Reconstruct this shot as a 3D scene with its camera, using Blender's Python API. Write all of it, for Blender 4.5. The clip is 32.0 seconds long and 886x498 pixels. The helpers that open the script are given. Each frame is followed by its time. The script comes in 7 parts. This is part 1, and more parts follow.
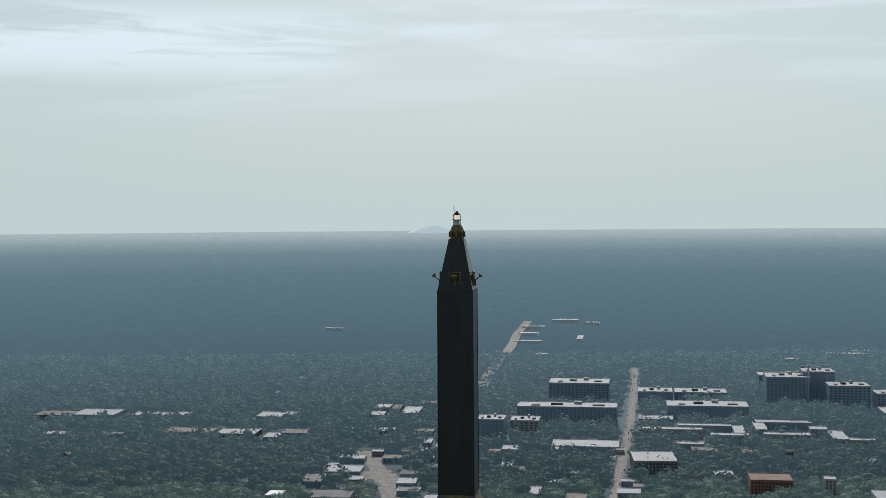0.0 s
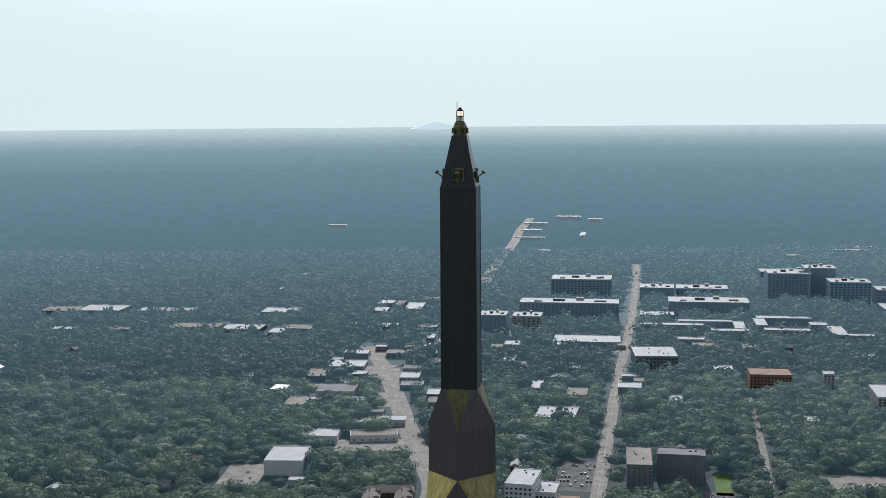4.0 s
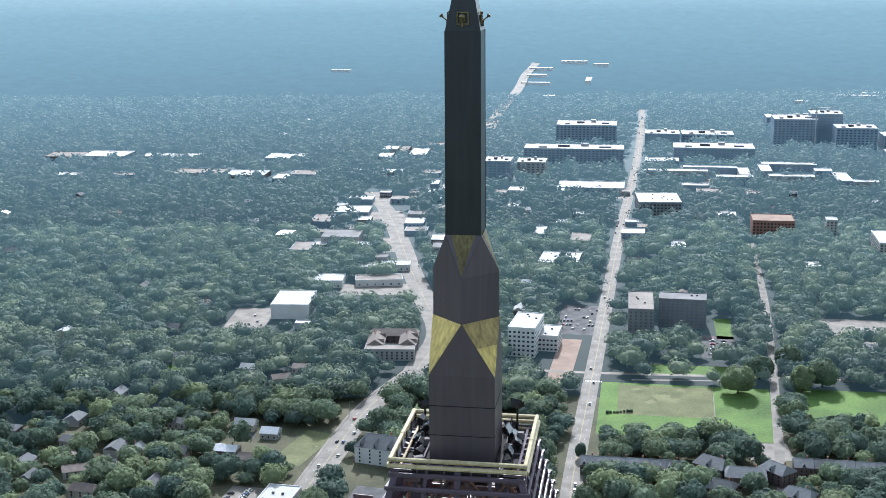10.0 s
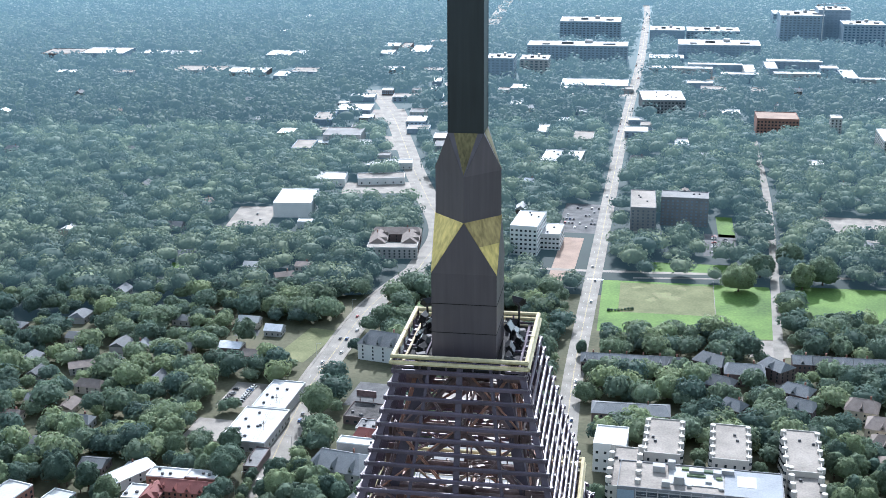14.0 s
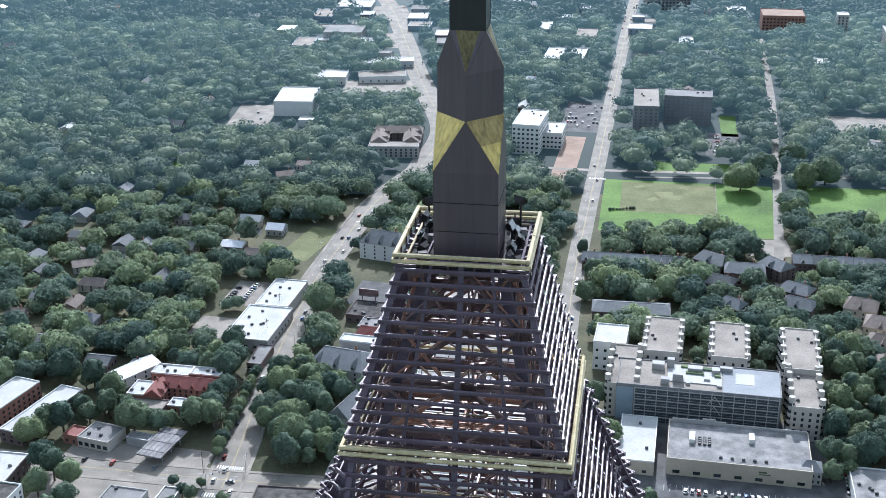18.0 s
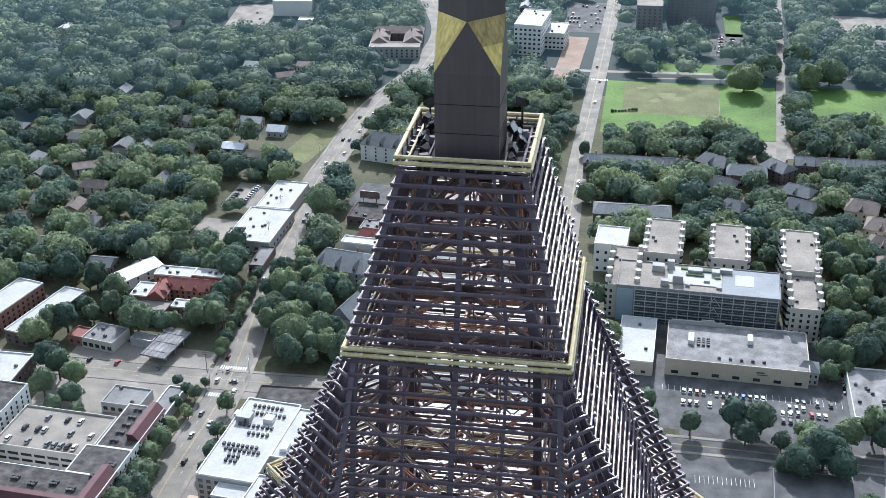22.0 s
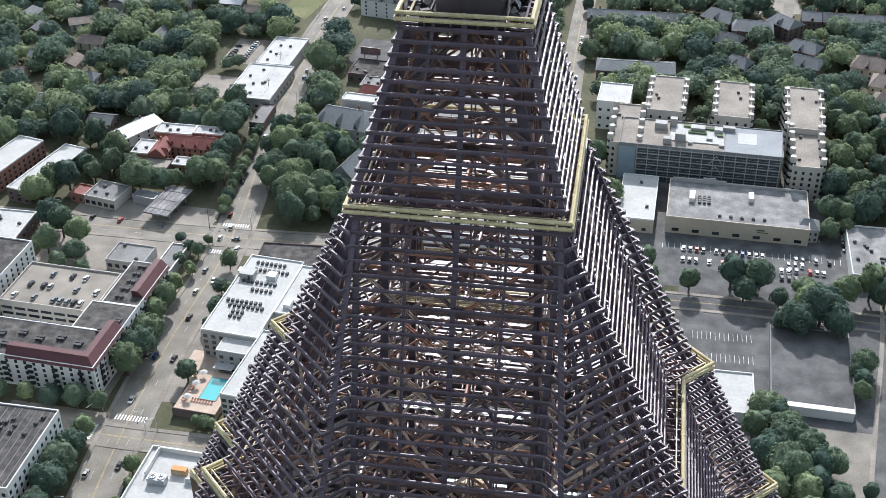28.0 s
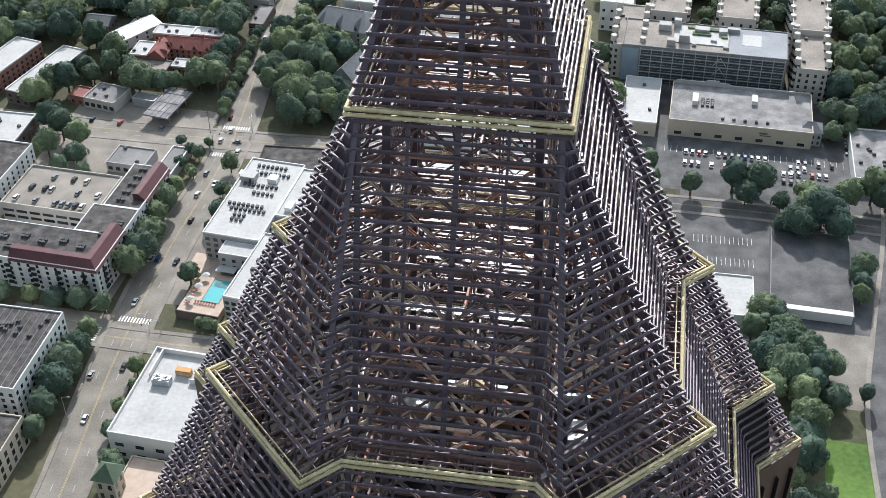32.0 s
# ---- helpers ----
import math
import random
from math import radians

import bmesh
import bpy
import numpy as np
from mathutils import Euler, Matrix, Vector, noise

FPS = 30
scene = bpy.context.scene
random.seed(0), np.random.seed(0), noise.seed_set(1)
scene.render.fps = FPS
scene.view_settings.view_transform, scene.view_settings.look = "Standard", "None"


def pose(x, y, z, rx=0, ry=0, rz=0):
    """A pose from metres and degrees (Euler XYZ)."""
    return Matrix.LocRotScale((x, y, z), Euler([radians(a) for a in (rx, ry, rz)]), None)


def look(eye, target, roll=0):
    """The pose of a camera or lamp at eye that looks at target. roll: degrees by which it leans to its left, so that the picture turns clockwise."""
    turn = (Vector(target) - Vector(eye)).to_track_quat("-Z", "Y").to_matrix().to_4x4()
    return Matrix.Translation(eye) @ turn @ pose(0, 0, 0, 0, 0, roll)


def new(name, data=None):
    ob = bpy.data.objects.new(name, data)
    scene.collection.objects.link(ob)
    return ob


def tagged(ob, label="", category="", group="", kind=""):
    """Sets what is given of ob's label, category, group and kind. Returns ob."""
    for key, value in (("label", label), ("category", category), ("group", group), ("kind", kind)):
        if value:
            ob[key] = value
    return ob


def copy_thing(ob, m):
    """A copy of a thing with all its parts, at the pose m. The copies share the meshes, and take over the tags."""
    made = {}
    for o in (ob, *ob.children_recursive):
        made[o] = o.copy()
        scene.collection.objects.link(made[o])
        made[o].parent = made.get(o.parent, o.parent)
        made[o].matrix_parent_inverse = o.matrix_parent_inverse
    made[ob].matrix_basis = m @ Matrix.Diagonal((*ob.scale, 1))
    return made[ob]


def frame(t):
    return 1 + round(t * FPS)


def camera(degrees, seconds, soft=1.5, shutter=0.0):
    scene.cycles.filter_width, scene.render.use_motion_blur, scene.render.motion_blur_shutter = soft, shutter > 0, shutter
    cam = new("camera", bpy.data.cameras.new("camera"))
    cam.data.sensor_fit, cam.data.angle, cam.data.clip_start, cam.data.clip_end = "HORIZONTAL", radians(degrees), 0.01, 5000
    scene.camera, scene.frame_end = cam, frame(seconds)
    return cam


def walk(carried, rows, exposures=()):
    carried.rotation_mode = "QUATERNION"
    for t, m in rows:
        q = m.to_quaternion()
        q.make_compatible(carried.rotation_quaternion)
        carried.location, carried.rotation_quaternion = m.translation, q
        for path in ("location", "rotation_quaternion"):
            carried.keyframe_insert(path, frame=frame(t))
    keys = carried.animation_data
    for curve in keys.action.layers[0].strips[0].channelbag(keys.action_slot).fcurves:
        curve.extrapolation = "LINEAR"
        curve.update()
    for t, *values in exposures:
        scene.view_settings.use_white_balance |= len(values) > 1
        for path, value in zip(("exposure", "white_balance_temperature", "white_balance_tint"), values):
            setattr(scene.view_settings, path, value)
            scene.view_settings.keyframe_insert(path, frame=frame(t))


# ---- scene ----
# Camera: a drone that hangs in the air and tilts down, rows of seconds, tilt, turn and lean in degrees.
import itertools

EYE_Z = 311.5
cam = camera(39.65, 32.0, soft=0.5)
PATH = [
    (0, 1.37, -0.0, 0.43),
    (1, 2.565, -0.042, 0.431),
    (2, 3.755, -0.085, 0.431),
    (3, 4.975, -0.129, 0.432),
    (3.5, 5.578, -0.151, 0.433),
    (5.5, 7.994, -0.241, 0.436),
    (6, 8.594, -0.263, 0.437),
    (7, 9.791, -0.307, 0.44),
    (8, 10.983, -0.351, 0.443),
    (9, 12.154, -0.394, 0.446),
    (10, 13.353, -0.435, 0.45),
    (11, 14.53, -0.475, 0.454),
    (12, 15.691, -0.514, 0.458),
    (13, 16.902, -0.551, 0.463),
    (14, 18.085, -0.587, 0.468),
    (14.5, 18.676, -0.604, 0.471),
    (16.5, 21.021, -0.668, 0.483),
    (17, 21.608, -0.684, 0.486),
    (18, 22.782, -0.713, 0.493),
    (19, 23.947, -0.741, 0.5),
    (20, 25.079, -0.768, 0.508),
    (21, 26.215, -0.794, 0.516),
    (22, 27.344, -0.819, 0.524),
    (23, 28.444, -0.844, 0.533),
    (24, 29.549, -0.869, 0.542),
    (25, 30.65, -0.894, 0.551),
    (25.5, 31.211, -0.907, 0.556),
    (27.5, 33.426, -0.961, 0.577),
    (28, 33.965, -0.976, 0.582),
    (29, 35.073, -1.006, 0.593),
    (30, 36.19, -1.04, 0.605),
    (31, 37.318, -1.076, 0.616),
    (32, 38.476, -1.116, 0.629),
]
walk(cam, [(t, pose(0, 0, EYE_Z, 90 - tilt, 0, -turn) @ pose(0, 0, 0, 0, 0, -lean)) for t, tilt, turn, lean in PATH],
     [(0, -0.72, 5850, 10), (3, -0.38, 5800, 10), (6, -0.06, 5600, 10), (9, 0.5, 5500, 10), (13, 1.0, 5350, 10), (18, 0.72, 5350, 10), (24, 0.70, 5600, 10), (32, 0.57, 5900, 10)])

# ---- world and sun ----
SUN_AZ, SUN_EL = radians(4), radians(36)     # from the heading of the view, clockwise; above the horizon
sun_dir = Vector((math.sin(SUN_AZ) * math.cos(SUN_EL), math.cos(SUN_AZ) * math.cos(SUN_EL), math.sin(SUN_EL)))
world = bpy.data.worlds.new("hazy_morning")
scene.world = world
world.use_nodes = True
wn, wl = world.node_tree.nodes, world.node_tree.links
wn.clear()


def wnode(kind, **sets):
    n = wn.new(kind)
    for k, v in sets.items():
        n.inputs[k].default_value = v
    return n


sky = wn.new("ShaderNodeTexSky")
sky.sky_type, sky.sun_disc = "NISHITA", False
sky.sun_elevation, sky.sun_rotation = SUN_EL, SUN_AZ
sky.dust_density, sky.air_density, sky.altitude = 4.0, 1.2, 300
# thin streaks of high cloud and a pale layer of haze over the blue
coord = wn.new("ShaderNodeTexCoord")
stretch = wn.new("ShaderNodeMapping")
stretch.inputs["Scale"].default_value = (3.0, 3.0, 26.0)
stretch.inputs["Location"].default_value = (0.35, 0.1, 0.55)
clouds = wnode("ShaderNodeTexNoise", Scale=1.5, Detail=7.0, Roughness=0.55, Distortion=0.4)
edge = wn.new("ShaderNodeValToRGB")
edge.color_ramp.elements[0].position, edge.color_ramp.elements[1].position = 0.5, 0.7
split = wn.new("ShaderNodeSeparateXYZ")
rise = wn.new("ShaderNodeMapRange")
rise.inputs["From Min"].default_value, rise.inputs["From Max"].default_value = 0.07, 0.17
thick = wn.new("ShaderNodeMath")
thick.operation = "MULTIPLY"
pale = wnode("ShaderNodeMixRGB", Fac=0.85, Color2=(7.3, 8.3, 8.0, 1))
streak = wnode("ShaderNodeMixRGB", Color2=(10.4, 11.0, 10.8, 1))
veil = wnode("ShaderNodeMapRange")
veil.inputs["From Min"].default_value, veil.inputs["From Max"].default_value = 0.0, 0.12
veil.inputs["To Min"].default_value, veil.inputs["To Max"].default_value = 0.85, 0.0
low = wnode("ShaderNodeMixRGB", Color2=(7.7, 8.4, 7.6, 1))
back = wnode("ShaderNodeBackground", Strength=0.115)
wout = wn.new("ShaderNodeOutputWorld")
wl.new(coord.outputs["Generated"], stretch.inputs["Vector"])
wl.new(coord.outputs["Generated"], split.inputs[0])
wl.new(split.outputs["Z"], rise.inputs["Value"])
wl.new(split.outputs["Z"], veil.inputs["Value"])
wl.new(stretch.outputs[0], clouds.inputs["Vector"])
wl.new(clouds.outputs["Fac"], edge.inputs["Fac"])
wl.new(edge.outputs["Color"], thick.inputs[0])
wl.new(rise.outputs[0], thick.inputs[1])


def between(value, a, b):
    n = wn.new("ShaderNodeMapRange")
    n.interpolation_type = "SMOOTHSTEP"
    n.inputs["From Min"].default_value, n.inputs["From Max"].default_value = a, b
    wl.new(value, n.inputs["Value"])
    return n.outputs[0]


def product(a, b):
    n = wn.new("ShaderNodeMath")
    n.operation = "MULTIPLY"
    wl.new(a, n.inputs[0])
    wl.new(b, n.inputs[1])
    return n.outputs[0]


# a flat bank of white cloud low on one side
wide = wn.new("ShaderNodeMapping")
wide.inputs["Scale"].default_value = (5.0, 5.0, 40.0)
wl.new(coord.outputs["Generated"], wide.inputs["Vector"])
tufts = wnode("ShaderNodeTexNoise", Scale=1.6, Detail=8.0, Roughness=0.6, Distortion=0.5)
wl.new(wide.outputs[0], tufts.inputs["Vector"])
ahead = split.outputs["X"]
bank = product(product(between(split.outputs["Z"], 0.100, 0.135), between(split.outputs["Z"], 0.180, 0.150)), between(ahead, -0.01, -0.13))
bank = product(bank, between(tufts.outputs["Fac"], 0.34, 0.56))
both = wn.new("ShaderNodeMath")
both.operation = "MAXIMUM"
wl.new(thick.outputs[0], both.inputs[0])
wl.new(bank, both.inputs[1])
haze = wn.new("ShaderNodeMapRange")     # the haze lies low: the sky is bluer and dimmer overhead
haze.inputs["From Min"].default_value, haze.inputs["From Max"].default_value = 0.2, 0.65
haze.inputs["To Min"].default_value, haze.inputs["To Max"].default_value = 0.85, 0.15
wl.new(split.outputs["Z"], haze.inputs["Value"])
wl.new(haze.outputs[0], pale.inputs["Fac"])
wl.new(sky.outputs[0], pale.inputs["Color1"])
# brighter towards the sun, dimmer and bluer away from it
side = wn.new("ShaderNodeVectorMath")
side.operation = "DOT_PRODUCT"
side.inputs[1].default_value = sun_dir
wl.new(coord.outputs["Generated"], side.inputs[0])
fall = wn.new("ShaderNodeMapRange")
fall.inputs["From Min"].default_value, fall.inputs["From Max"].default_value = -0.6, 0.75
fall.inputs["To Min"].default_value, fall.inputs["To Max"].default_value = 0.42, 1.08
wl.new(side.outputs["Value"], fall.inputs["Value"])
shade = wn.new("ShaderNodeVectorMath")
shade.operation = "SCALE"
wl.new(streak.outputs[0], shade.inputs[0])
wl.new(fall.outputs[0], shade.inputs["Scale"])
wl.new(pale.outputs[0], low.inputs["Color1"])
wl.new(veil.outputs[0], low.inputs["Fac"])
wl.new(low.outputs[0], streak.inputs["Color1"])
wl.new(both.outputs[0], streak.inputs["Fac"])
wl.new(shade.outputs[0], back.inputs["Color"])
wl.new(back.outputs[0], wout.inputs["Surface"])

lamp = bpy.data.lights.new("sun", "SUN")
lamp.energy, lamp.angle, lamp.color = 4.3, radians(0.6), (1.0, 0.94, 0.87)
sun = new("sun", lamp)
sun.matrix_world = look((0, 0, 600), Vector((0, 0, 600)) - sun_dir)

# ---- materials ----


def material(name, color, rough=0.7, metal=0.0, vary=0.25, scale=1.0, fine=12.0, bump=0.0, piece=0.0, streaks=0.0, tint=None, spec=0.3):
    """A surface with stains at one scale and grain at a finer one; piece: spread from piece to piece; streaks: runs of dirt down a wall."""
    m = bpy.data.materials.new(name)
    m.use_nodes = True
    n, l = m.node_tree.nodes, m.node_tree.links
    b = n["Principled BSDF"]
    b.inputs["Roughness"].default_value, b.inputs["Metallic"].default_value = rough, metal
    b.inputs["Specular IOR Level"].default_value = spec
    geo = n.new("ShaderNodeNewGeometry")
    big, small = n.new("ShaderNodeTexNoise"), n.new("ShaderNodeTexNoise")
    big.inputs["Scale"].default_value, small.inputs["Scale"].default_value = scale, fine
    big.inputs["Detail"].default_value, small.inputs["Detail"].default_value = 5, 3
    for x in (big, small):
        l.new(geo.outputs["Position"], x.inputs["Vector"])
    if streaks:
        mp = n.new("ShaderNodeMapping")
        mp.inputs["Scale"].default_value = (1, 1, 0.06)
        l.new(geo.outputs["Position"], mp.inputs["Vector"])
        l.new(mp.outputs[0], small.inputs["Vector"])
    mixed = n.new("ShaderNodeMix")
    mixed.inputs[0].default_value = 0.4 if not streaks else 0.65
    l.new(big.outputs["Fac"], mixed.inputs[2])
    l.new(small.outputs["Fac"], mixed.inputs[3])
    span = n.new("ShaderNodeMapRange")
    span.inputs["From Min"].default_value, span.inputs["From Max"].default_value = 0.3, 0.7
    span.inputs["To Min"].default_value, span.inputs["To Max"].default_value = 1 - vary, 1 + vary
    l.new(mixed.outputs[0], span.inputs["Value"])
    value = span.outputs[0]
    if piece:
        info = n.new("ShaderNodeObjectInfo")
        each = n.new("ShaderNodeMapRange")
        each.inputs["To Min"].default_value, each.inputs["To Max"].default_value = 1 - piece, 1 + piece
        l.new(info.outputs["Random"], each.inputs["Value"])
        times = n.new("ShaderNodeMath")
        times.operation = "MULTIPLY"
        l.new(value, times.inputs[0])
        l.new(each.outputs[0], times.inputs[1])
        value = times.outputs[0]
    paint = n.new("ShaderNodeMixRGB")
    paint.inputs[0].default_value = 0.5
    paint.inputs[1].default_value = (*color, 1)
    paint.inputs[2].default_value = (*(tint or color), 1)
    if tint:
        l.new(big.outputs["Fac"], paint.inputs[0])
    scaled = n.new("ShaderNodeVectorMath")
    scaled.operation = "SCALE"
    l.new(paint.outputs[0], scaled.inputs[0])
    l.new(value, scaled.inputs["Scale"])
    l.new(scaled.outputs[0], b.inputs["Base Color"])
    if bump:
        bp = n.new("ShaderNodeBump")
        bp.inputs["Strength"].default_value = bump
        l.new(small.outputs["Fac"], bp.inputs["Height"])
        l.new(bp.outputs[0], b.inputs["Normal"])
    return m


def leaf_material(name, color, other, through_light=0.3, patch=0.05, single=False, bump=0.35):
    """Leaves that let light through; the tone changes from tree to tree."""
    m = material(name, color, 0.75, vary=0.3, scale=patch, fine=0.5, tint=other, spec=0.15, bump=bump)
    n, l = m.node_tree.nodes, m.node_tree.links
    b = n["Principled BSDF"]
    paint = next(x for x in n if x.type == "MIX_RGB")
    if single:
        tone = n.new("ShaderNodeObjectInfo").outputs["Random"]
    else:
        own = n.new("ShaderNodeAttribute")
        own.attribute_name = "tree_kind"
        tone = own.outputs["Fac"]
    bend = n.new("ShaderNodeMath")
    bend.operation = "POWER"
    bend.inputs[1].default_value = 1.5
    l.new(tone, bend.inputs[0])
    l.new(bend.outputs[0], paint.inputs[0])
    spray = n.new("ShaderNodeMapRange")
    spray.inputs["To Min"].default_value, spray.inputs["To Max"].default_value = 0.84, 1.16
    l.new(next(x for x in n if x.type == "NEW_GEOMETRY").outputs["Random Per Island"], spray.inputs["Value"])
    scaled = next(x for x in n if x.type == "VECT_MATH" and x.operation == "SCALE")
    twice = n.new("ShaderNodeMath")
    twice.operation = "MULTIPLY"
    l.new(scaled.inputs["Scale"].links[0].from_socket, twice.inputs[0])
    l.new(spray.outputs[0], twice.inputs[1])
    l.new(twice.outputs[0], scaled.inputs["Scale"])
    tr, mx = n.new("ShaderNodeBsdfTranslucent"), n.new("ShaderNodeMixShader")
    mx.inputs[0].default_value = through_light
    l.new(b.inputs["Base Color"].links[0].from_socket, tr.inputs["Color"])
    l.new(b.outputs[0], mx.inputs[1])
    l.new(tr.outputs[0], mx.inputs[2])
    l.new(mx.outputs[0], n["Material Output"].inputs["Surface"])
    return m


def glass_material(name, color):
    m = material(name, color, 0.08, vary=0.1, scale=0.2, piece=0.5, spec=0.6)
    return m


STEEL = material("painted_steel", (0.100, 0.076, 0.102), 0.41, 0.05, 0.3, 0.6, 9, piece=0.2, spec=0.4)
STEEL_IN = material("inner_steel", (0.150, 0.100, 0.105), 0.40, 0.05, 0.45, 0.5, 6, tint=(0.27, 0.18, 0.165), piece=0.25)
PRIMER = material("red_primer_steel", (0.52, 0.27, 0.18), 0.55, 0, 0.45, 0.5, 6, tint=(0.24, 0.125, 0.10), piece=0.25)
# pale tan steel that paints sunlight on inner members
SUNLIT_TAN = material("sunlit_tan_steel", (0.70, 0.54, 0.44), 0.5, 0, 0.45, 0.5, 6, tint=(0.40, 0.27, 0.21), piece=0.25)
PANEL = material("bronze_panel", (0.108, 0.090, 0.100), 0.42, 0.2, 0.17, 0.5, 3.5, streaks=1, piece=0.15, spec=0.5)
PANEL_TOP = material("black_panel", (0.030, 0.034, 0.037), 0.35, 0.2, 0.25, 0.5, 3.5, streaks=1, piece=0.1, spec=0.5)
GOLD = material("worn_gold_leaf", (0.62, 0.46, 0.13), 0.42, 0.35, 0.5, 0.9, 4.5, streaks=1, tint=(0.48, 0.37, 0.13), piece=0.1)
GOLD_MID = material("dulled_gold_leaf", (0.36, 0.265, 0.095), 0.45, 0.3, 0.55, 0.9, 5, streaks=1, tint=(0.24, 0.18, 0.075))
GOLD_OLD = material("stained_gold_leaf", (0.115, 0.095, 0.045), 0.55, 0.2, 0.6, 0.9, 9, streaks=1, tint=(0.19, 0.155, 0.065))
RAIL = material("pale_gold_rail", (0.56, 0.46, 0.24), 0.36, 0.12, 0.35, 0.8, 5, tint=(0.44, 0.39, 0.26), piece=0.12)
SEAM = material("dark_seam", (0.012, 0.011, 0.012), 0.7)
BLACK = material("black_lamp_housing", (0.02, 0.02, 0.022), 0.5)
LENS = material("lamp_glass", (0.16, 0.17, 0.18), 0.15, 0.1, spec=0.5)
TANK = material("tan_metal", (0.42, 0.34, 0.22), 0.6, 0.1, 0.3, 0.6, 6)
GRATE = material("deck_grating", (0.11, 0.10, 0.10), 0.75, 0.1, 0.4, 0.8, 9)
GRANITE = material("brown_granite", (0.13, 0.085, 0.075), 0.4, 0, 0.2, 0.5, 8)
ASPHALT = material("asphalt", (0.158, 0.143, 0.122), 0.82, 0, 0.35, 0.09, 1.5, tint=(0.215, 0.195, 0.165))
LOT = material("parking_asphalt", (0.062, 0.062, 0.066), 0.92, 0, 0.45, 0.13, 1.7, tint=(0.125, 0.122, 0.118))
BRIGHT_PAVING = material("sun_bleached_paving", (0.46, 0.445, 0.42), 0.8, 0, 0.25, 0.06, 0.8)
CONCRETE = material("concrete", (0.170, 0.152, 0.130), 0.85, 0, 0.35, 0.08, 1.6, tint=(0.260, 0.232, 0.198))
GRASS = material("park_grass", (0.058, 0.125, 0.022), 0.9, 0, 0.45, 0.03, 0.5, tint=(0.120, 0.180, 0.038), bump=0.3)
# soil colour kept dark to paint shade in the gaps between trees
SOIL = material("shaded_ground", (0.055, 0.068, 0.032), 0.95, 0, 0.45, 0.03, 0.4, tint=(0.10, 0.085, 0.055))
DIRT = material("bare_dirt", (0.27, 0.195, 0.15), 0.95, 0, 0.3, 0.08, 0.8)
WORN_GRASS = material("worn_grass", (0.105, 0.125, 0.048), 0.95, 0, 0.4, 0.05, 0.6, tint=(0.155, 0.145, 0.075))
WORN = material("worn_lawn_earth", (0.22, 0.19, 0.11), 0.95, 0, 0.35, 0.12, 0.8, tint=(0.13, 0.16, 0.06))
WHITE = material("white_road_paint", (0.72, 0.72, 0.70), 0.7, 0, 0.15, 0.5, 3)
YELLOW = material("yellow_road_paint", (0.42, 0.32, 0.13), 0.7, 0, 0.3, 0.5, 3)
ROOF_W = material("white_membrane_roof", (0.40, 0.395, 0.38), 0.75, 0, 0.22, 0.10, 0.7, tint=(0.35, 0.345, 0.335))
ROOF_G = material("grey_gravel_roof", (0.19, 0.185, 0.18), 0.9, 0, 0.35, 0.08, 0.9)
ROOF_T = material("tan_gravel_roof", (0.235, 0.208, 0.180), 0.9, 0, 0.35, 0.08, 0.9)
ROOF_D = material("dark_stained_roof", (0.030, 0.028, 0.029), 0.95, 0, 0.65, 0.3, 2.2, tint=(0.100, 0.092, 0.085))
SHINGLE = material("dark_shingle", (0.145, 0.15, 0.155), 0.85, 0, 0.35, 0.3, 3, streaks=1, piece=0.3)
SHINGLE_B = material("brown_shingle", (0.19, 0.155, 0.135), 0.85, 0, 0.3, 0.3, 3, piece=0.25)
TILE_R = material("dark_red_tile_roof", (0.19, 0.065, 0.055), 0.7, 0, 0.3, 0.2, 2.5)
TILE_G = material("green_metal_roof", (0.085, 0.115, 0.075), 0.6, 0, 0.25, 0.2, 2.5)
BRICK = material("red_brick", (0.25, 0.13, 0.10), 0.9, 0, 0.25, 0.15, 2.0)
BRICK_D = material("dark_brick", (0.13, 0.10, 0.095), 0.9, 0, 0.25, 0.15, 2.0)
STUCCO = material("cream_stucco", (0.44, 0.41, 0.37), 0.85, 0, 0.12, 0.12, 1.5)
STUCCO_G = material("grey_stucco", (0.36, 0.35, 0.34), 0.85, 0, 0.15, 0.12, 1.5)
WALL_W = material("white_wall", (0.62, 0.615, 0.60), 0.8, 0, 0.1, 0.12, 1.5)
WALL_T = material("tan_wall", (0.46, 0.40, 0.32), 0.85, 0, 0.15, 0.12, 1.5)
# dark colour that paints the shade inside the garage decks
DECK_SHADE = material("parking_deck_shade", (0.055, 0.068, 0.080), 0.8, 0, 0.4, 0.3, 1.2)
# grey darkened to paint the shade on walls turned from the sun
GARAGE = material("shade_darkened_concrete", (0.20, 0.20, 0.205), 0.85, 0, 0.2, 0.12, 1.5)
# bracket steel lightened to paint the sun on its ends
BRACKET = material("sun_glint_bracket", (0.20, 0.175, 0.185), 0.5, 0.2, 0.2, 1, 6)
GLASS = glass_material("window_glass", (0.03, 0.038, 0.045))
BLUEGLASS = glass_material("blue_curtain_wall", (0.06, 0.11, 0.17))
METAL = material("galvanised_metal", (0.45, 0.46, 0.47), 0.45, 0.5, 0.2, 0.6, 5)
ORANGE = material("orange_metal", (0.45, 0.22, 0.07), 0.6, 0, 0.2, 0.5, 4)
WATER = material("pool_water", (0.06, 0.36, 0.38), 0.06, 0, 0.08, 0.3, 3, spec=0.6)
DARK_DECK = material("dark_platform_grating", (0.022, 0.020, 0.021), 0.9, 0, 0.4, 0.8, 9)
DECK = material("terracotta_deck", (0.42, 0.33, 0.26), 0.8, 0, 0.2, 0.3, 3)
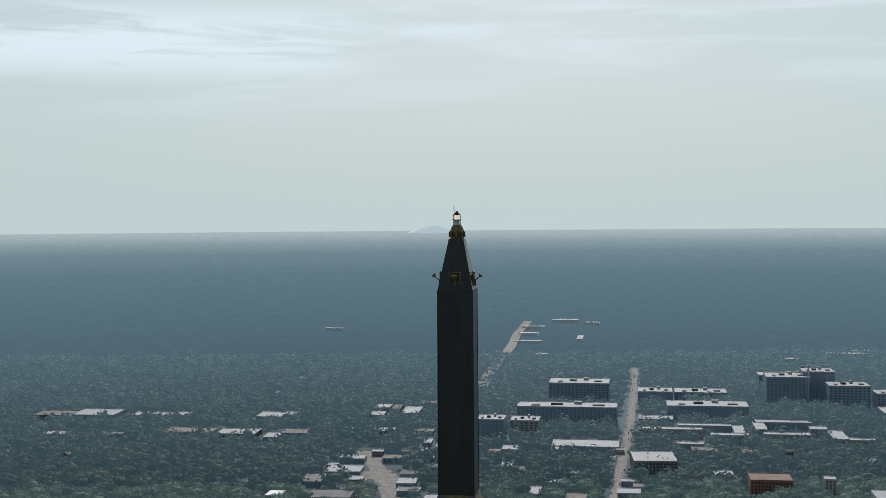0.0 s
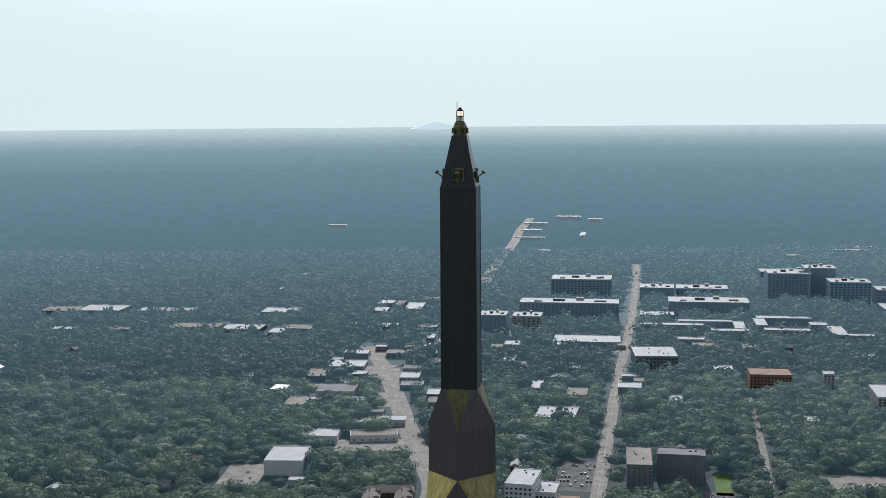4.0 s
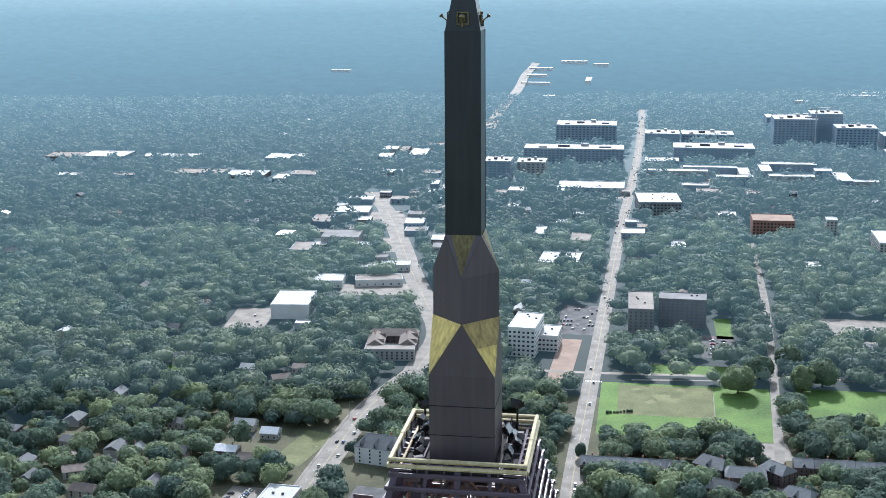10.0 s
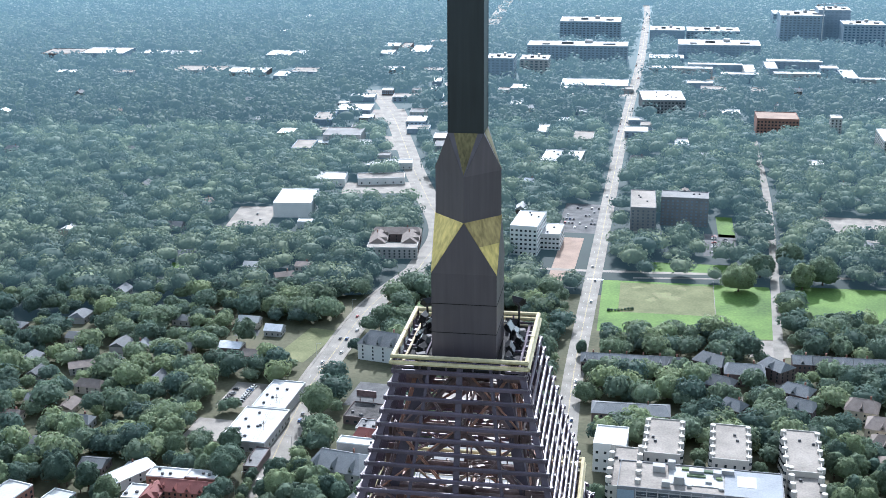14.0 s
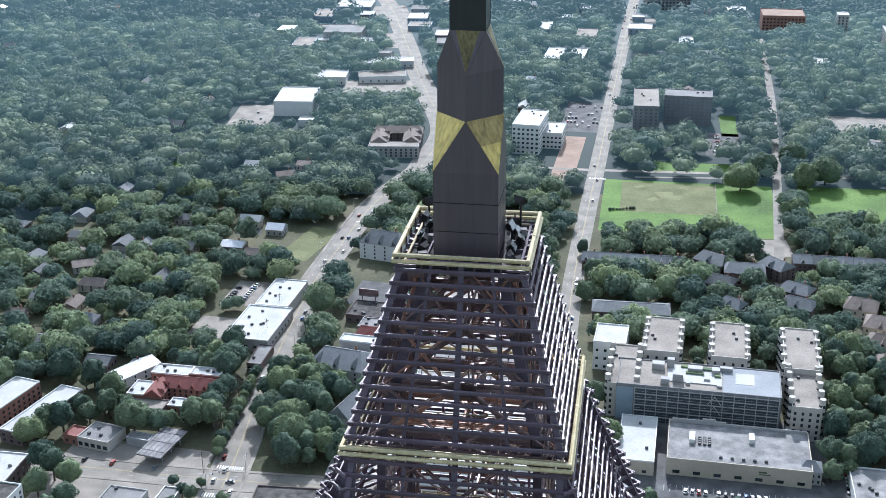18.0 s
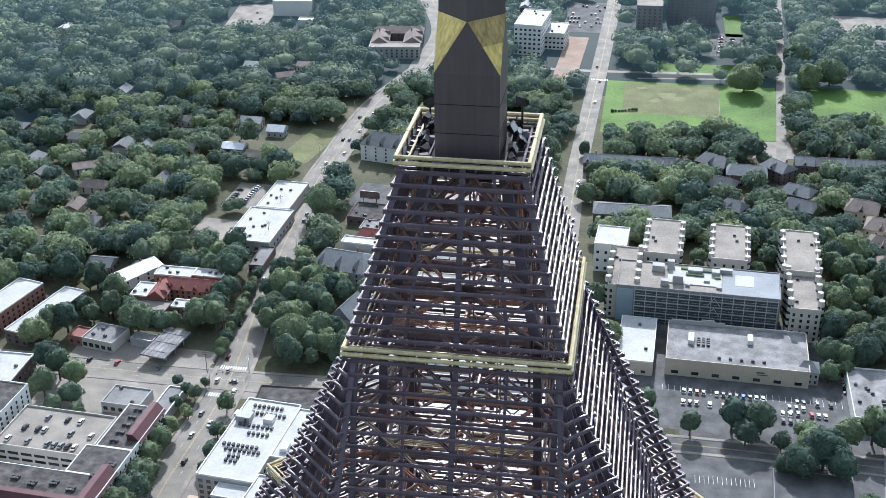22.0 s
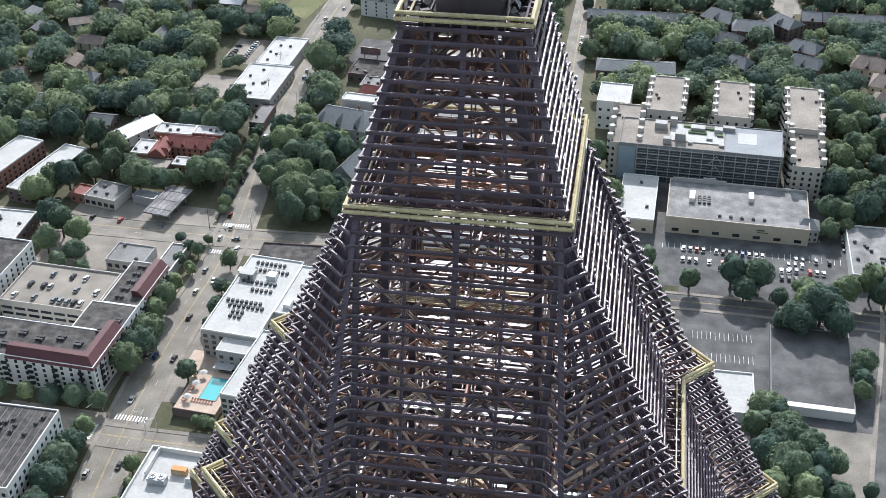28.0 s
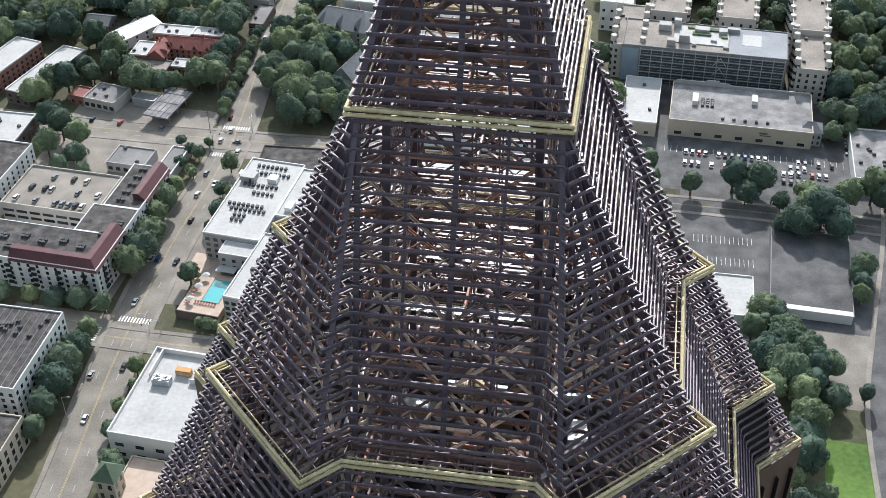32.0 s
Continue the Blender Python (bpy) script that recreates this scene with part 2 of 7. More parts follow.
BARK = material("bark", (0.10, 0.075, 0.055), 0.95, 0, 0.3, 1, 8)
RUBBER = material("tyre_rubber", (0.02, 0.02, 0.02), 0.8)
# both leaf greens are shifted bluer and paler, painting in some haze
LEAF = leaf_material("oak_leaves", (0.080, 0.120, 0.094), (0.215, 0.262, 0.142), 0.42, single=True)
LEAF_MID = leaf_material("hazed_woodland_leaves", (0.090, 0.134, 0.112), (0.268, 0.318, 0.172), 0.46, 0.035)
# far glass is lightened and blued to paint haze over it
GLASS_FAR = glass_material("haze_lightened_glass", (0.18, 0.225, 0.27))
# blue-grey paints haze on far walls; also the garage's slate panel
SLATE_HAZE = material("slate_panel_and_hazed_wall", (0.25, 0.31, 0.37), 0.5, 0.1, 0.2, 0.12, 1.5)
UNIT = material("dull_grey_housing", (0.085, 0.085, 0.09), 0.7, 0.1, 0.3, 0.6, 5, piece=0.3)
MARK = material("worn_road_paint", (0.42, 0.42, 0.40), 0.8, 0, 0.3, 0.5, 3)
ROOF_L = material("stained_grey_roof", (0.15, 0.148, 0.15), 0.9, 0, 0.5, 0.16, 1.8, tint=(0.25, 0.24, 0.23))
SLAB = material("blue_grey_roof_slab", (0.24, 0.25, 0.265), 0.85, 0, 0.25, 0.1, 1.0)
MANSARD = material("maroon_metal_roof", (0.085, 0.032, 0.036), 0.6, 0, 0.25, 0.2, 2.5)

# ---- mesh helpers ----


def part(name, data, mat, parent=None, label="", m=None):
    """Links a bmesh or a mesh as one object under a thing or a part."""
    if isinstance(data, bmesh.types.BMesh):
        me = bpy.data.meshes.new(name)
        data.to_mesh(me)
        data.free()
        me.materials.append(mat)
    else:
        me = data
    ob = new(name, me)
    if parent is not None:
        ob.parent = parent
    if m is not None:
        ob.matrix_basis = m
    if label:
        ob["label"] = label
    return ob


def mesh_of(bm, mat, name="mesh"):
    me = bpy.data.meshes.new(name)
    bm.to_mesh(me)
    bm.free()
    me.materials.append(mat)
    return me


def array_mesh(name, verts, faces, mat, smooth=False):
    """A mesh from arrays: n x 3 places and k x 3 or k x 4 indices."""
    me = bpy.data.meshes.new(name)
    k, side = faces.shape
    me.vertices.add(len(verts))
    me.vertices.foreach_set("co", np.ascontiguousarray(verts, dtype=np.float32).ravel())
    me.loops.add(k * side)
    me.loops.foreach_set("vertex_index", np.ascontiguousarray(faces, dtype=np.int32).ravel())
    me.polygons.add(k)
    me.polygons.foreach_set("loop_start", np.arange(0, k * side, side, dtype=np.int32))
    me.polygons.foreach_set("loop_total", np.full(k, side, dtype=np.int32))
    if smooth:
        me.polygons.foreach_set("use_smooth", np.ones(k, dtype=bool))
    me.update(calc_edges=True)
    me.materials.append(mat)
    return me


def block(bm, x0, y0, z0, x1, y1, z1, m=None):
    """Adds a box between two corners."""
    vs = [bm.verts.new((m @ Vector(c)) if m is not None else c) for c in
          ((x0, y0, z0), (x1, y0, z0), (x1, y1, z0), (x0, y1, z0), (x0, y0, z1), (x1, y0, z1), (x1, y1, z1), (x0, y1, z1))]
    for f in ((3, 2, 1, 0), (4, 5, 6, 7), (0, 1, 5, 4), (1, 2, 6, 5), (2, 3, 7, 6), (3, 0, 4, 7)):
        bm.faces.new([vs[i] for i in f])
    return bm


def box_bm(w, d, h, z=0.0, bevel=0.0):
    bm = bmesh.new()
    block(bm, -w / 2, -d / 2, z, w / 2, d / 2, z + h)
    if bevel:
        bmesh.ops.bevel(bm, geom=list(bm.edges), offset=bevel, segments=1, affect="EDGES")
    return bm


def beam(bm, a, b, wide, high, up=(0, 0, 1)):
    """Adds a bar with chamfered edges from a to b."""
    a, b = Vector(a), Vector(b)
    d = (b - a).normalized()
    u = Vector(up)
    s = d.cross(u)
    if s.length < 1e-4:
        s = d.cross(Vector((1, 0, 0)))
    s.normalize()
    u = s.cross(d).normalized()
    w, h = wide / 2, high / 2
    ring = ((-w, -h), (w, -h), (w, h * 0.45), (w * 0.45, h), (-w * 0.45, h), (-w, h * 0.45))
    A = [bm.verts.new(a + s * x + u * y) for x, y in ring]
    B = [bm.verts.new(b + s * x + u * y) for x, y in ring]
    n = len(ring)
    for i in range(n):
        bm.faces.new((A[i], A[(i + 1) % n], B[(i + 1) % n], B[i]))
    bm.faces.new(A[::-1])
    bm.faces.new(B)
    return bm


def tube(bm, a, b, r, n=8):
    """Adds a round bar from a to b."""
    a, b = Vector(a), Vector(b)
    d = (b - a).normalized()
    s = d.cross(Vector((0, 0, 1)) if abs(d.z) < 0.9 else Vector((1, 0, 0))).normalized()
    u = s.cross(d)
    ring = [(r * math.cos(2 * math.pi * k / n), r * math.sin(2 * math.pi * k / n)) for k in range(n)]
    return prism(bm, [a + s * x + u * y for x, y in ring], [b + s * x + u * y for x, y in ring])


def prism(bm, lower, upper):
    """Adds a closed solid between two rings of the same number of points."""
    A = [bm.verts.new(p) for p in lower]
    B = [bm.verts.new(p) for p in upper]
    n = len(A)
    for i in range(n):
        bm.faces.new((A[i], A[(i + 1) % n], B[(i + 1) % n], B[i]))
    bm.faces.new(A[::-1])
    bm.faces.new(B)
    return bm


def drum(bm, r0, r1, z0, z1, n=12, x=0.0, y=0.0):
    ring = [(math.cos(2 * math.pi * i / n), math.sin(2 * math.pi * i / n)) for i in range(n)]
    return prism(bm, [(x + c * r0, y + s * r0, z0) for c, s in ring], [(x + c * r1, y + s * r1, z1) for c, s in ring])


def thing(name, x=0.0, y=0.0, z=0.0, turn=0.0, label="", category="", group="", kind=""):
    ob = new(name)
    ob.empty_display_size = 0.5
    ob.matrix_basis = pose(x, y, z, 0, 0, turn)
    return tagged(ob, label, category, group, kind)


# ---- the skyscraper's crown ----
AXIS = (0.772, 66.996)
tower = thing("skyscraper", *AXIS, 0, -8.7, "dark granite skyscraper with an open steel lattice pyramid and obelisk spire", "skyscraper")


def square(h, z):
    return [Vector((-h, -h, z)), Vector((h, -h, z)), Vector((h, h, z)), Vector((-h, h, z))]


def star(a, s, k, z):
    """The outline at a setback: four plain sides of half length a at distance s, and between them blocks that stand k further out."""
    b, c = a + k, s + k
    one = [(-a, -s), (a, -s), (b, -c), (c, -b)]
    out = []
    for q in range(4):
        co, si = ((1, 0), (0, 1), (-1, 0), (0, -1))[q]
        out += [Vector((x * co - y * si, x * si + y * co, z)) for x, y in one]
    return out


def corners16(h, z):
    """A plain square with the 16 points of star(), the four of each corner together."""
    out = []
    for q in range(4):
        co, si = ((1, 0), (0, 1), (-1, 0), (0, -1))[q]
        for x, y in ((-h, -h), (h, -h), (h, -h), (h, -h)):
            out.append(Vector((x * co - y * si, x * si + y * co, z)))
    return out


def lerp_ring(A, B, f):
    return [a.lerp(b, f) for a, b in zip(A, B)]


Z1, Z2, ZA, ZB, ZC = 284.35, 273.2, 252.05, 239.0, 232.6
tiers = (("upper", square(3.62, Z1 - 0.55), square(6.45, Z2 + 0.25), 14),
         ("middle", corners16(6.35, Z2 - 0.5), star(6.0, 13.9, 2.1, ZA + 0.35), 25),
         ("lower", star(6.2, 15.0, 2.2, ZA - 0.55), star(6.5, 20.0, 3.0, ZB + 0.3), 17),
         ("lowest", star(6.5, 20.6, 3.2, ZB - 0.5), star(6.5, 23.2, 3.5, ZC + 0.2), 8))
rest = bmesh.new()
singles = 0
for tier, top, foot, count in tiers:
    n = len(top)
    for i in range(count):
        ring = lerp_ring(top, foot, (i + 0.5) / count)
        for j in range(n):
            p, q = ring[j], ring[(j + 1) % n]
            if (q - p).length < 0.25:
                continue
            d = (q - p).normalized() * 0.16
            near = tier == "upper" or (tier == "middle" and j in (0, 1, 2, 3, 4, 12, 13, 14, 15))
            if near and singles < 300:
                bar = beam(bmesh.new(), p - d, q + d, 0.16, 0.23)
                part("louver", bar, STEEL, tower)
                singles += 1
            else:
                beam(rest, p - d, q + d, 0.16, 0.23)
# corner brackets; their lighter colour paints the sun glints along the ridges
tips = bmesh.new()
for tier, top, foot, count in tiers:
    n = len(top)
    for i in range(count):
        ring = lerp_ring(top, foot, (i + 0.5) / count)
        for j in range(n):
            p, q, o = ring[j], ring[(j + 1) % n], ring[j - 1]
            if (q - p).length < 0.25 or (o - p).length < 0.25:
                continue
            out = Vector((p.x, p.y, 0)).normalized()
            for e in (q, o):
                s = (e - p).normalized()
                beam(tips, p + out * 0.12 + Vector((0, 0, 0.12)), p + s * 0.5 + out * 0.02 + Vector((0, 0, 0.12)), 0.09, 0.05)
            beam(tips, p + out * 0.14, p - out * 0.4 - Vector((0, 0, 0.35)), 0.06, 0.08)
part("bracketry", tips, BRACKET, tower)["kind"] = "stuff"
far_bars = part("louver_work", rest, STEEL, tower)
far_bars["kind"] = "stuff"

# columns behind the bars, along the ridges and the middles of the sides
for tier, top, foot, count in tiers:
    n = len(top)
    for j in range(n):
        pull = lambda p: Vector((p.x * 0.955, p.y * 0.955, p.z))
        a, b = pull(top[j]), pull(foot[j])
        part("column", beam(bmesh.new(), a, b, 0.34, 0.34, (0, 1, 0.2)), STEEL, tower)
        a2, b2 = pull(top[(j + 1) % n]), pull(foot[(j + 1) % n])
        wide = (b2 - b).length
        for f in ((0.25, 0.5, 0.75) if wide > 9 else ((0.33, 0.67) if wide > 5 else ())):
            part("mullion", beam(bmesh.new(), a.lerp(a2, f), b.lerp(b2, f), 0.34 if f == 0.5 else 0.18, 0.24, (0, 1, 0.2)), STEEL, tower)

# the inner frame: posts, floor beams and bracing
rnd = random.Random(5)


def side_at(z):
    """Half width of the plain sides at height z."""
    if z > Z2:
        return 3.6 + (Z1 - z) / (Z1 - Z2) * 2.9
    return 6.4 + (Z2 - z) / (Z2 - ZA) * 7.6


def leg_at(z):
    """Half spacing of the four main legs at height z."""
    if z > Z2:
        return 2.1 + (Z1 - z) / (Z1 - Z2) * 2.5
    return 4.6 + (Z2 - z) / (Z2 - 246.0) * 1.2


nodes = []


def member(name, a, b, wide, high, mat):
    nodes.extend((Vector(a), Vector(b)))
    return part(name, beam(bmesh.new(), a, b, wide, high), mat, tower)


def crossed(name, a0, a1, b0, b1, wide, high, mat):
    """Two angles that cross in one bay, each of a pair of thin legs."""
    bm = bmesh.new()
    for p, q in ((a0, b1), (a1, b0)):
        out = Vector((p.x + q.x, p.y + q.y, 0)).normalized() * (wide * 0.42)
        beam(bm, p + out, q + out, wide * 0.5, high)
        beam(bm, p - out, q - out, wide * 0.5, high)
    nodes.extend((a0, a1, b0, b1))
    return part(name, bm, mat, tower)


for sx, sy in itertools.product((-1, 1), (-1, 1)):
    top, mid, low = leg_at(Z1), leg_at(Z2), leg_at(246)
    part("main_leg", beam(bmesh.new(), (sx * top, sy * top, Z1 - 0.9), (sx * mid, sy * mid, Z2), 0.6, 0.6, (0, 1, 0.2)), STEEL, tower)
    part("main_leg", beam(bmesh.new(), (sx * mid, sy * mid, Z2), (sx * low, sy * low, 238.0), 0.5, 0.5, (0, 1, 0.2)), STEEL, tower)
levels = [Z1 - 1.2, Z1 - 4.6, Z1 - 8.0, Z2 + 0.1] + [Z2 + 0.1 - 4.3 * k for k in range(1, 9)]
for i, z in enumerate(levels):
    c, o = leg_at(z), side_at(z) - 0.95
    a = min(o, 6.0)
    last = i + 1 == len(levels)
    z2 = levels[min(i + 1, len(levels) - 1)]
    c2, o2 = leg_at(z2), side_at(z2) - 0.95
    a2 = min(o2, 6.0)
    for q in range(4):
        m4 = Matrix.Rotation(q * math.pi / 2, 3, "Z")
        P = lambda x, y, h: m4 @ Vector((x, y, h))
        tone = PRIMER if (i * 3 + q) % 5 == 2 else STEEL_IN
        member("floor_beam", P(-c, -c, z), P(c, -c, z), 0.3, 0.34, tone)
        if i > 3:
            member("outer_girt", P(-a, -o, z - 0.2), P(a, -o, z - 0.2), 0.22, 0.26, STEEL_IN)
            for u in (-1, 1):
                member("tie_beam", P(u * c, -c, z), P(u * a, -o, z - 0.2), 0.2, 0.26, PRIMER if (i + q + (u > 0)) % 3 == 0 else STEEL_IN)
        if i in (1, 3, 5, 7, 9):
            member("floor_beam", P(0, -c, z - 0.05), P(0, 0.3, z - 0.05), 0.24, 0.28, PRIMER if i in (3, 7) else STEEL_IN)
        if last:
            continue
        if i < 3:      # light angles close behind the louvres
            for u in (-1, 1):
                crossed("cross_brace", P(u * o * 0.95, -o + 0.3, z), P(u * o * 0.1, -o + 0.3, z), P(u * o2 * 0.95, -o2 + 0.3, z2), P(u * o2 * 0.1, -o2 + 0.3, z2), 0.16, 0.09, (STEEL_IN, PRIMER, STEEL_IN)[(i + q + (u > 0)) % 3])
                member("tie_beam", P(u * c, -c, z), P(u * o * 0.9, -o + 0.3, z), 0.18, 0.2, STEEL_IN)
            member("outer_girt", P(-o, -o + 0.3, z), P(o, -o + 0.3, z), 0.18, 0.2, STEEL_IN)
        if i < 3:      # chevrons of heavy members between the legs
            for u in (-1, 1):
                member("brace", P(u * c2 * 0.96, -c2, z2), P(0, -c, z), 0.34, 0.26, PRIMER if (i, q) in ((2, 0), (1, 3)) and u < 0 else STEEL_IN)
        else:
            mid_l, mid_h = P(0, -c2, z2), P(0, -c, z)
            for u in (-1, 1):
                if q in (0, 2) or (i + (u > 0)) % 2:
                    # from level 9 down, darker steel paints the shade low in the frame
                    crossed("cross_brace", P(u * c, -c, z), mid_h, P(u * c2, -c2, z2), mid_l, 0.22, 0.12, (STEEL_IN, PRIMER, SUNLIT_TAN, STEEL_IN)[(i + q + (u > 0)) % 4] if i < 9 else STEEL)
                if i > 3 and q != 2:
                    crossed("cross_brace", P(u * a * 0.97, -o, z - 0.2), P(0, -o, z - 0.2), P(u * a2 * 0.97, -o2, z2 - 0.2), P(0, -o2, z2 - 0.2), 0.22, 0.1, (SUNLIT_TAN, STEEL_IN, PRIMER, SUNLIT_TAN, STEEL_IN)[(i * 2 + q + (u > 0)) % 5] if i < 9 else (STEEL, STEEL_IN)[i % 2])
            if i > 3 and q in (1, 3):      # slanting ties from the legs out to the faces
                for u in (-0.55, 0.55):
                    member("brace", P(u * c, -c, z), P(u * a2 * 1.1, -o2 + 0.3, z2), 0.18, 0.14, (PRIMER, STEEL_IN, SUNLIT_TAN)[(i + q + (u > 0)) % 3])
    if i in (3, 5, 7):      # narrow walkways of grating with a handrail
        for y0, x0, x1 in ((-c + 0.5, -c, c), (0.9, -c * 0.7, c * 0.5)):
            deck_bm = bmesh.new()
            for k in range(5):
                block(deck_bm, x0, y0 + k * 0.2, z + 0.2, x1, y0 + k * 0.2 + 0.12, z + 0.25)
            part("catwalk", deck_bm, (METAL, PRIMER, TANK)[(i // 2) % 3], tower)
            rail_bm = beam(bmesh.new(), (x0, y0, z + 1.2), (x1, y0, z + 1.2), 0.06, 0.06)
            for k in range(6):
                xx = x0 + (x1 - x0) * k / 5
                beam(rail_bm, (xx, y0, z + 0.2), (xx, y0, z + 1.2), 0.05, 0.05, (0, 1, 0))
            part("handrail", rail_bm, TANK, tower)
# the same bracing behind the lower tiers, mostly dark steel to paint their shade
for outer_top, outer_foot, shrink in ((star(6.2, 14.9, 2.2, ZA - 0.9), star(6.5, 19.8, 3.0, ZB + 0.6), 0.90), (star(5.8, 10.8, 1.4, 262.0), star(6.0, 13.8, 2.1, ZA + 0.6), 0.86)):
    for j in range(16):
        pull = lambda p: Vector((p.x * shrink, p.y * shrink, p.z))
        a, a2, b, b2 = pull(outer_top[j]), pull(outer_top[(j + 1) % 16]), pull(outer_foot[j]), pull(outer_foot[(j + 1) % 16])
        cells = 3 if (a2 - a).length > 9 else 2
        for c, half in itertools.product(range(cells), (0, 1)):
            u, v = c / cells, (c + 1) / cells
            top0, top1 = a.lerp(a2, u).lerp(b.lerp(b2, u), half * 0.5), a.lerp(a2, v).lerp(b.lerp(b2, v), half * 0.5)
            low0, low1 = a.lerp(a2, u).lerp(b.lerp(b2, u), half * 0.5 + 0.5), a.lerp(a2, v).lerp(b.lerp(b2, v), half * 0.5 + 0.5)
            bm = bmesh.new()
            beam(bm, top0, low1, 0.22, 0.1)
            beam(bm, top1, low0, 0.22, 0.1)
            beam(bm, low0, low1, 0.26, 0.14)
            part("cross_brace", bm, rnd.choice((STEEL, STEEL_IN, STEEL, SUNLIT_TAN, STEEL_IN)), tower)
# gusset plates where the members meet
plates = bmesh.new()
for k, p in enumerate(nodes[::3]):
    w = 0.34 + 0.12 * (k % 3)
    if k % 2:
        block(plates, p.x - w, p.y - 0.2, p.z - w * 0.8, p.x + w, p.y - 0.16, p.z + w * 0.8)
    else:
        block(plates, p.x - 0.2, p.y - w, p.z - w * 0.8, p.x - 0.16, p.y + w, p.z + w * 0.8)
part("gusset_work", plates, STEEL_IN, tower)["kind"] = "stuff"
# a stair cage in the middle
bm = bmesh.new()
for i in range(88):
    z = 238.2 + i * 0.5
    a = i * 0.55
    beam(bm, (0.9, 0.3, z), (0.9 + 0.85 * math.cos(a), 0.3 + 0.85 * math.sin(a), z), 0.28, 0.05)
for x, y in ((0, -0.6), (1.8, -0.6), (0, 1.2), (1.8, 1.2)):
    beam(bm, (x, y, 238), (x, y, 283), 0.1, 0.1, (0, 1, 0))
for k in range(45):
    z = 238.4 + k
    for (x, y), (x2, y2) in (((0, -0.6), (1.8, -0.6)), ((1.8, -0.6), (1.8, 1.2)), ((0, 1.2), (0, -0.6))):
        beam(bm, (x, y, z), (x2, y2, z), 0.06, 0.06)
part("spiral_stair", bm, STEEL_IN, tower)

post_bm = bmesh.new()
# gold parapets: two tubes round each setback, on short posts
for ring, z in ((square(3.78, 0), Z1), (square(6.66, 0), Z2), (star(6.25, 15.1, 2.2, 0), ZA), (star(6.55, 20.6, 3.3, 0), ZB), (star(6.5, 23.4, 3.7, 0), ZC)):
    n = len(ring)
    for j in range(n):
        p, q = ring[j], ring[(j + 1) % n]
        d = (q - p).normalized()
        out = Vector((d.y, -d.x, 0))
        for dz, push in ((0, 0.0), (-0.36, 0.08)):
            a, b = p + out * push - d * 0.1, q + out * push + d * 0.1
            a.z = b.z = z + dz
            part("rail", tube(bmesh.new(), a, b, 0.135), RAIL, tower)
            if dz == 0 and (b - a).length > 6:
                f = (a + b) / 2
                part("rail_sleeve", tube(bmesh.new(), f - d * 0.12, f + d * 0.12, 0.155), RAIL, tower)
        a, b = p - out * 0.45 + d * 0.3, q - out * 0.45 - d * 0.3
        a.z = b.z = z - 0.1
        if z < Z1:
            part("inner_rail", beam(bmesh.new(), a, b, 0.10, 0.12), RAIL, tower)
        steps = max(2, int((q - p).length / 1.5))
        for s in range(steps + 1):
            c = p.lerp(q, s / steps) - out * 0.1
            beam(post_bm, (c.x, c.y, z - 0.75), (c.x, c.y, z - 0.05), 0.10, 0.10, (0, 1, 0))
            beam(post_bm, (c.x, c.y, z - 0.6), (c.x - out.x * 1.1, c.y - out.y * 1.1, z - 0.6), 0.1, 0.12)
part("rail_framing", post_bm, STEEL, tower)["kind"] = "stuff"

rig_bm = bmesh.new()
# top platform deck and the outriggers at the setbacks
part("platform_deck", box_bm(7.1, 7.1, 0.12, Z1 - 0.85), DARK_DECK, tower)
for ring_o, ring_i, z in ((square(6.5, 0), square(5.2, 0), Z2 - 0.6), (star(6.15, 15.0, 2.15, 0), star(5.7, 11.6, 1.2, 0), ZA - 0.6), (star(6.5, 20.5, 3.2, 0), star(6.2, 17.0, 2.2, 0), ZB - 0.6)):
    n = len(ring_o)
    for j in range(n):
        bm = rig_bm
        a, b = ring_o[j], ring_o[(j + 1) % n]
        c, d = ring_i[j], ring_i[(j + 1) % n]
        steps = max(2, int((b - a).length / 1.1))
        for s in range(steps):
            f = (s + 0.5) / steps
            p, q = a.lerp(b, f), c.lerp(d, f)
            beam(bm, (p.x, p.y, z), (q.x, q.y, z - 0.1), 0.14, 0.24)
        beam(bm, (c.x, c.y, z - 0.05), (d.x, d.y, z - 0.05), 0.2, 0.3)
        p, q, r, t = a.lerp(c, 0.35), b.lerp(d, 0.35), a.lerp(c, 0.7), b.lerp(d, 0.7)
        beam(bm, (p.x, p.y, z + 0.12), (q.x, q.y, z + 0.12), 0.1, 0.12)
        beam(bm, (r.x, r.y, z + 0.12), (t.x, t.y, z + 0.12), 0.1, 0.12)

part("deck_framing", rig_bm, STEEL_IN, tower)["kind"] = "stuff"
# machines, ducts and tanks on the roof deck inside the lattice
for i in range(26):
    x, y = rnd.uniform(-13, 13), rnd.uniform(-15, 14)
    w, d, h = rnd.uniform(1.2, 3.5), rnd.uniform(1.0, 2.4), rnd.uniform(1.0, 3.2)
    part("machine_cabinet", box_bm(w, d, h, 0, 0.06), rnd.choice((TANK, METAL, PRIMER, STEEL_IN, TANK, GRATE)), tower, m=pose(x, y, ZB - 0.98, 0, 0, rnd.choice((0, 45))))
for x, y, ln, ang in ((-7, -9, 9, 0), (6, -6, 8, 90), (3, 6, 12, 0), (-10, 4, 8, 90)):
    part("duct", tube(bmesh.new(), (-ln / 2, 0, 0.7), (ln / 2, 0, 0.7), 0.45, 10), METAL, tower, m=pose(x, y, ZB - 0.98, 0, 0, ang))

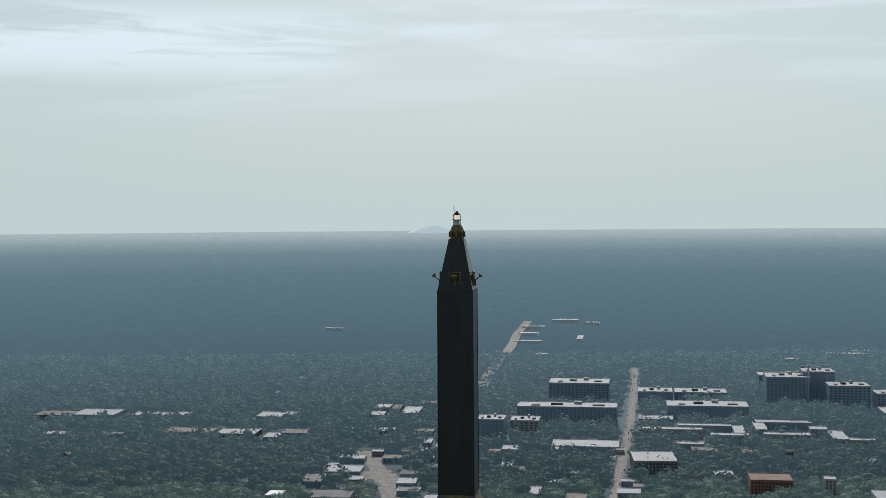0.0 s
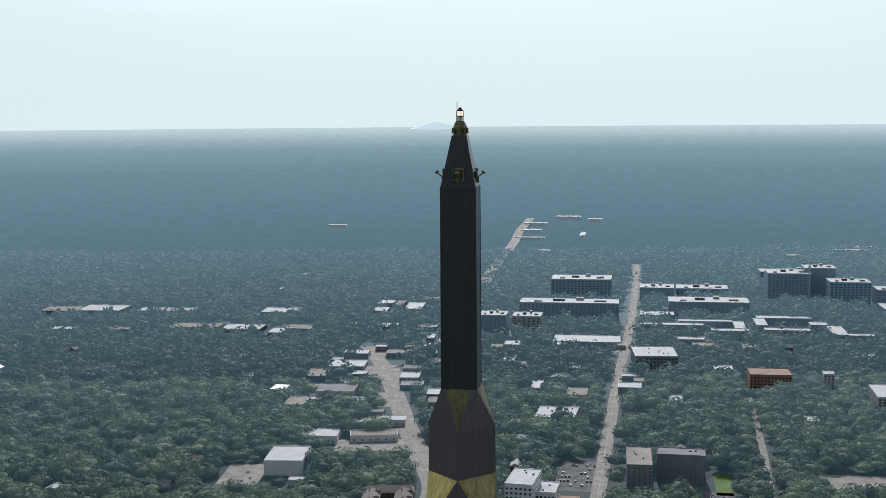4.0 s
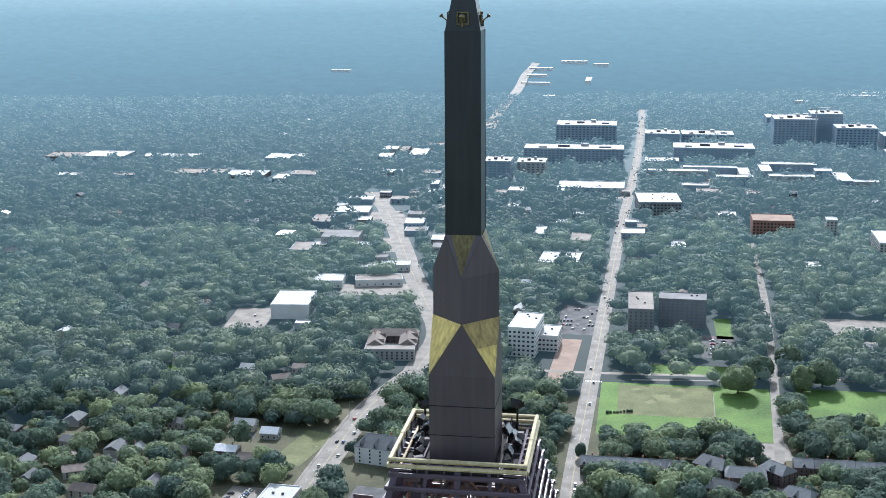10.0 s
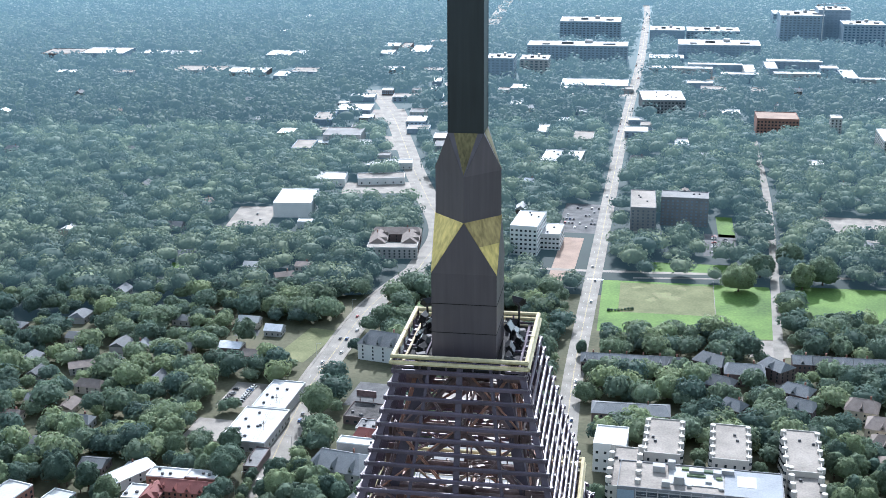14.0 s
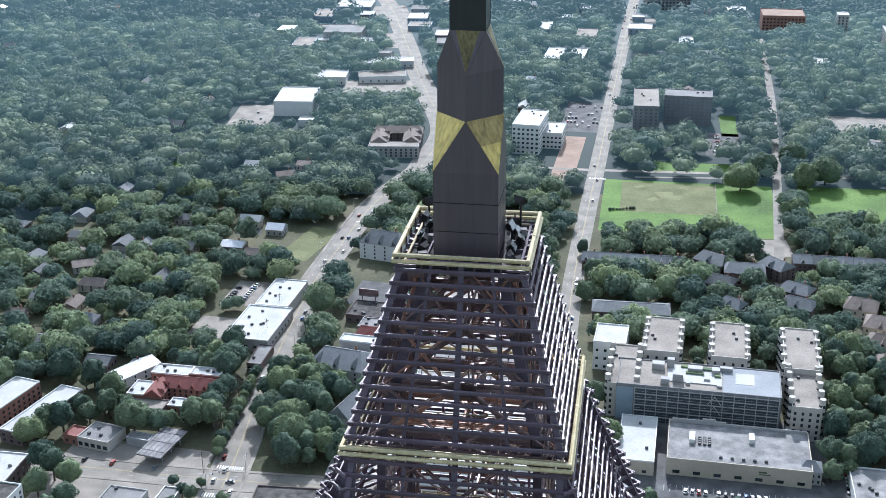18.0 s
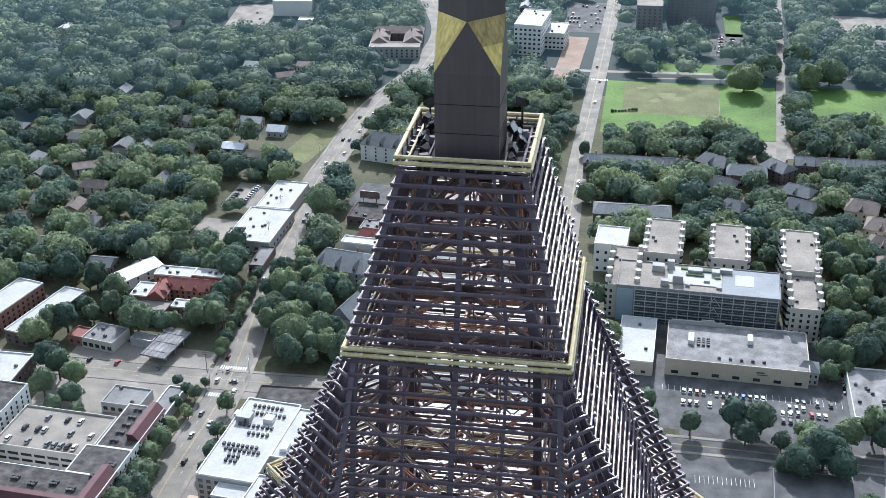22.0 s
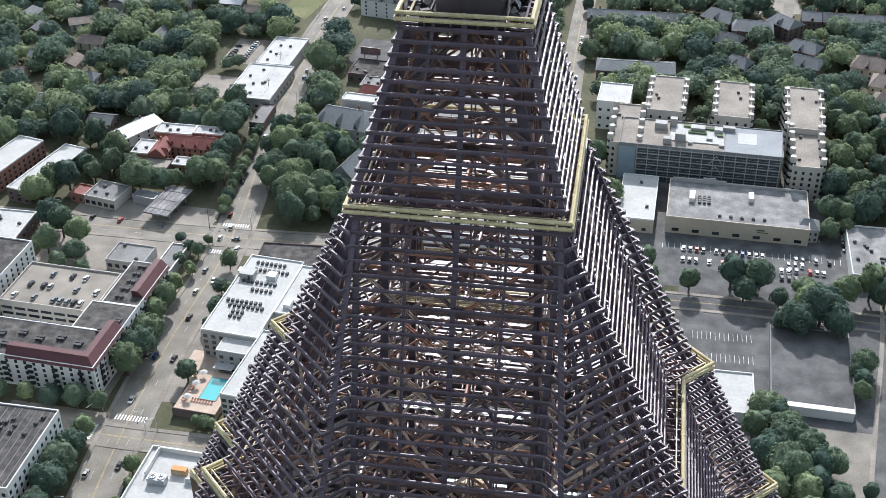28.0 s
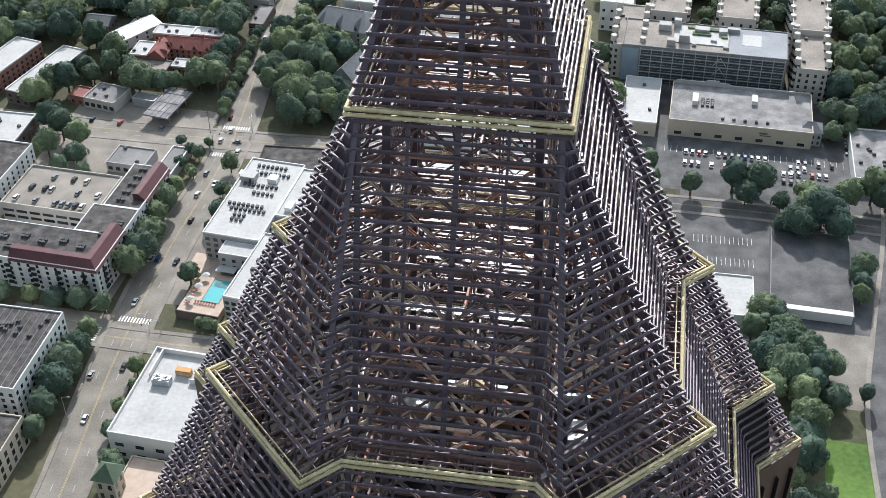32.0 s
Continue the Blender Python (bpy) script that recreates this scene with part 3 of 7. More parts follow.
# walls below the lattice
for ring_lo, ring_hi in ((star(6.5, 23.6, 3.8, 0), star(6.5, 23.6, 3.8, ZC - 0.8)),):
    n = len(ring_lo)
    bm = bmesh.new()
    A = [bm.verts.new(p) for p in ring_lo]
    B = [bm.verts.new(p) for p in ring_hi]
    for j in range(n):
        bm.faces.new((A[j], A[(j + 1) % n], B[(j + 1) % n], B[j]))
    bm.faces.new(B)
    part("granite_wall", bm, GRANITE, tower)
    bm = bmesh.new()
    for j in range(n):
        p, q = ring_hi[j], ring_hi[(j + 1) % n]
        count = max(2, int((q - p).length / 1.6))
        d = (q - p).normalized()
        out = Vector((d.y, -d.x, 0))
        for s in range(count):
            c = p.lerp(q, (s + 0.5) / count) + out * 0.02
            beam(bm, (c.x, c.y, 2), (c.x, c.y, ZC - 3), 0.12, 0.7, out)
    part("window_glazing", bm, GLASS, tower)["kind"] = "stuff"
bm = prism(bmesh.new(), star(6.4, 21.5, 3.2, ZC - 0.8), star(6.4, 20.4, 3.1, ZB - 1.0))
part("inner_roof", bm, DARK_DECK, tower)

# ---- the spire ----


def diamond(r, z):
    return [Vector((0, -r, z)), Vector((r, 0, z)), Vector((0, r, z)), Vector((-r, 0, z))]


def facets(groups, mat, name, label="", thick=0.03):
    for tri in groups:
        bm = bmesh.new()
        nrm = (tri[1] - tri[0]).cross(tri[2] - tri[0]).normalized()
        cen = sum(tri, Vector()) / len(tri)
        if nrm.dot(Vector((cen.x, cen.y, 0))) < 0:
            nrm = -nrm
        prism(bm, [p - nrm * 0.05 for p in tri], [p + nrm * thick for p in tri])
        bmesh.ops.recalc_face_normals(bm, faces=bm.faces)
        part(name, bm, mat, tower, label)


S_lo, S_hi = square(0.975, 296.6), square(0.955, 307.7)
M_hi, M_lo = diamond(1.87, 294.35), diamond(1.89, 291.72)
B_hi, B_lo = square(1.86, 288.72), square(1.87, Z1 - 1.0)
part("spire_shaft", prism(bmesh.new(), S_lo, S_hi), PANEL_TOP, tower, "black metal spire shaft")
part("spire_waist", prism(bmesh.new(), M_lo, M_hi), PANEL, tower)
part("spire_block", prism(bmesh.new(), B_lo, B_hi), PANEL, tower)
for q in range(4):
    r = (q + 1) % 4
    # upper turn of the shaft into the waist
    facets([[S_lo[q], S_lo[r], M_hi[q]]], PANEL, "flare_panel")
    inset = 0.16
    a, b, c = S_lo[q].lerp(S_lo[r], inset), S_lo[r].lerp(S_lo[q], inset), M_hi[q].lerp((S_lo[q] + S_lo[r]) / 2, 0.03)
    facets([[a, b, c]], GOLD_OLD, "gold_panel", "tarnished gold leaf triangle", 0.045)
    facets([[S_lo[r], M_hi[q], M_hi[r]]], PANEL, "flare_panel")
    # lower turn of the waist into the block
    facets([[B_hi[q], B_hi[r], M_lo[q]]], PANEL, "flare_panel")
    l, rr, foot = M_lo[q], M_lo[r], B_hi[r]
    cut_l, cut_r = l.lerp(foot, 0.46), rr.lerp(foot, 0.46)
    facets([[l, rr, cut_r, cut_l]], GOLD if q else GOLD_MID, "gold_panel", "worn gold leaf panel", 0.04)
    facets([[cut_l, cut_r, foot]], GOLD, "gold_panel", "worn gold leaf panel", 0.025)
for z in (286.9, 285.15):
    for q in range(4):
        a, b = B_hi[q] * 1.0, B_hi[(q + 1) % 4] * 1.0
        a.z = b.z = z
        part("panel_seam", beam(bmesh.new(), a * 1.0, b * 1.0, 0.05, 0.04), SEAM, tower)
for q in range(4):
    for f in ((0.33, 0.5, 0.67) if q in (0, 1) else ()):
        a, b = B_hi[q].lerp(B_hi[(q + 1) % 4], f), B_lo[q].lerp(B_lo[(q + 1) % 4], f)
        part("panel_seam", beam(bmesh.new(), a, b, 0.008, 0.012, (1, 1, 0)), PANEL, tower)
    a, b = S_lo[q].copy(), S_hi[q].copy()
    part("corner_trim", beam(bmesh.new(), a, b, 0.05, 0.05, (0, 1, 0)), PANEL_TOP, tower)
part("spire_cone", prism(bmesh.new(), S_hi, square(0.40, 310.45)), PANEL_TOP, tower, "black tapered spire cap")
for q in range(4):
    m4 = Matrix.Rotation(q * math.pi / 2, 4, "Z")
    bm = bmesh.new()
    for sx in (-1, 1):
        beam(bm, (sx * 0.30, -0.90, 308.05), (sx * 0.28, -0.90, 308.65), 0.07, 0.07, (0, 1, 0))
    beam(bm, (-0.33, -0.92, 308.05), (0.33, -0.92, 308.05), 0.07, 0.07)
    beam(bm, (-0.3, -0.86, 308.65), (0.3, -0.86, 308.65), 0.07, 0.07)
    block(bm, -0.13, -0.95, 308.15, 0.13, -0.78, 308.5)
    bm.transform(m4)
    part("gold_hatch", bm, GOLD_OLD, tower)
    bm = bmesh.new()
    beam(bm, (0, -0.85, 308.1), (0, -1.25, 308.42), 0.2, 0.07)
    beam(bm, (0, -1.25, 308.42), (0, -1.32, 308.5), 0.28, 0.2)
    block(bm, -0.05, -1.02, 307.9, 0.05, -0.85, 308.2)
    bm.transform(m4)
    part("flood_lamp", bm, GOLD_OLD, tower)
bm = drum(bmesh.new(), 0.42, 0.32, 310.42, 310.62, 8)
drum(bm, 0.34, 0.40, 310.62, 310.85, 8)
drum(bm, 0.40, 0.30, 310.85, 311.1, 8)
drum(bm, 0.30, 0.22, 311.1, 311.22, 8)
part("spire_collar", bm, GOLD_OLD, tower)
for i in range(8):
    a = i * math.pi / 4
    part("collar_knob", drum(bmesh.new(), 0.07, 0.05, 310.55, 310.85, 6, 0.4 * math.cos(a), 0.4 * math.sin(a)), GOLD_OLD, tower)
LANTERN = material("beacon_lens", (0.75, 0.72, 0.66), 0.15, spec=0.6)
GLOW = bpy.data.materials.new("beacon_lamp")
GLOW.use_nodes = True
GLOW.node_tree.nodes["Principled BSDF"].inputs["Emission Color"].default_value = (1, 0.72, 0.42, 1)
GLOW.node_tree.nodes["Principled BSDF"].inputs["Emission Strength"].default_value = 1.2
part("beacon_lower", drum(bmesh.new(), 0.16, 0.16, 311.22, 311.46, 10), LANTERN, tower, "clear beacon lens")
part("beacon_ring", drum(bmesh.new(), 0.24, 0.24, 311.46, 311.5, 10), BLACK, tower)
part("beacon_lamp", drum(bmesh.new(), 0.13, 0.15, 311.5, 311.75, 10), GLOW, tower, "lit aircraft warning beacon")
bm = drum(bmesh.new(), 0.2, 0.14, 311.75, 311.84, 10)
drum(bm, 0.1, 0.07, 311.84, 311.95, 8)
part("beacon_cap", bm, BLACK, tower)
for i in range(4):
    a = i * math.pi / 2 + 0.4
    x, y = 0.2 * math.cos(a), 0.2 * math.sin(a)
    part("beacon_stay", beam(bmesh.new(), (x, y, 311.22), (x, y, 311.78), 0.025, 0.025, (0, 1, 0)), BLACK, tower)
part("lightning_rod", beam(bmesh.new(), (-0.16, 0.02, 311.0), (-0.16, 0.02, 312.27), 0.03, 0.03, (0, 1, 0)), GOLD_OLD, tower)

# floodlights on the platform


def floodlight(x, y, z, turn, tilt, tall=0.7, label="black floodlight on a post on the tower platform"):
    root = thing("floodlight", label=label, category="floodlight", group="platform floodlights")
    root.matrix_basis = tower.matrix_basis @ pose(x, y, z, 0, 0, turn) @ Matrix.Scale(1.3, 4)
    part("post", beam(bmesh.new(), (0, 0, 0), (0, 0, tall), 0.08, 0.08, (0, 1, 0)), BLACK, root)
    bm = bmesh.new()
    prism(bm, [(-0.32, -0.22, 0), (0.32, -0.22, 0), (0.32, 0.22, 0), (-0.32, 0.22, 0)],
          [(-0.18, -0.14, 0.26), (0.18, -0.14, 0.26), (0.18, 0.14, 0.26), (-0.18, 0.14, 0.26)])
    head = part("housing", bm, BLACK, root, m=pose(0, 0, tall + 0.05, tilt, 0, 0))
    part("lens", box_bm(0.58, 0.38, 0.02, -0.02), LENS, head)
    bm = bmesh.new()
    for sx in (-1, 1):
        beam(bm, (sx * 0.34, 0, tall - 0.1), (sx * 0.34, 0, tall + 0.15), 0.03, 0.05, (0, 1, 0))
    beam(bm, (-0.34, 0, tall - 0.1), (0.34, 0, tall - 0.1), 0.05, 0.03)
    part("bracket", bm, BLACK, root)


PZ = Z1 - 0.73
for x, y, turn, tilt, tall in ((-2.9, 2.6, 40, 130, 1.3), (2.7, 2.8, -30, 130, 1.5), (2.3, 3.0, -10, 140, 0.4), (-2.2, -3.0, 30, 120, 0.2), (2.9, -2.9, -40, 130, 0.3), (-3.0, 1.2, 80, 110, 0.9), (2.4, 0.8, -100, 120, 0.8), (-2.3, 3.1, 10, 150, 0.3), (-2.8, -0.6, 90, 120, 0.35), (-3.0, 0.6, 90, 150, 0.3), (-2.6, -1.7, 70, 110, 0.3),
                               (-2.7, 1.6, 90, 140, 0.5), (2.7, -1.0, -90, 120, 0.35), (3.0, 0.3, -80, 140, 0.4), (2.6, 1.3, -90, 150, 0.5), (2.8, -2.2, -70, 110, 0.25)):
    floodlight(x, y, PZ, turn, tilt, tall)
for x, y, turn in ((-2.4, -2.5, 20), (2.45, -0.2, 75), (-2.5, 0.2, 5), (2.5, 2.0, 40), (-2.45, 2.2, 60), (2.9, 1.9, 10)):
    root = thing("ballast_box", label="small dark electrical box on the tower platform", category="electrical box", group="platform boxes")
    root.matrix_basis = tower.matrix_basis @ pose(x, y, PZ, 0, 0, turn)
    part("case", box_bm(0.5, 0.35, 0.4, 0, 0.03), rnd.choice((BLACK, METAL, GRATE)), root)
    part("lid", box_bm(0.54, 0.39, 0.05, 0.4, 0.01), GRATE, root)

for x0, y0, x1, y1, r in ((-3.2, -3.2, 3.2, -3.2, 0.09), (-3.3, -3.2, -3.3, 3.2, 0.08), (3.3, -3.2, 3.3, 3.2, 0.08), (-2.2, -2.6, -2.2, 3.0, 0.06), (2.25, -2.6, 2.25, 3.0, 0.06), (-3.2, 3.2, 3.2, 3.2, 0.09), (-2.1, -2.5, 2.2, -2.5, 0.05)):
    conduit = part("conduit", tube(bmesh.new(), (x0, y0, PZ + 0.1 + r), (x1, y1, PZ + 0.1 + r), r), rnd.choice((BLACK, TANK, STEEL)), None, m=tower.matrix_basis.copy())
    tagged(conduit, "electrical conduit lying on the tower platform", "conduit", "platform conduits")

# ---- ground, roads and open places ----
HAZE_R = 850.0     # from here on the land is a plain backdrop with haze painted in as emission
bm = bmesh.new()
bmesh.ops.create_circle(bm, cap_ends=True, segments=96, radius=4800)
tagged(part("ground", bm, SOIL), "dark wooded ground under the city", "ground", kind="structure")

taken_rects, taken_roads = [], []


def rect_free(x, y, margin):
    for cx, cy, co, si, w, d, m in taken_rects:
        dx, dy = x - cx, y - cy
        if abs(dx * co + dy * si) < w + m + margin and abs(dy * co - dx * si) < d + m + margin:
            return False
    return True


def take(cx, cy, ang, w, d, m=0.0):
    a = radians(ang)
    taken_rects.append((cx, cy, math.cos(a), math.sin(a), w / 2, d / 2, m))


def smooth_line(points, step=8.0):
    """A finer line through the points, by Catmull-Rom."""
    P = [Vector((*p, 0)) for p in points]
    P = [P[0] * 2 - P[1]] + P + [P[-1] * 2 - P[-2]]
    out = []
    for i in range(1, len(P) - 2):
        n = max(2, int((P[i + 1] - P[i]).length / step))
        for k in range(n):
            t = k / n
            a, b, c, d = P[i - 1], P[i], P[i + 1], P[i + 2]
            out.append(0.5 * (2 * b + (c - a) * t + (2 * a - 5 * b + 4 * c - d) * t * t + (3 * b - a - 3 * c + d) * t ** 3))
    return out + [P[-2]]


def strip(bm, line, off, wide, z, thick=0.0):
    """Adds a ribbon of that width beside a line, or a low slab where thick is given."""
    n = len(line)
    L, R = [], []
    for i, p in enumerate(line):
        d = (line[min(i + 1, n - 1)] - line[max(i - 1, 0)]).normalized()
        s = Vector((d.y, -d.x, 0))
        L.append(p + s * (off - wide / 2))
        R.append(p + s * (off + wide / 2))
    a = [bm.verts.new((p.x, p.y, z)) for p in L]
    b = [bm.verts.new((p.x, p.y, z)) for p in R]
    for i in range(n - 1):
        bm.faces.new((a[i], b[i], b[i + 1], a[i + 1]))
    if thick:
        a2 = [bm.verts.new((p.x, p.y, z - thick)) for p in L]
        b2 = [bm.verts.new((p.x, p.y, z - thick)) for p in R]
        for i in range(n - 1):
            bm.faces.new((a2[i], a[i], a[i + 1], a2[i + 1]))
            bm.faces.new((b[i], b2[i], b2[i + 1], b[i + 1]))
    return bm


def road(label, points, wide, z=0.05, walks=True, centre=True, dashes=True, verge=5.0, mat=None):
    line = smooth_line(points)
    tagged(part("road", strip(bmesh.new(), line, 0, wide, z), mat or ASPHALT), label, "road", kind="structure")
    taken_roads.extend((p.x, p.y, wide / 2 + verge) for p in line)
    if centre:
        bm = bmesh.new()
        strip(bm, line, -0.2, 0.12, z + 0.012)
        strip(bm, line, 0.2, 0.12, z + 0.012)
        tagged(part("road_marking", bm, YELLOW), "double yellow centre line on the road", "road marking", kind="structure")
    if dashes:
        bm = bmesh.new()
        for off in (-wide * 0.25, wide * 0.25):
            for i in range(0, len(line) - 1, 2):
                strip(bm, [line[i], line[i].lerp(line[i + 1], 0.4)], off, 0.14, z + 0.012)
        tagged(part("road_marking", bm, MARK), "white dashed lane lines on the road", "road marking", kind="structure")
    if walks:
        bm = bmesh.new()
        for sgn in (-1, 1):
            strip(bm, line, sgn * (wide / 2 + 1.0), 1.8, z + 0.15, 0.2)
        tagged(part("pavement", bm, CONCRETE), "pale concrete pavement with a kerb beside the road", "pavement", kind="structure")
    return line


west = road("wide grey asphalt avenue between low buildings and trees", [(-136, 225), (-131, 264), (-127.5, 325), (-119.5, 392), (-109, 445), (-104, 490), (-101, 560), (-91, 670), (-79, 738), (-60, 825), (-28, 906)], 15, verge=3.0)
road("distant avenue that bends between shops", [(-28, 906), (-12, 1000), (-26, 1110), (-42, 1220), (-54, 1320), (-78, 1500), (-108, 1650)], 21, 0.06, verge=5, walks=False)
north = road("long straight avenue running to the horizon", [(40, 470), (60, 610), (73, 700), (93, 815), (119, 961), (157, 1178), (204, 1441), (279, 1842), (330, 2140), (378, 2430), (396, 2560)], 12.5, 0.07, verge=4, walks=False)
road("narrow side street beside the lawns", [(196, 680), (210, 741), (235, 850), (258, 951), (294, 1122), (337, 1361)], 6.5, 0.05, centre=False, dashes=False, verge=1.5, walks=False)
cross = road("cross street with a crossing and a fuel station", [(-320, 506), (-202, 488), (-104, 472), (-20, 462)], 13, 0.055, verge=3)
road("short side street between white buildings", [(-230, 358), (-177, 349), (-127, 338), (-40, 324)], 9, 0.06, dashes=False, verge=2)
# darker lot asphalt paints tree shade onto this and the next street
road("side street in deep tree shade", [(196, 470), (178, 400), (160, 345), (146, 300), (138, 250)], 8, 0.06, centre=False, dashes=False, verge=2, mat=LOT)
road("quiet street behind the parking lot", [(60, 428), (120, 418), (180, 405), (260, 388)], 9, 0.052, dashes=False, verge=2, mat=LOT)
road("road crossing the avenue by the lawns", [(60, 905), (112, 897), (230, 885), (330, 872)], 5, 0.045, walks=False, centre=False, dashes=False, verge=1, mat=CONCRETE)


def patch(name, label, x, y, ang, w, d, mat, z=0.03, category="", margin=0.0, block_trees=True):
    """A slab of ground of one kind, raised a little."""
    ob = part(name, box_bm(w, d, 0.4, z - 0.4), mat, m=pose(x, y, 0, 0, 0, ang))
    if block_trees:
        take(x, y, ang, w, d, margin)
    return tagged(ob, label, category or name.replace("_", " "), kind="structure")


patch("lawn", "bright green park lawn with a worn patch", 164, 816, -9, 122, 104, GRASS)
patch("worn_field", "dull worn playing field inside the lawn", 153, 835, -9, 68, 62, WORN_GRASS, 0.035)
for bx, by, br, bd in ((151, 842, 8, 12), (158, 836, 6, 8), (142, 834, 5, 5), (168, 856, 4, 5), (136, 860, 5, 4)):
    ring = [(br * math.cos(a) * (0.75 + 0.25 * math.sin(a * 3 + bx)), bd * math.sin(a) * (0.75 + 0.25 * math.cos(a * 2 + by))) for a in (k * math.pi / 9 for k in range(18))]
    bm = prism(bmesh.new(), [(x, y, -0.3) for x, y in ring], [(x, y, 0.042 + br * 0.0005) for x, y in ring])
    tagged(part("bare_patch", bm, WORN, m=pose(bx, by, 0)), "pale worn earth in the park lawn", "bare patch", kind="structure")
patch("pavement", "pale path along the upper edge of the lawn", 172, 879, -3, 74, 2.6, CONCRETE, 0.045)
patch("parking_lot", "pale paved court at the lawn's corner", 203, 741, -3, 28, 28, CONCRETE, 0.04)
fence = thing("fence", 187, 834, 0, -10, "dark wire fence across the park lawn", "fence")
for k in range(14):
    part("post", box_bm(0.12, 0.12, 1.8), STEEL, fence, m=pose(0, -38 + k * 5.8, 0))
for zz in (0.3, 0.8, 1.3, 1.75):
    part("wire", box_bm(0.05, 76, 0.05, zz), STEEL, fence)
patch("lawn", "bright green park lawn beside a tree row", 284, 816, -9, 78, 76, GRASS)
patch("lawn", "small green lawn beyond a path", 178, 902, -9, 70, 24, GRASS)
patch("lawn", "small lawn beside the apartment blocks", 232, 1010, -9, 14, 60, GRASS)
patch("lawn", "small lawn corner behind the apartments", 172, 1075, -9, 24, 30, GRASS)
patch("lawn", "dry grassy slope beside houses", -98, 752, -20, 22, 56, WORN_GRASS)
patch("lawn", "green lawn at the foot of the tower", 150, 270, -11, 60, 26, GRASS)
patch("parking_lot", "asphalt parking lot in front of a flat shop", 130, 452, -11, 92, 22, LOT, 0.04)
patch("parking_lot", "asphalt parking lot with white bay lines", 106, 393, -8, 26, 32, LOT, 0.04)
patch("parking_lot", "sunny forecourt of the fuel station", -150, 492, -12, 70, 22, CONCRETE, 0.03)
patch("parking_lot", "concrete yard beside a low canopy", -158, 459, -9, 66, 30, CONCRETE, 0.03)
patch("parking_lot", "pale parking lot behind a white roof", -127, 674, -12, 22, 34, CONCRETE)
patch("parking_lot", "pale parking lot beside a white warehouse", -180, 1052, -3, 36, 62, CONCRETE)
patch("parking_lot", "crowded parking lot beside the clinic", 112, 1040, -11, 36, 90, LOT)
patch("building_site", "reddish bare earth of a building site", 88, 925, -11, 18, 118, DIRT)
take(-178, 1010, -3, 50, 34)
take(-70, 1108, 0, 90, 36)
patch("parking_lot", "car park behind the apartment block", 217, 960, -11, 26, 60, LOT)
patch("parking_lot", "pale yard of low workshops", -70, 1145, 0, 76, 40, CONCRETE)
patch("parking_lot", "narrow car park between townhouses", 140, 668, -8, 60, 9, CONCRETE)
patch("parking_lot", "asphalt yard among the trees", 345, 1000, -9, 60, 70, CONCRETE)
patch("plaza", "paved forecourt round the tower", 10, 150, -8.7, 150, 340, CONCRETE)
patch("parking_lot", "dark asphalt round the lots and garage deck", 132, 385, -11, 92, 118, LOT, 0.02, block_trees=False)
patch("parking_lot", "pale asphalt lot beside the garage deck", 138, 322, -11, 34, 40, ASPHALT, 0.03, block_trees=False)
patch("parking_lot", "asphalt lot across the shaded street", 180, 416, -11, 26, 46, LOT, 0.034)
patch("parking_lot", "paved strip in front of the apartments", -152, 350, -11, 44, 9, CONCRETE, 0.03)
patch("parking_lot", "paved verge beside the avenue", -107, 402, -8, 9, 90, CONCRETE, 0.03)
patch("parking_lot", "paved corner by the crossing", -90, 462, -8, 26, 12, CONCRETE, 0.03, block_trees=False)
patch("parking_lot", "asphalt apron round the long shop", 112, 440, -11, 70, 20, LOT, 0.032, block_trees=False)
patch("parking_lot", "grey asphalt on all sides of the long shop", 128, 480, -11, 112, 92, LOT, 0.012, block_trees=False)
patch("parking_lot", "service lane between garage and shop", 118, 510, -11.5, 100, 12, LOT, 0.03)
for i in range(14):
    for row_y in (-9, 5):
        part_m = pose(106, 393, 0, 0, 0, -8) @ pose(-11.5 + i * 1.8, row_y, 0.045)
        tagged(part("road_marking", box_bm(0.12, 5, 0.008), WHITE, m=part_m), "white bay line on the parking lot", "road marking", kind="structure")
for i in range(30):
    part_m = pose(130, 452, 0, 0, 0, -11) @ pose(-40 + i * 2.7, 6.5, 0.045)
    tagged(part("road_marking", box_bm(0.12, 5, 0.008), WHITE, m=part_m), "white bay line on the parking lot", "road marking", kind="structure")


def crossing(x, y, ang, length, n):
    for i in range(n):
        tagged(part("crossing_bar", box_bm(0.55, 3.0, 0.01), WHITE, m=pose(x, y, 0.075, 0, 0, ang) @ pose(-length / 2 + (i + 0.5) * length / n, 0, 0)),
               "white bar of a pedestrian crossing", "road marking", kind="structure")


crossing(-124.5, 348, -10, 13, 11)
crossing(-138, 341, 80, 9, 8)
crossing(-105, 482, -8, 13, 11)
crossing(-109, 460, -10, 13, 11)
crossing(106, 878, -11, 13, 11)

# ---- buildings ----
window_meshes = {}


def window_mesh(w, h, mat):
    key = (round(w, 2), round(h, 2), mat.name)
    if key not in window_meshes:
        window_meshes[key] = mesh_of(box_bm(w, 0.14, h), mat, "window")
    return window_meshes[key]


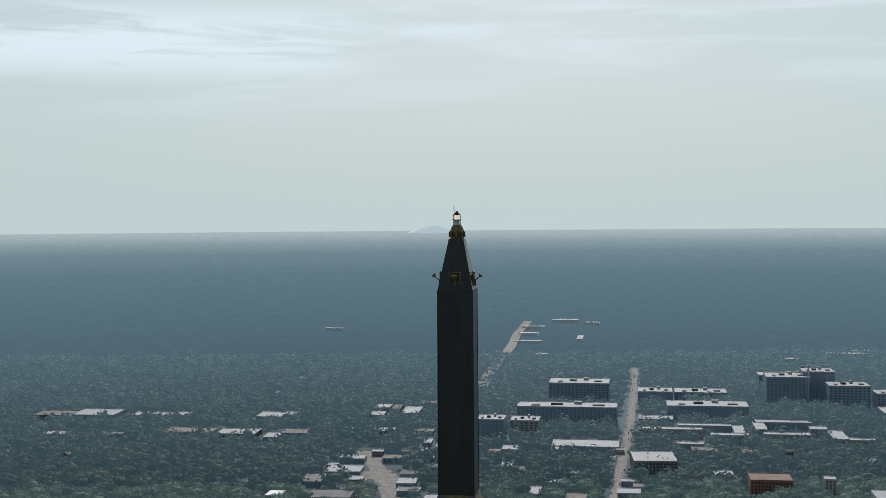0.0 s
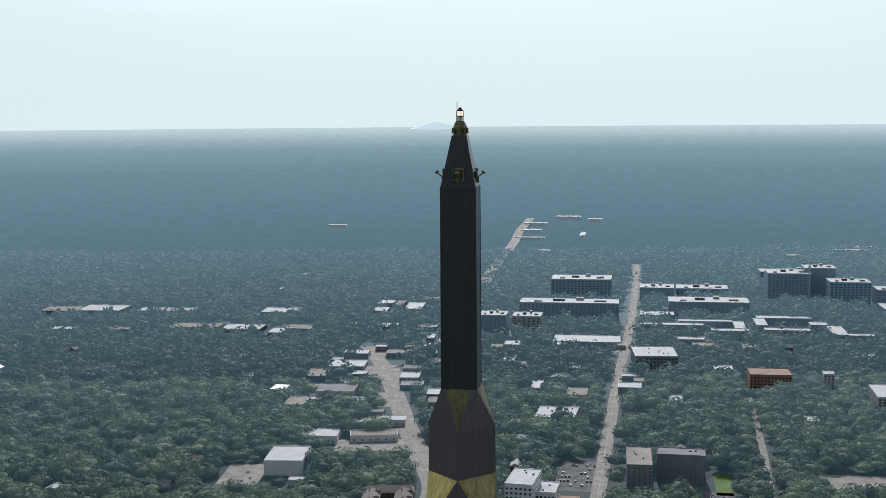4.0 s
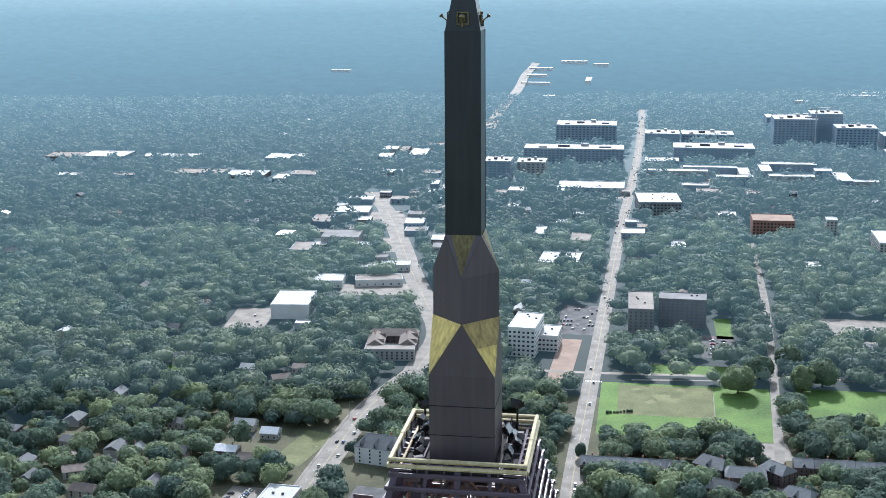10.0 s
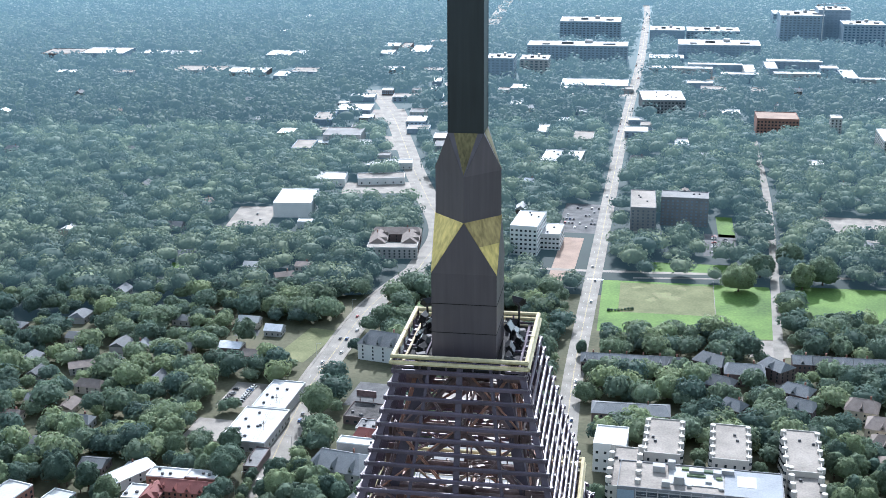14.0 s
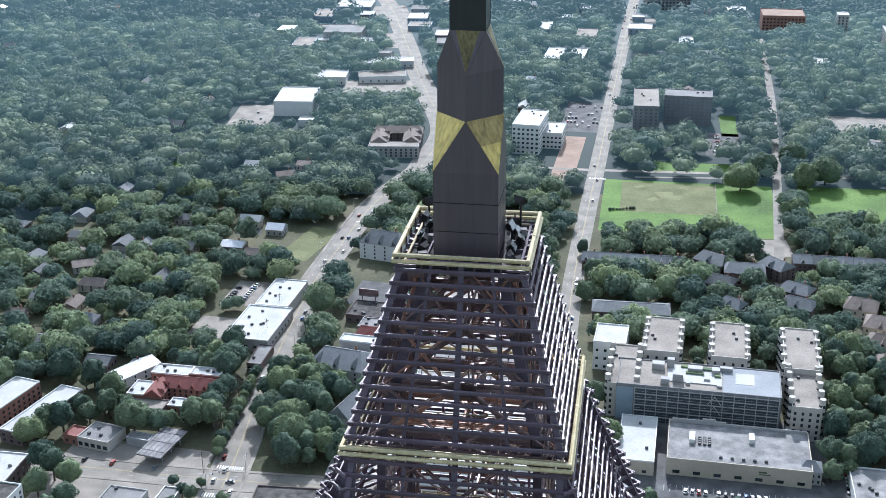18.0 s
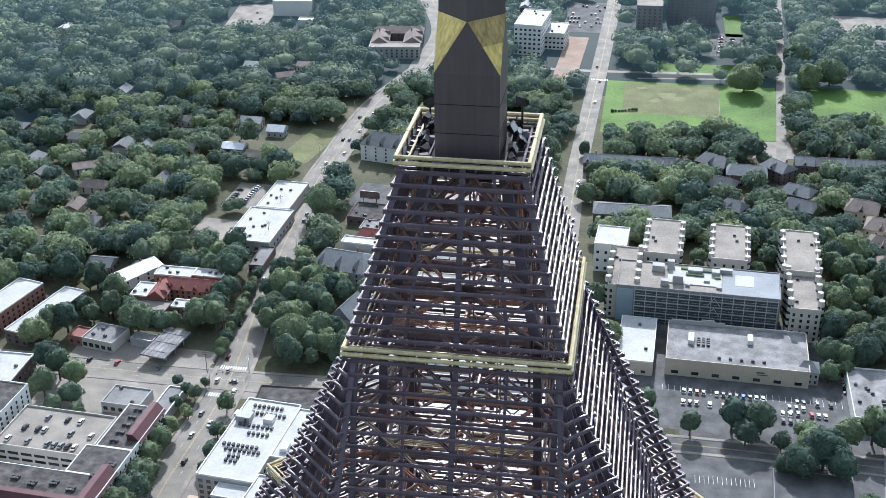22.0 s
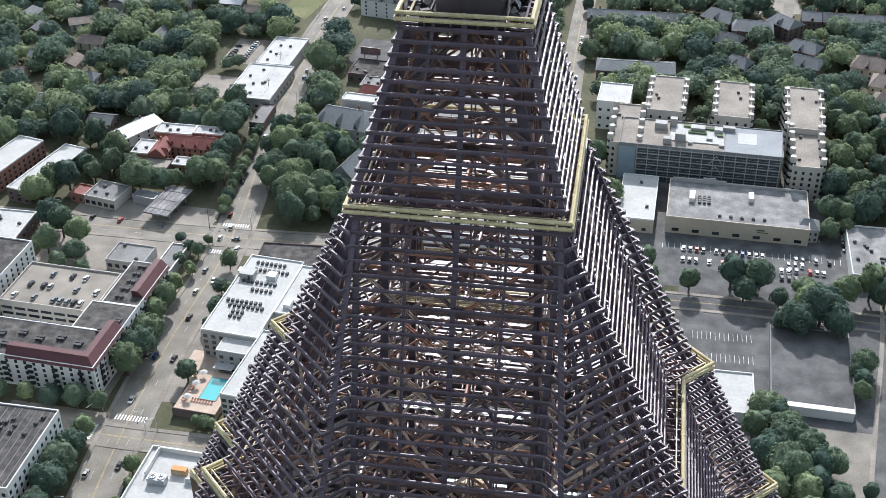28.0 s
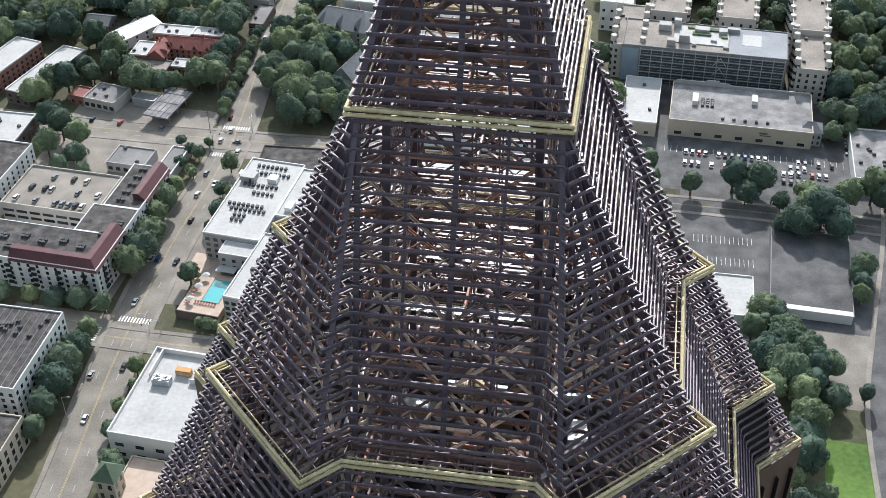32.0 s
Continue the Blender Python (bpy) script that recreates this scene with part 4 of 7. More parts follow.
def windows_on(parent, w, d, h, sides, floors, cols, ww, wh, base=1.2, mat=None):
    """Rows of windows on the sides named: f front, b back, l left, r right; far off they are joined."""
    far = parent.matrix_basis.translation.y > 572
    joined = bmesh.new()
    for s in sides:
        span, turn = (w, {"f": 0, "b": 180}[s]) if s in "fb" else (d, {"r": 90, "l": -90}[s])
        deep = d / 2 if s in "fb" else w / 2
        n = cols if s in "fb" else max(2, round(cols * d / w))
        for fl in range(floors):
            z = base + fl * (h - base) / floors
            for c in range(n):
                m = pose(0, 0, 0, 0, 0, turn) @ pose(-span / 2 + (c + 0.5) * span / n, -deep, z)
                if far:
                    block(joined, -ww / 2, -0.07, 0, ww / 2, 0.07, wh, m)
                else:
                    part("window", window_mesh(ww, wh, mat or GLASS), None, parent, m=m)
    if far:
        part("glazing", joined, mat or GLASS, parent)["kind"] = "stuff"
    else:
        joined.free()


def flat_block(label, x, y, ang, w, d, h, wall, roof, floors=1, cols=6, sides="fr", ww=1.4, wh=1.5, parapet=0.7, name="building", group="", glass=None, base=1.2, units=0, clear=2.0, category="building"):
    """A block with a flat roof inside a parapet."""
    root = thing(name, x, y, 0, ang, label, category, group)
    part("wall", box_bm(w, d, h), wall, root)
    part("roof", box_bm(w - 0.7, d - 0.7, 0.2, h - 0.1), roof, root)
    bm = bmesh.new()
    for x0, y0, x1, y1 in ((-w / 2, -d / 2, w / 2, -d / 2 + 0.35), (-w / 2, d / 2 - 0.35, w / 2, d / 2), (-w / 2, -d / 2 + 0.35, -w / 2 + 0.35, d / 2 - 0.35), (w / 2 - 0.35, -d / 2 + 0.35, w / 2, d / 2 - 0.35)):
        block(bm, x0 - 0.02, y0 - 0.02, h - 0.05, x1 + 0.02, y1 + 0.02, h + parapet)
    part("parapet", bm, wall if roof is not ROOF_W else WALL_W, root)
    if floors and cols:
        windows_on(root, w, d, h - 0.6, sides, floors, cols, ww, wh, base, glass)
    for i in range(units):
        rooftop_unit(pose(x, y, 0, 0, 0, ang) @ pose(rnd.uniform(-0.38, 0.38) * w, rnd.uniform(-0.38, 0.38) * d, h + 0.1), rnd.uniform(0.8, 1.5))
    take(x, y, ang, w, d, clear)
    if y > 560:      # an open forecourt
        take(x, y - d / 2 - 7, ang, w * 0.9, 16)
    return root


unit_first = []
yard_rnd = random.Random(3)


def rooftop_unit(m, size=1.0):
    """A condenser on a roof: case and fan guard."""
    if not unit_first:
        root = thing("rooftop_unit", label="grey metal air conditioning unit on a flat roof", category="air conditioner", group="rooftop units")
        part("case", box_bm(1.5, 1.1, 1.07, 0.0, 0.04), UNIT, root)
        part("fan_guard", drum(bmesh.new(), 0.42, 0.4, 1.07, 1.13, 10), BLACK, root)
        unit_first.append(root)
        root.matrix_basis = m
        return root
    return copy_thing(unit_first[0], m)


def gable_house(label, x, y, ang, w, d, h, wall, roof, rise=3.0, hip=0.0, dormers=0, chimney=True, group="", name="house", cols=4):
    """A house with a pitched roof along its long side, overhanging eaves, and windows."""
    root = thing(name, x, y, 0, ang, label, "house", group)
    part("wall", box_bm(w, d, h), wall, root)
    o = 0.45
    bm = bmesh.new()
    pts = [(-w / 2 - o, -d / 2 - o, h - 0.1), (w / 2 + o, -d / 2 - o, h - 0.1), (w / 2 + o, d / 2 + o, h - 0.1), (-w / 2 - o, d / 2 + o, h - 0.1)]
    V = [bm.verts.new(p) for p in pts] + [bm.verts.new((-w / 2 - o + hip, 0, h + rise)), bm.verts.new((w / 2 + o - hip, 0, h + rise))]
    for f in ((0, 1, 5, 4), (2, 3, 4, 5), (1, 2, 5), (3, 0, 4), (3, 2, 1, 0)):
        bm.faces.new([V[i] for i in f])
    part("roof", bm, roof, root)
    if y < 760:
        part("ridge_cap", beam(bmesh.new(), (-w / 2 - o + hip, 0, h + rise), (w / 2 + o - hip, 0, h + rise), 0.4, 0.15), roof, root)
    for i in range(dormers):
        u = -w / 2 + (i + 0.5) * w / dormers
        bm = bmesh.new()
        zb = h + rise * 0.15
        prism(bm, [(u - 1.2, -d / 2 - 0.2, zb), (u + 1.2, -d / 2 - 0.2, zb), (u, -d / 2 - 0.2, zb + rise * 0.6)],
              [(u - 1.2, 0, zb), (u + 1.2, 0, zb), (u, 0, zb + rise * 0.6)])
        dm = part("dormer", bm, roof, root)
        part("dormer_window", box_bm(1.0, 0.1, 0.9), GLASS, dm, m=pose(u, -d / 2 - 0.24, zb + 0.1))
    if chimney:
        part("chimney", box_bm(0.9, 0.7, rise + 1.3, h), BRICK, root, m=pose(w * 0.22, d * 0.12, 0))
    windows_on(root, w, d, h, "fr", max(1, round(h / 3.1)), cols, 1.0, 1.4, 1.0)
    take(x, y, ang, w, d, 0.5)
    if y > 740 and yard_rnd.random() < 0.5:
        yard_deep = 11 + (y > 800) * 6
        patch("yard", "small yard in front of a house", x, y - d / 2 - yard_deep / 2 - 2, 0, w * 1.1, yard_deep, yard_rnd.choice((GRASS, CONCRETE, WORN, LOT)), 0.025)
    return root


# west side of the avenue
long_block = flat_block("long white apartment block with a dark stained roof", -161.5, 316, -10, 27, 40, 16.5, WALL_W, ROOF_D, 5, 8, "fr", 1.3, 1.6, units=16, clear=1)
for i in range(9):
    part("roof_batten", box_bm(0.22, 37.5, 0.14, 16.6), ROOF_G, long_block, m=pose(-11.2 + i * 2.8, 0, 0))
flat_block("stone-faced block with arched windows", -166, 277, -10, 34, 24, 12, WALL_T, ROOF_D, 3, 9, "fr", 1.6, 2.2, units=2, clear=1)
flat_block("cream apartment block with a dark stained roof", -163.55, 376.51, -12.5, 54, 22, 14.5, WALL_W, ROOF_D, 5, 14, "fr", 1.2, 1.5, parapet=0.3, units=0, clear=1)
flat_block("cream apartment link beside the courtyard", -142.64, 392.31, -12.5, 20, 17.8, 14.5, WALL_W, ROOF_D, 5, 5, "lr", 1.2, 1.5, parapet=0.3, units=0, clear=1)
flat_block("cream apartment wing along the avenue", -135.4, 415.4, -12.5, 16, 30, 14.5, WALL_W, ROOF_D, 5, 4, "fr", 1.2, 1.5, parapet=0.3, clear=1, units=0)
# its wide dark windows stand in for the shaded open deck levels
flat_block("concrete parking deck behind the apartments", -168, 418, -12.5, 42, 28, 10.5, STUCCO, CONCRETE, 3, 7, "f", 4.8, 1.3, 0.9, name="parking_deck", category="parking garage", clear=1)
flat_block("cream apartment wing behind the car deck", -201, 424, -12.5, 16, 50, 14.5, WALL_W, ROOF_D, 5, 4, "fr", 1.2, 1.5, units=6, clear=1)
# dark lot asphalt paints the shade of the courtyard floor
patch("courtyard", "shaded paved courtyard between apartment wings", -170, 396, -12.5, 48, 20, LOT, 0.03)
am = pose(-161.6, 385.3, 14.6, 0, 0, -12.5)
for i, j in ((0, 0), (1, 0), (2, 0), (3, 0), (4, 0), (5, 0), (0, 1), (1, 1), (2, 1), (3, 1), (4, 1), (5, 1), (5, 2), (5, 3)):
    for k in range(4):
        rooftop_unit(am @ pose(-22 + i * 8.2 + (k % 2) * 1.7 + (j % 2) * 3.5, -16.5 + j * 7.6 + (k // 2) * 1.5 + (i % 2) * 2.0, 0, 0, 0, 0), 0.9)
for j in range(5):
    for k in range(2):
        rooftop_unit(pose(-135.4, 415.4, 14.6, 0, 0, -12.5) @ pose(-3 + k * 2, -11 + j * 5.5, 0))
for mm, cw, cut_a, cut_b in ((am @ pose(8.9, -19.8, -14.1), 37.6, 0.0, 1.0), (am @ pose(26.7, -7.3, -14.1, 0, 0, 90), 27, 1.0, 0.0), (pose(-135.4, 415.4, 0, 0, 0, -12.5) @ pose(7.8, 3, 0.5, 0, 0, 90), 24, 0.0, 0.0)):
    rows = ((-1.0, 13.2), (2.6, 17.0), (5.2, 17.0), (5.2, 13.2))      # eave, ridge front, ridge back, foot
    ring = lambda end, cut: [(end * (cw / 2 - cut * (y + 1.0)), y, z) for y, z in rows]
    bm = prism(bmesh.new(), ring(-1, cut_a), ring(1, cut_b))
    bmesh.ops.recalc_face_normals(bm, faces=bm.faces)
    tagged(part("mansard_roof", bm, MANSARD, m=mm), "dark maroon metal mansard along a roof edge", "roof", "red mansards")

balc = mesh_of(box_bm(2.2, 0.9, 1.0, 0, 0.03), BLACK, "balcony")
for root_m, w, d, n_front, n_side in ((am @ pose(0, -9, 0), 54, 22, 5, 2), (am @ pose(17, 10.95, 0), 20, 17.8, 0, 3), (pose(-135.4, 415.4, 14.6, 0, 0, -12.5), 16, 30, 0, 4)):
    root = next(o for o in bpy.data.objects if o.parent is None and o.name.startswith("building") and (o.matrix_basis.translation.xy - root_m.translation.xy).length < 0.5)
    for fl in range(4):
        for i in range(n_front):
            part("balcony", balc, None, root, "black metal balcony", m=pose(-w / 2 + (i + 0.5) * w / n_front, -d / 2 - 0.56, 2.4 + fl * 2.75))
        for i in range(n_side):
            part("balcony", balc, None, root, "black metal balcony", m=pose(w / 2 + 0.56, -d / 2 + (i + 0.5) * d / n_side, 2.4 + fl * 2.75, 0, 0, 90))

# the white building with the pool, and its neighbour
flat_block("white-roofed apartment block beside a pool", -85, 409, -14, 24, 54, 13, STUCCO_G, ROOF_W, 4, 7, "lfr", 1.8, 1.6)
flat_block("white-roofed wing over the pool deck", -77, 364, -16, 14, 40, 13, STUCCO_G, ROOF_W, 4, 5, "lfr", 1.8, 1.6)
flat_block("low dark flat roof behind the white block", -72, 450, -6, 36, 19, 4, BRICK_D, ROOF_D, 1, 6, "f", 1.2, 1.2)
flat_block("white-roofed side wing of the apartment block", -64.2, 411.5, -14, 15, 34, 13, STUCCO_G, ROOF_W, 4, 4, "fr", 1.8, 1.6, units=4)
for row, (bx, by, count) in enumerate(((-6, 22, 7), (-5, 17, 8), (-7, 8, 8), (-1, 3, 5), (-8, -6, 8), (-6, -9, 8), (-3, -13, 3), (-3, -16, 3))):
    for i in range(count):
        rooftop_unit(pose(-85, 409, 13.1, 0, 0, -14) @ pose(bx + i * 2.0 - 1, by, 0, 0, 0, 90), 0.5)
for i in range(12):
    rooftop_unit(pose(-77, 364, 13.1, 0, 0, -16) @ pose(-2.5 + (i % 3) * 2.0, 14 - (i // 3) * 5.5, 0, 0, 0, 90), 0.55)
stair = thing("roof_housing", label="grey stair housing on the white roof", category="roof housing")
stair.matrix_basis = pose(-85, 409, 13.1, 0, 0, -14) @ pose(-7.5, 12, 0)
part("wall", box_bm(6, 4.5, 2.6), STUCCO_G, stair)
part("roof", box_bm(6.4, 4.9, 0.2, 2.6), ROOF_W, stair)
part("door", box_bm(0.9, 0.08, 2.0, 0.02), UNIT, stair, m=pose(1.2, -2.27, 0))
flat_block("low white roof in front of the apartment block", -86.5, 377, -14, 17, 8, 11.2, STUCCO_G, ROOF_W, 3, 4, "f", 1.6, 1.5, parapet=0.3, clear=1)
shade_roof = thing("shade_canopy", -92.5, 372.5, 0, -14, "thin white canopy on posts beside the pool", "canopy")
part("roof", box_bm(8, 4.5, 0.2, 5.2, 0.03), ROOF_W, shade_roof)
for sx, sy in itertools.product((-3.6, 3.6), (-1.9, 1.9)):
    part("post", box_bm(0.15, 0.15, 5.2), METAL, shade_roof, m=pose(sx, sy, 0))
patch("pavement", "paved court between the pool and the white block", -99, 379, -14, 22, 16, DECK, 0.05)
patch("pavement", "paved strip under the street trees", -133, 395, -11, 7, 76, CONCRETE, 0.04, block_trees=False)
for x, y, w, d, h in ((-90, 425, 8, 3.2, 1.6), (-79, 421, 4, 4, 2.2), (-70, 402, 3, 5, 1.8)):
    tagged(part("roof_housing", box_bm(w, d, h, 0, 0.05), WALL_W, m=pose(x, y, 13.1, 0, 0, -14)), "white bulkhead on the white roof", "roof housing", "white bulkheads")
deck = thing("pool_deck", -97.6, 359.5, 0, -14, "raised terracotta pool deck with a turquoise pool", "pool deck")
part("deck_slab", box_bm(17, 24, 3.2), DECK, deck)
part("pool_water", box_bm(6.6, 12.6, 0.1, 3.21), WATER, deck, "turquoise pool water", m=pose(2.2, 2.2, 0))
bm = bmesh.new()
for x0, y0, x1, y1 in ((-1.5, -4.5, 5.9, -4.1), (-1.5, 8.5, 5.9, 8.9), (-1.5, -4.1, -1.1, 8.5), (5.5, -4.1, 5.9, 8.5)):
    block(bm, x0, y0, 3.2, x1, y1, 3.38)
part("pool_rim", bm, CONCRETE, deck)
part("deck_wall", box_bm(17.3, 0.3, 4.0, 0), BRICK_D, deck, m=pose(0, -12.1, 0))
take(-97.6, 359.5, -14, 18, 26, 1)
umbrella = thing("parasol", label="cream parasol beside the pool", category="parasol", group="pool parasols")
part("pole", drum(bmesh.new(), 0.05, 0.05, 0, 2.3, 6), METAL, umbrella)
part("canopy", drum(bmesh.new(), 1.6, 0.08, 2.1, 2.7, 10), ROOF_W, umbrella)
lounger = thing("sun_lounger", label="brown sun lounger on the pool deck", category="lounger", group="pool loungers")
part("seat", box_bm(0.65, 1.3, 0.1, 0.3, 0.02), BRICK, lounger)
part("backrest", box_bm(0.65, 0.7, 0.08), BRICK, lounger, m=pose(0, 0.95, 0.52, 35, 0, 0))
for sx, sy in itertools.product((-0.27, 0.27), (-0.55, 0.5)):
    part("leg", box_bm(0.06, 0.06, 0.3), METAL, lounger, m=pose(sx, sy, 0))
dm = deck.matrix_basis
umbrella.matrix_basis = dm @ pose(-4.6, 8.5, 3.21)
for x, y in ((-4.8, 2.0), (-4.9, -6.0)):
    copy_thing(umbrella, dm @ pose(x, y, 3.21))
lounger.matrix_basis = dm @ pose(-6, 0, 3.21, 0, 0, 90)
for i in range(7):
    copy_thing(lounger, dm @ pose(-5.9, -7.2 + i * 1.3 + (1.3 if i > 4 else 0), 3.21, 0, 0, 90))
for i in range(8):
    copy_thing(lounger, dm @ pose(-3.2 + i * 1.15, -6.2, 3.21, 0, 0, 0))
flat_block("white flat-roofed block with rooftop plant", -99, 297, -12, 29, 42, 11, WALL_W, ROOF_W, 2, 4, "f", 3.0, 1.6, 1.2, units=0)
wm = pose(-99, 297, 11.1, 0, 0, -12)
cool = thing("cooling_tower", label="grey rooftop cooling tower with two round fans", category="cooling tower")
cool.matrix_basis = wm @ pose(-5.8, 5.0, 0)
part("case", box_bm(6.4, 3.4, 2.6, 0, 0.08), METAL, cool)
for sx in (-1.6, 1.6):
    fan = part("fan_ring", drum(bmesh.new(), 1.35, 1.35, 2.6, 3.0, 16, sx, 0), METAL, cool)
    bm = bmesh.new()
    for k in range(6):
        a = k * math.pi / 3
        beam(bm, (sx, 0, 3.03), (sx + 1.2 * math.cos(a), 1.2 * math.sin(a), 3.03), 0.3, 0.05)
    part("fan_blades", bm, BLACK, cool)
gen = thing("plant_enclosure", label="orange metal plant enclosure on a white roof", category="machine")
gen.matrix_basis = wm @ pose(0.0, 10.7, 0)
part("case", box_bm(5.5, 2.4, 2.4, 0, 0.08), ORANGE, gen)
part("louvre_face", box_bm(4.8, 0.1, 1.6, 0.4), TANK, gen, m=pose(0, -1.22, 0))
for x0, y0, x1, y1 in ((-11.5, 7, -11, 20), (-11.5, 19.5, 12, 20), (3.5, 6.8, 12, 7.2)):
    tagged(part("roof_screen", box_bm(x1 - x0, y1 - y0, 2.0), WALL_W, m=wm @ pose((x0 + x1) / 2, (y0 + y1) / 2, 0)), "white screen wall on a roof", "screen wall", "roof screens")
flat_block("low terracotta-roofed pavilion in front of the white block", -96, 262, -12, 30, 18, 6, WALL_T, DECK, 1, 6, "f", 1.6, 2.0)
tur = thing("turret", -112, 259, 0, -12, "square stone turret with a green pyramid roof", "turret")
part("wall", box_bm(6.5, 6.5, 15), WALL_T, tur)
part("roof", prism(bmesh.new(), [(-4.2, -4.2, 15), (4.2, -4.2, 15), (4.2, 4.2, 15), (-4.2, 4.2, 15)], [(-0.1, -0.1, 19.5), (0.1, -0.1, 19.5), (0.1, 0.1, 19.5), (-0.1, 0.1, 19.5)]), TILE_G, tur)
windows_on(tur, 6.5, 6.5, 15, "fr", 3, 2, 1.2, 2.2, 2.0)

# round the fuel station
can = thing("fuel_canopy", -139, 496, 0, -18, "flat white fuel station canopy on steel columns", "canopy")
part("roof", box_bm(13, 25, 0.7, 4.6, 0.05), ROOF_L, can)
for i in range(5):
    part("roof_rib", box_bm(0.25, 24.6, 0.15, 5.3), STEEL, can, m=pose(-5.2 + i * 2.6, 0, 0))
for i in range(3):
    part("roof_beam", box_bm(12.6, 0.3, 0.12, 5.45), STEEL, can, m=pose(0, -8 + i * 8, 0))
for sx, sy in itertools.product((-4.5, 4.5), (-8, 0, 8)):
    part("column", box_bm(0.4, 0.4, 4.6), METAL, can, m=pose(sx, sy, 0))
take(-139, 496, -18, 14, 26, 1)
flat_block("grey-roofed fuel station shop", -170, 505, -20, 17, 15, 5, STUCCO, ROOF_G, 1, 5, "f", 2.2, 2.0, units=3)
flat_block("small shop with a red roof", -183, 507, -20, 8, 9, 4.5, BRICK, TILE_R, 1, 2, "f", 1.4, 1.6)
flat_block("low link roof beside the canopy", -151, 503, -18, 12, 6, 4, METAL, ROOF_G, 0, 0)
flat_block("long low block with a white roof", -204, 524, -22, 13, 46, 7, BRICK_D, ROOF_W, 2, 3, "fr", 1.6, 1.4)
flat_block("brick apartment block with a white roof", -226, 530, -22, 15, 40, 10, BRICK, ROOF_W, 3, 4, "fr", 1.4, 1.4, units=3)
flat_block("brick block with a white roof and dark windows", -210, 468, -9, 22, 30, 8, BRICK_D, ROOF_W, 2, 5, "fr", 1.4, 1.4, units=4)
flat_block("single-storey shop with a dark roof", -147, 452, -13, 18, 14, 4.5, STUCCO_G, ROOF_G, 1, 5, "f", 2.0, 1.8, units=2)
flat_block("flat metal drive-through canopy beside shops", -129, 447, -13, 8, 26, 4.2, METAL, ROOF_G, 0, 0, name="canopy")
flat_block("brick inn wing with a flat white roof", -147, 560, -10, 20, 10, 9, BRICK, ROOF_W, 3, 5, "fr", 1.2, 1.4, clear=1, units=3)
flat_block("brick inn rear wing with a flat white roof", -129, 558, -10, 16, 8, 9, BRICK, ROOF_W, 3, 5, "fr", 1.2, 1.4, clear=1, units=2)
flat_block("brick side wing of the inn with a white roof", -160, 543, -10, 9, 14, 8, BRICK, ROOF_W, 2, 3, "f", 1.2, 1.4, clear=1, units=2)
flat_block("low front wing of the inn with a pale roof", -153, 530, -10, 18, 10, 6, BRICK_D, ROOF_T, 2, 6, "f", 1.2, 1.4, clear=1)
flat_block("low brick wing of the inn with a white roof", -135, 531, -10, 16, 8, 6, BRICK, ROOF_W, 2, 6, "f", 1.2, 1.4, clear=1, units=2)
gable_house("brick inn wing with a red tiled roof and gables", -136, 548, -10, 27, 12, 8, BRICK, TILE_R, 3.6, 1.5, 4, True, cols=9)
gable_house("brick inn wing with a red gabled roof and chimney", -151, 542, 80, 15, 9, 8, BRICK, TILE_R, 3.4, 1, 2, True)
gable_house("long house with a pale grey roof beside the inn", -170, 568, 50, 26, 12, 6, WALL_W, METAL, 3, 1, 0, False)
flat_block("white flat-roofed office by the avenue", -112, 621, -12, 26, 42, 6, STUCCO_G, ROOF_W, 1, 5, "fr", 2.0, 1.6, units=9, clear=4)
flat_block("white flat-roofed rear wing of the office", -104, 661, -12, 20, 37, 6, STUCCO_G, ROOF_W, 1, 4, "f", 2.0, 1.4, units=5, clear=4)
flat_block("low shop with a pale roof by the avenue", -106, 586, -10, 8, 22, 4, BRICK_D, ROOF_G, 1, 3, "f", 1.6, 1.4, units=1, clear=1)
patch("parking_lot", "sunlit car park in front of the white office", -139, 628, -12, 24, 26, CONCRETE, 0.032)
take(-120, 590, -12, 20, 18)
gable_house("large grey house with a steep dark roof", -60, 572, -19, 30, 22, 9, STUCCO_G, SHINGLE, 6, 5, 3)
flat_block("pale flat roof between steep grey gables", -50, 590, -14, 26, 8, 11, STUCCO_G, ROOF_W, 0, 0, clear=1, units=3)
gable_house("steep grey chapel with a white gable trim", -54, 524, 65, 18, 11, 7, STUCCO_G, SHINGLE, 6, 0, 0, False)
gable_house("house with a red pitched roof", -47, 606, -19, 16, 12, 7, BRICK, TILE_R, 4, 2, 1)
gable_house("white three-storey house with a grey dormered roof", -46, 732, -20, 28, 20, 11, WALL_W, SHINGLE, 6, 5, 3)
take(-52, 706, -14, 30, 26)
flat_block("low dark flat roof with clutter by the avenue", -50, 641, -14, 24, 20, 4.5, BRICK_D, ROOF_D, 1, 5, "f", 1.6, 1.4, units=5, clear=1)
flat_block("low grey flat roof beside the red-roofed house", -44, 622, -14, 22, 12, 4.5, STUCCO_G, ROOF_L, 1, 5, "f", 1.6, 1.4, units=4, clear=1)
patch("parking_lot", "shaded car park behind the billboard", -48, 672, -14, 30, 34, LOT, 0.03)
take(-52, 612, -14, 26, 18)
bill = thing("billboard", -52, 655, 0, -14, "billboard seen from behind on a steel frame", "billboard")
part("panel", box_bm(12, 0.5, 4, 7), STEEL_IN, bill)
for sx in (-4, 4):
    part("post", box_bm(0.4, 0.4, 7), STEEL_IN, bill, m=pose(sx, 0, 0))
part("catwalk", box_bm(12, 1.0, 0.15, 6.8), GRATE, bill, m=pose(0, -0.7, 0))

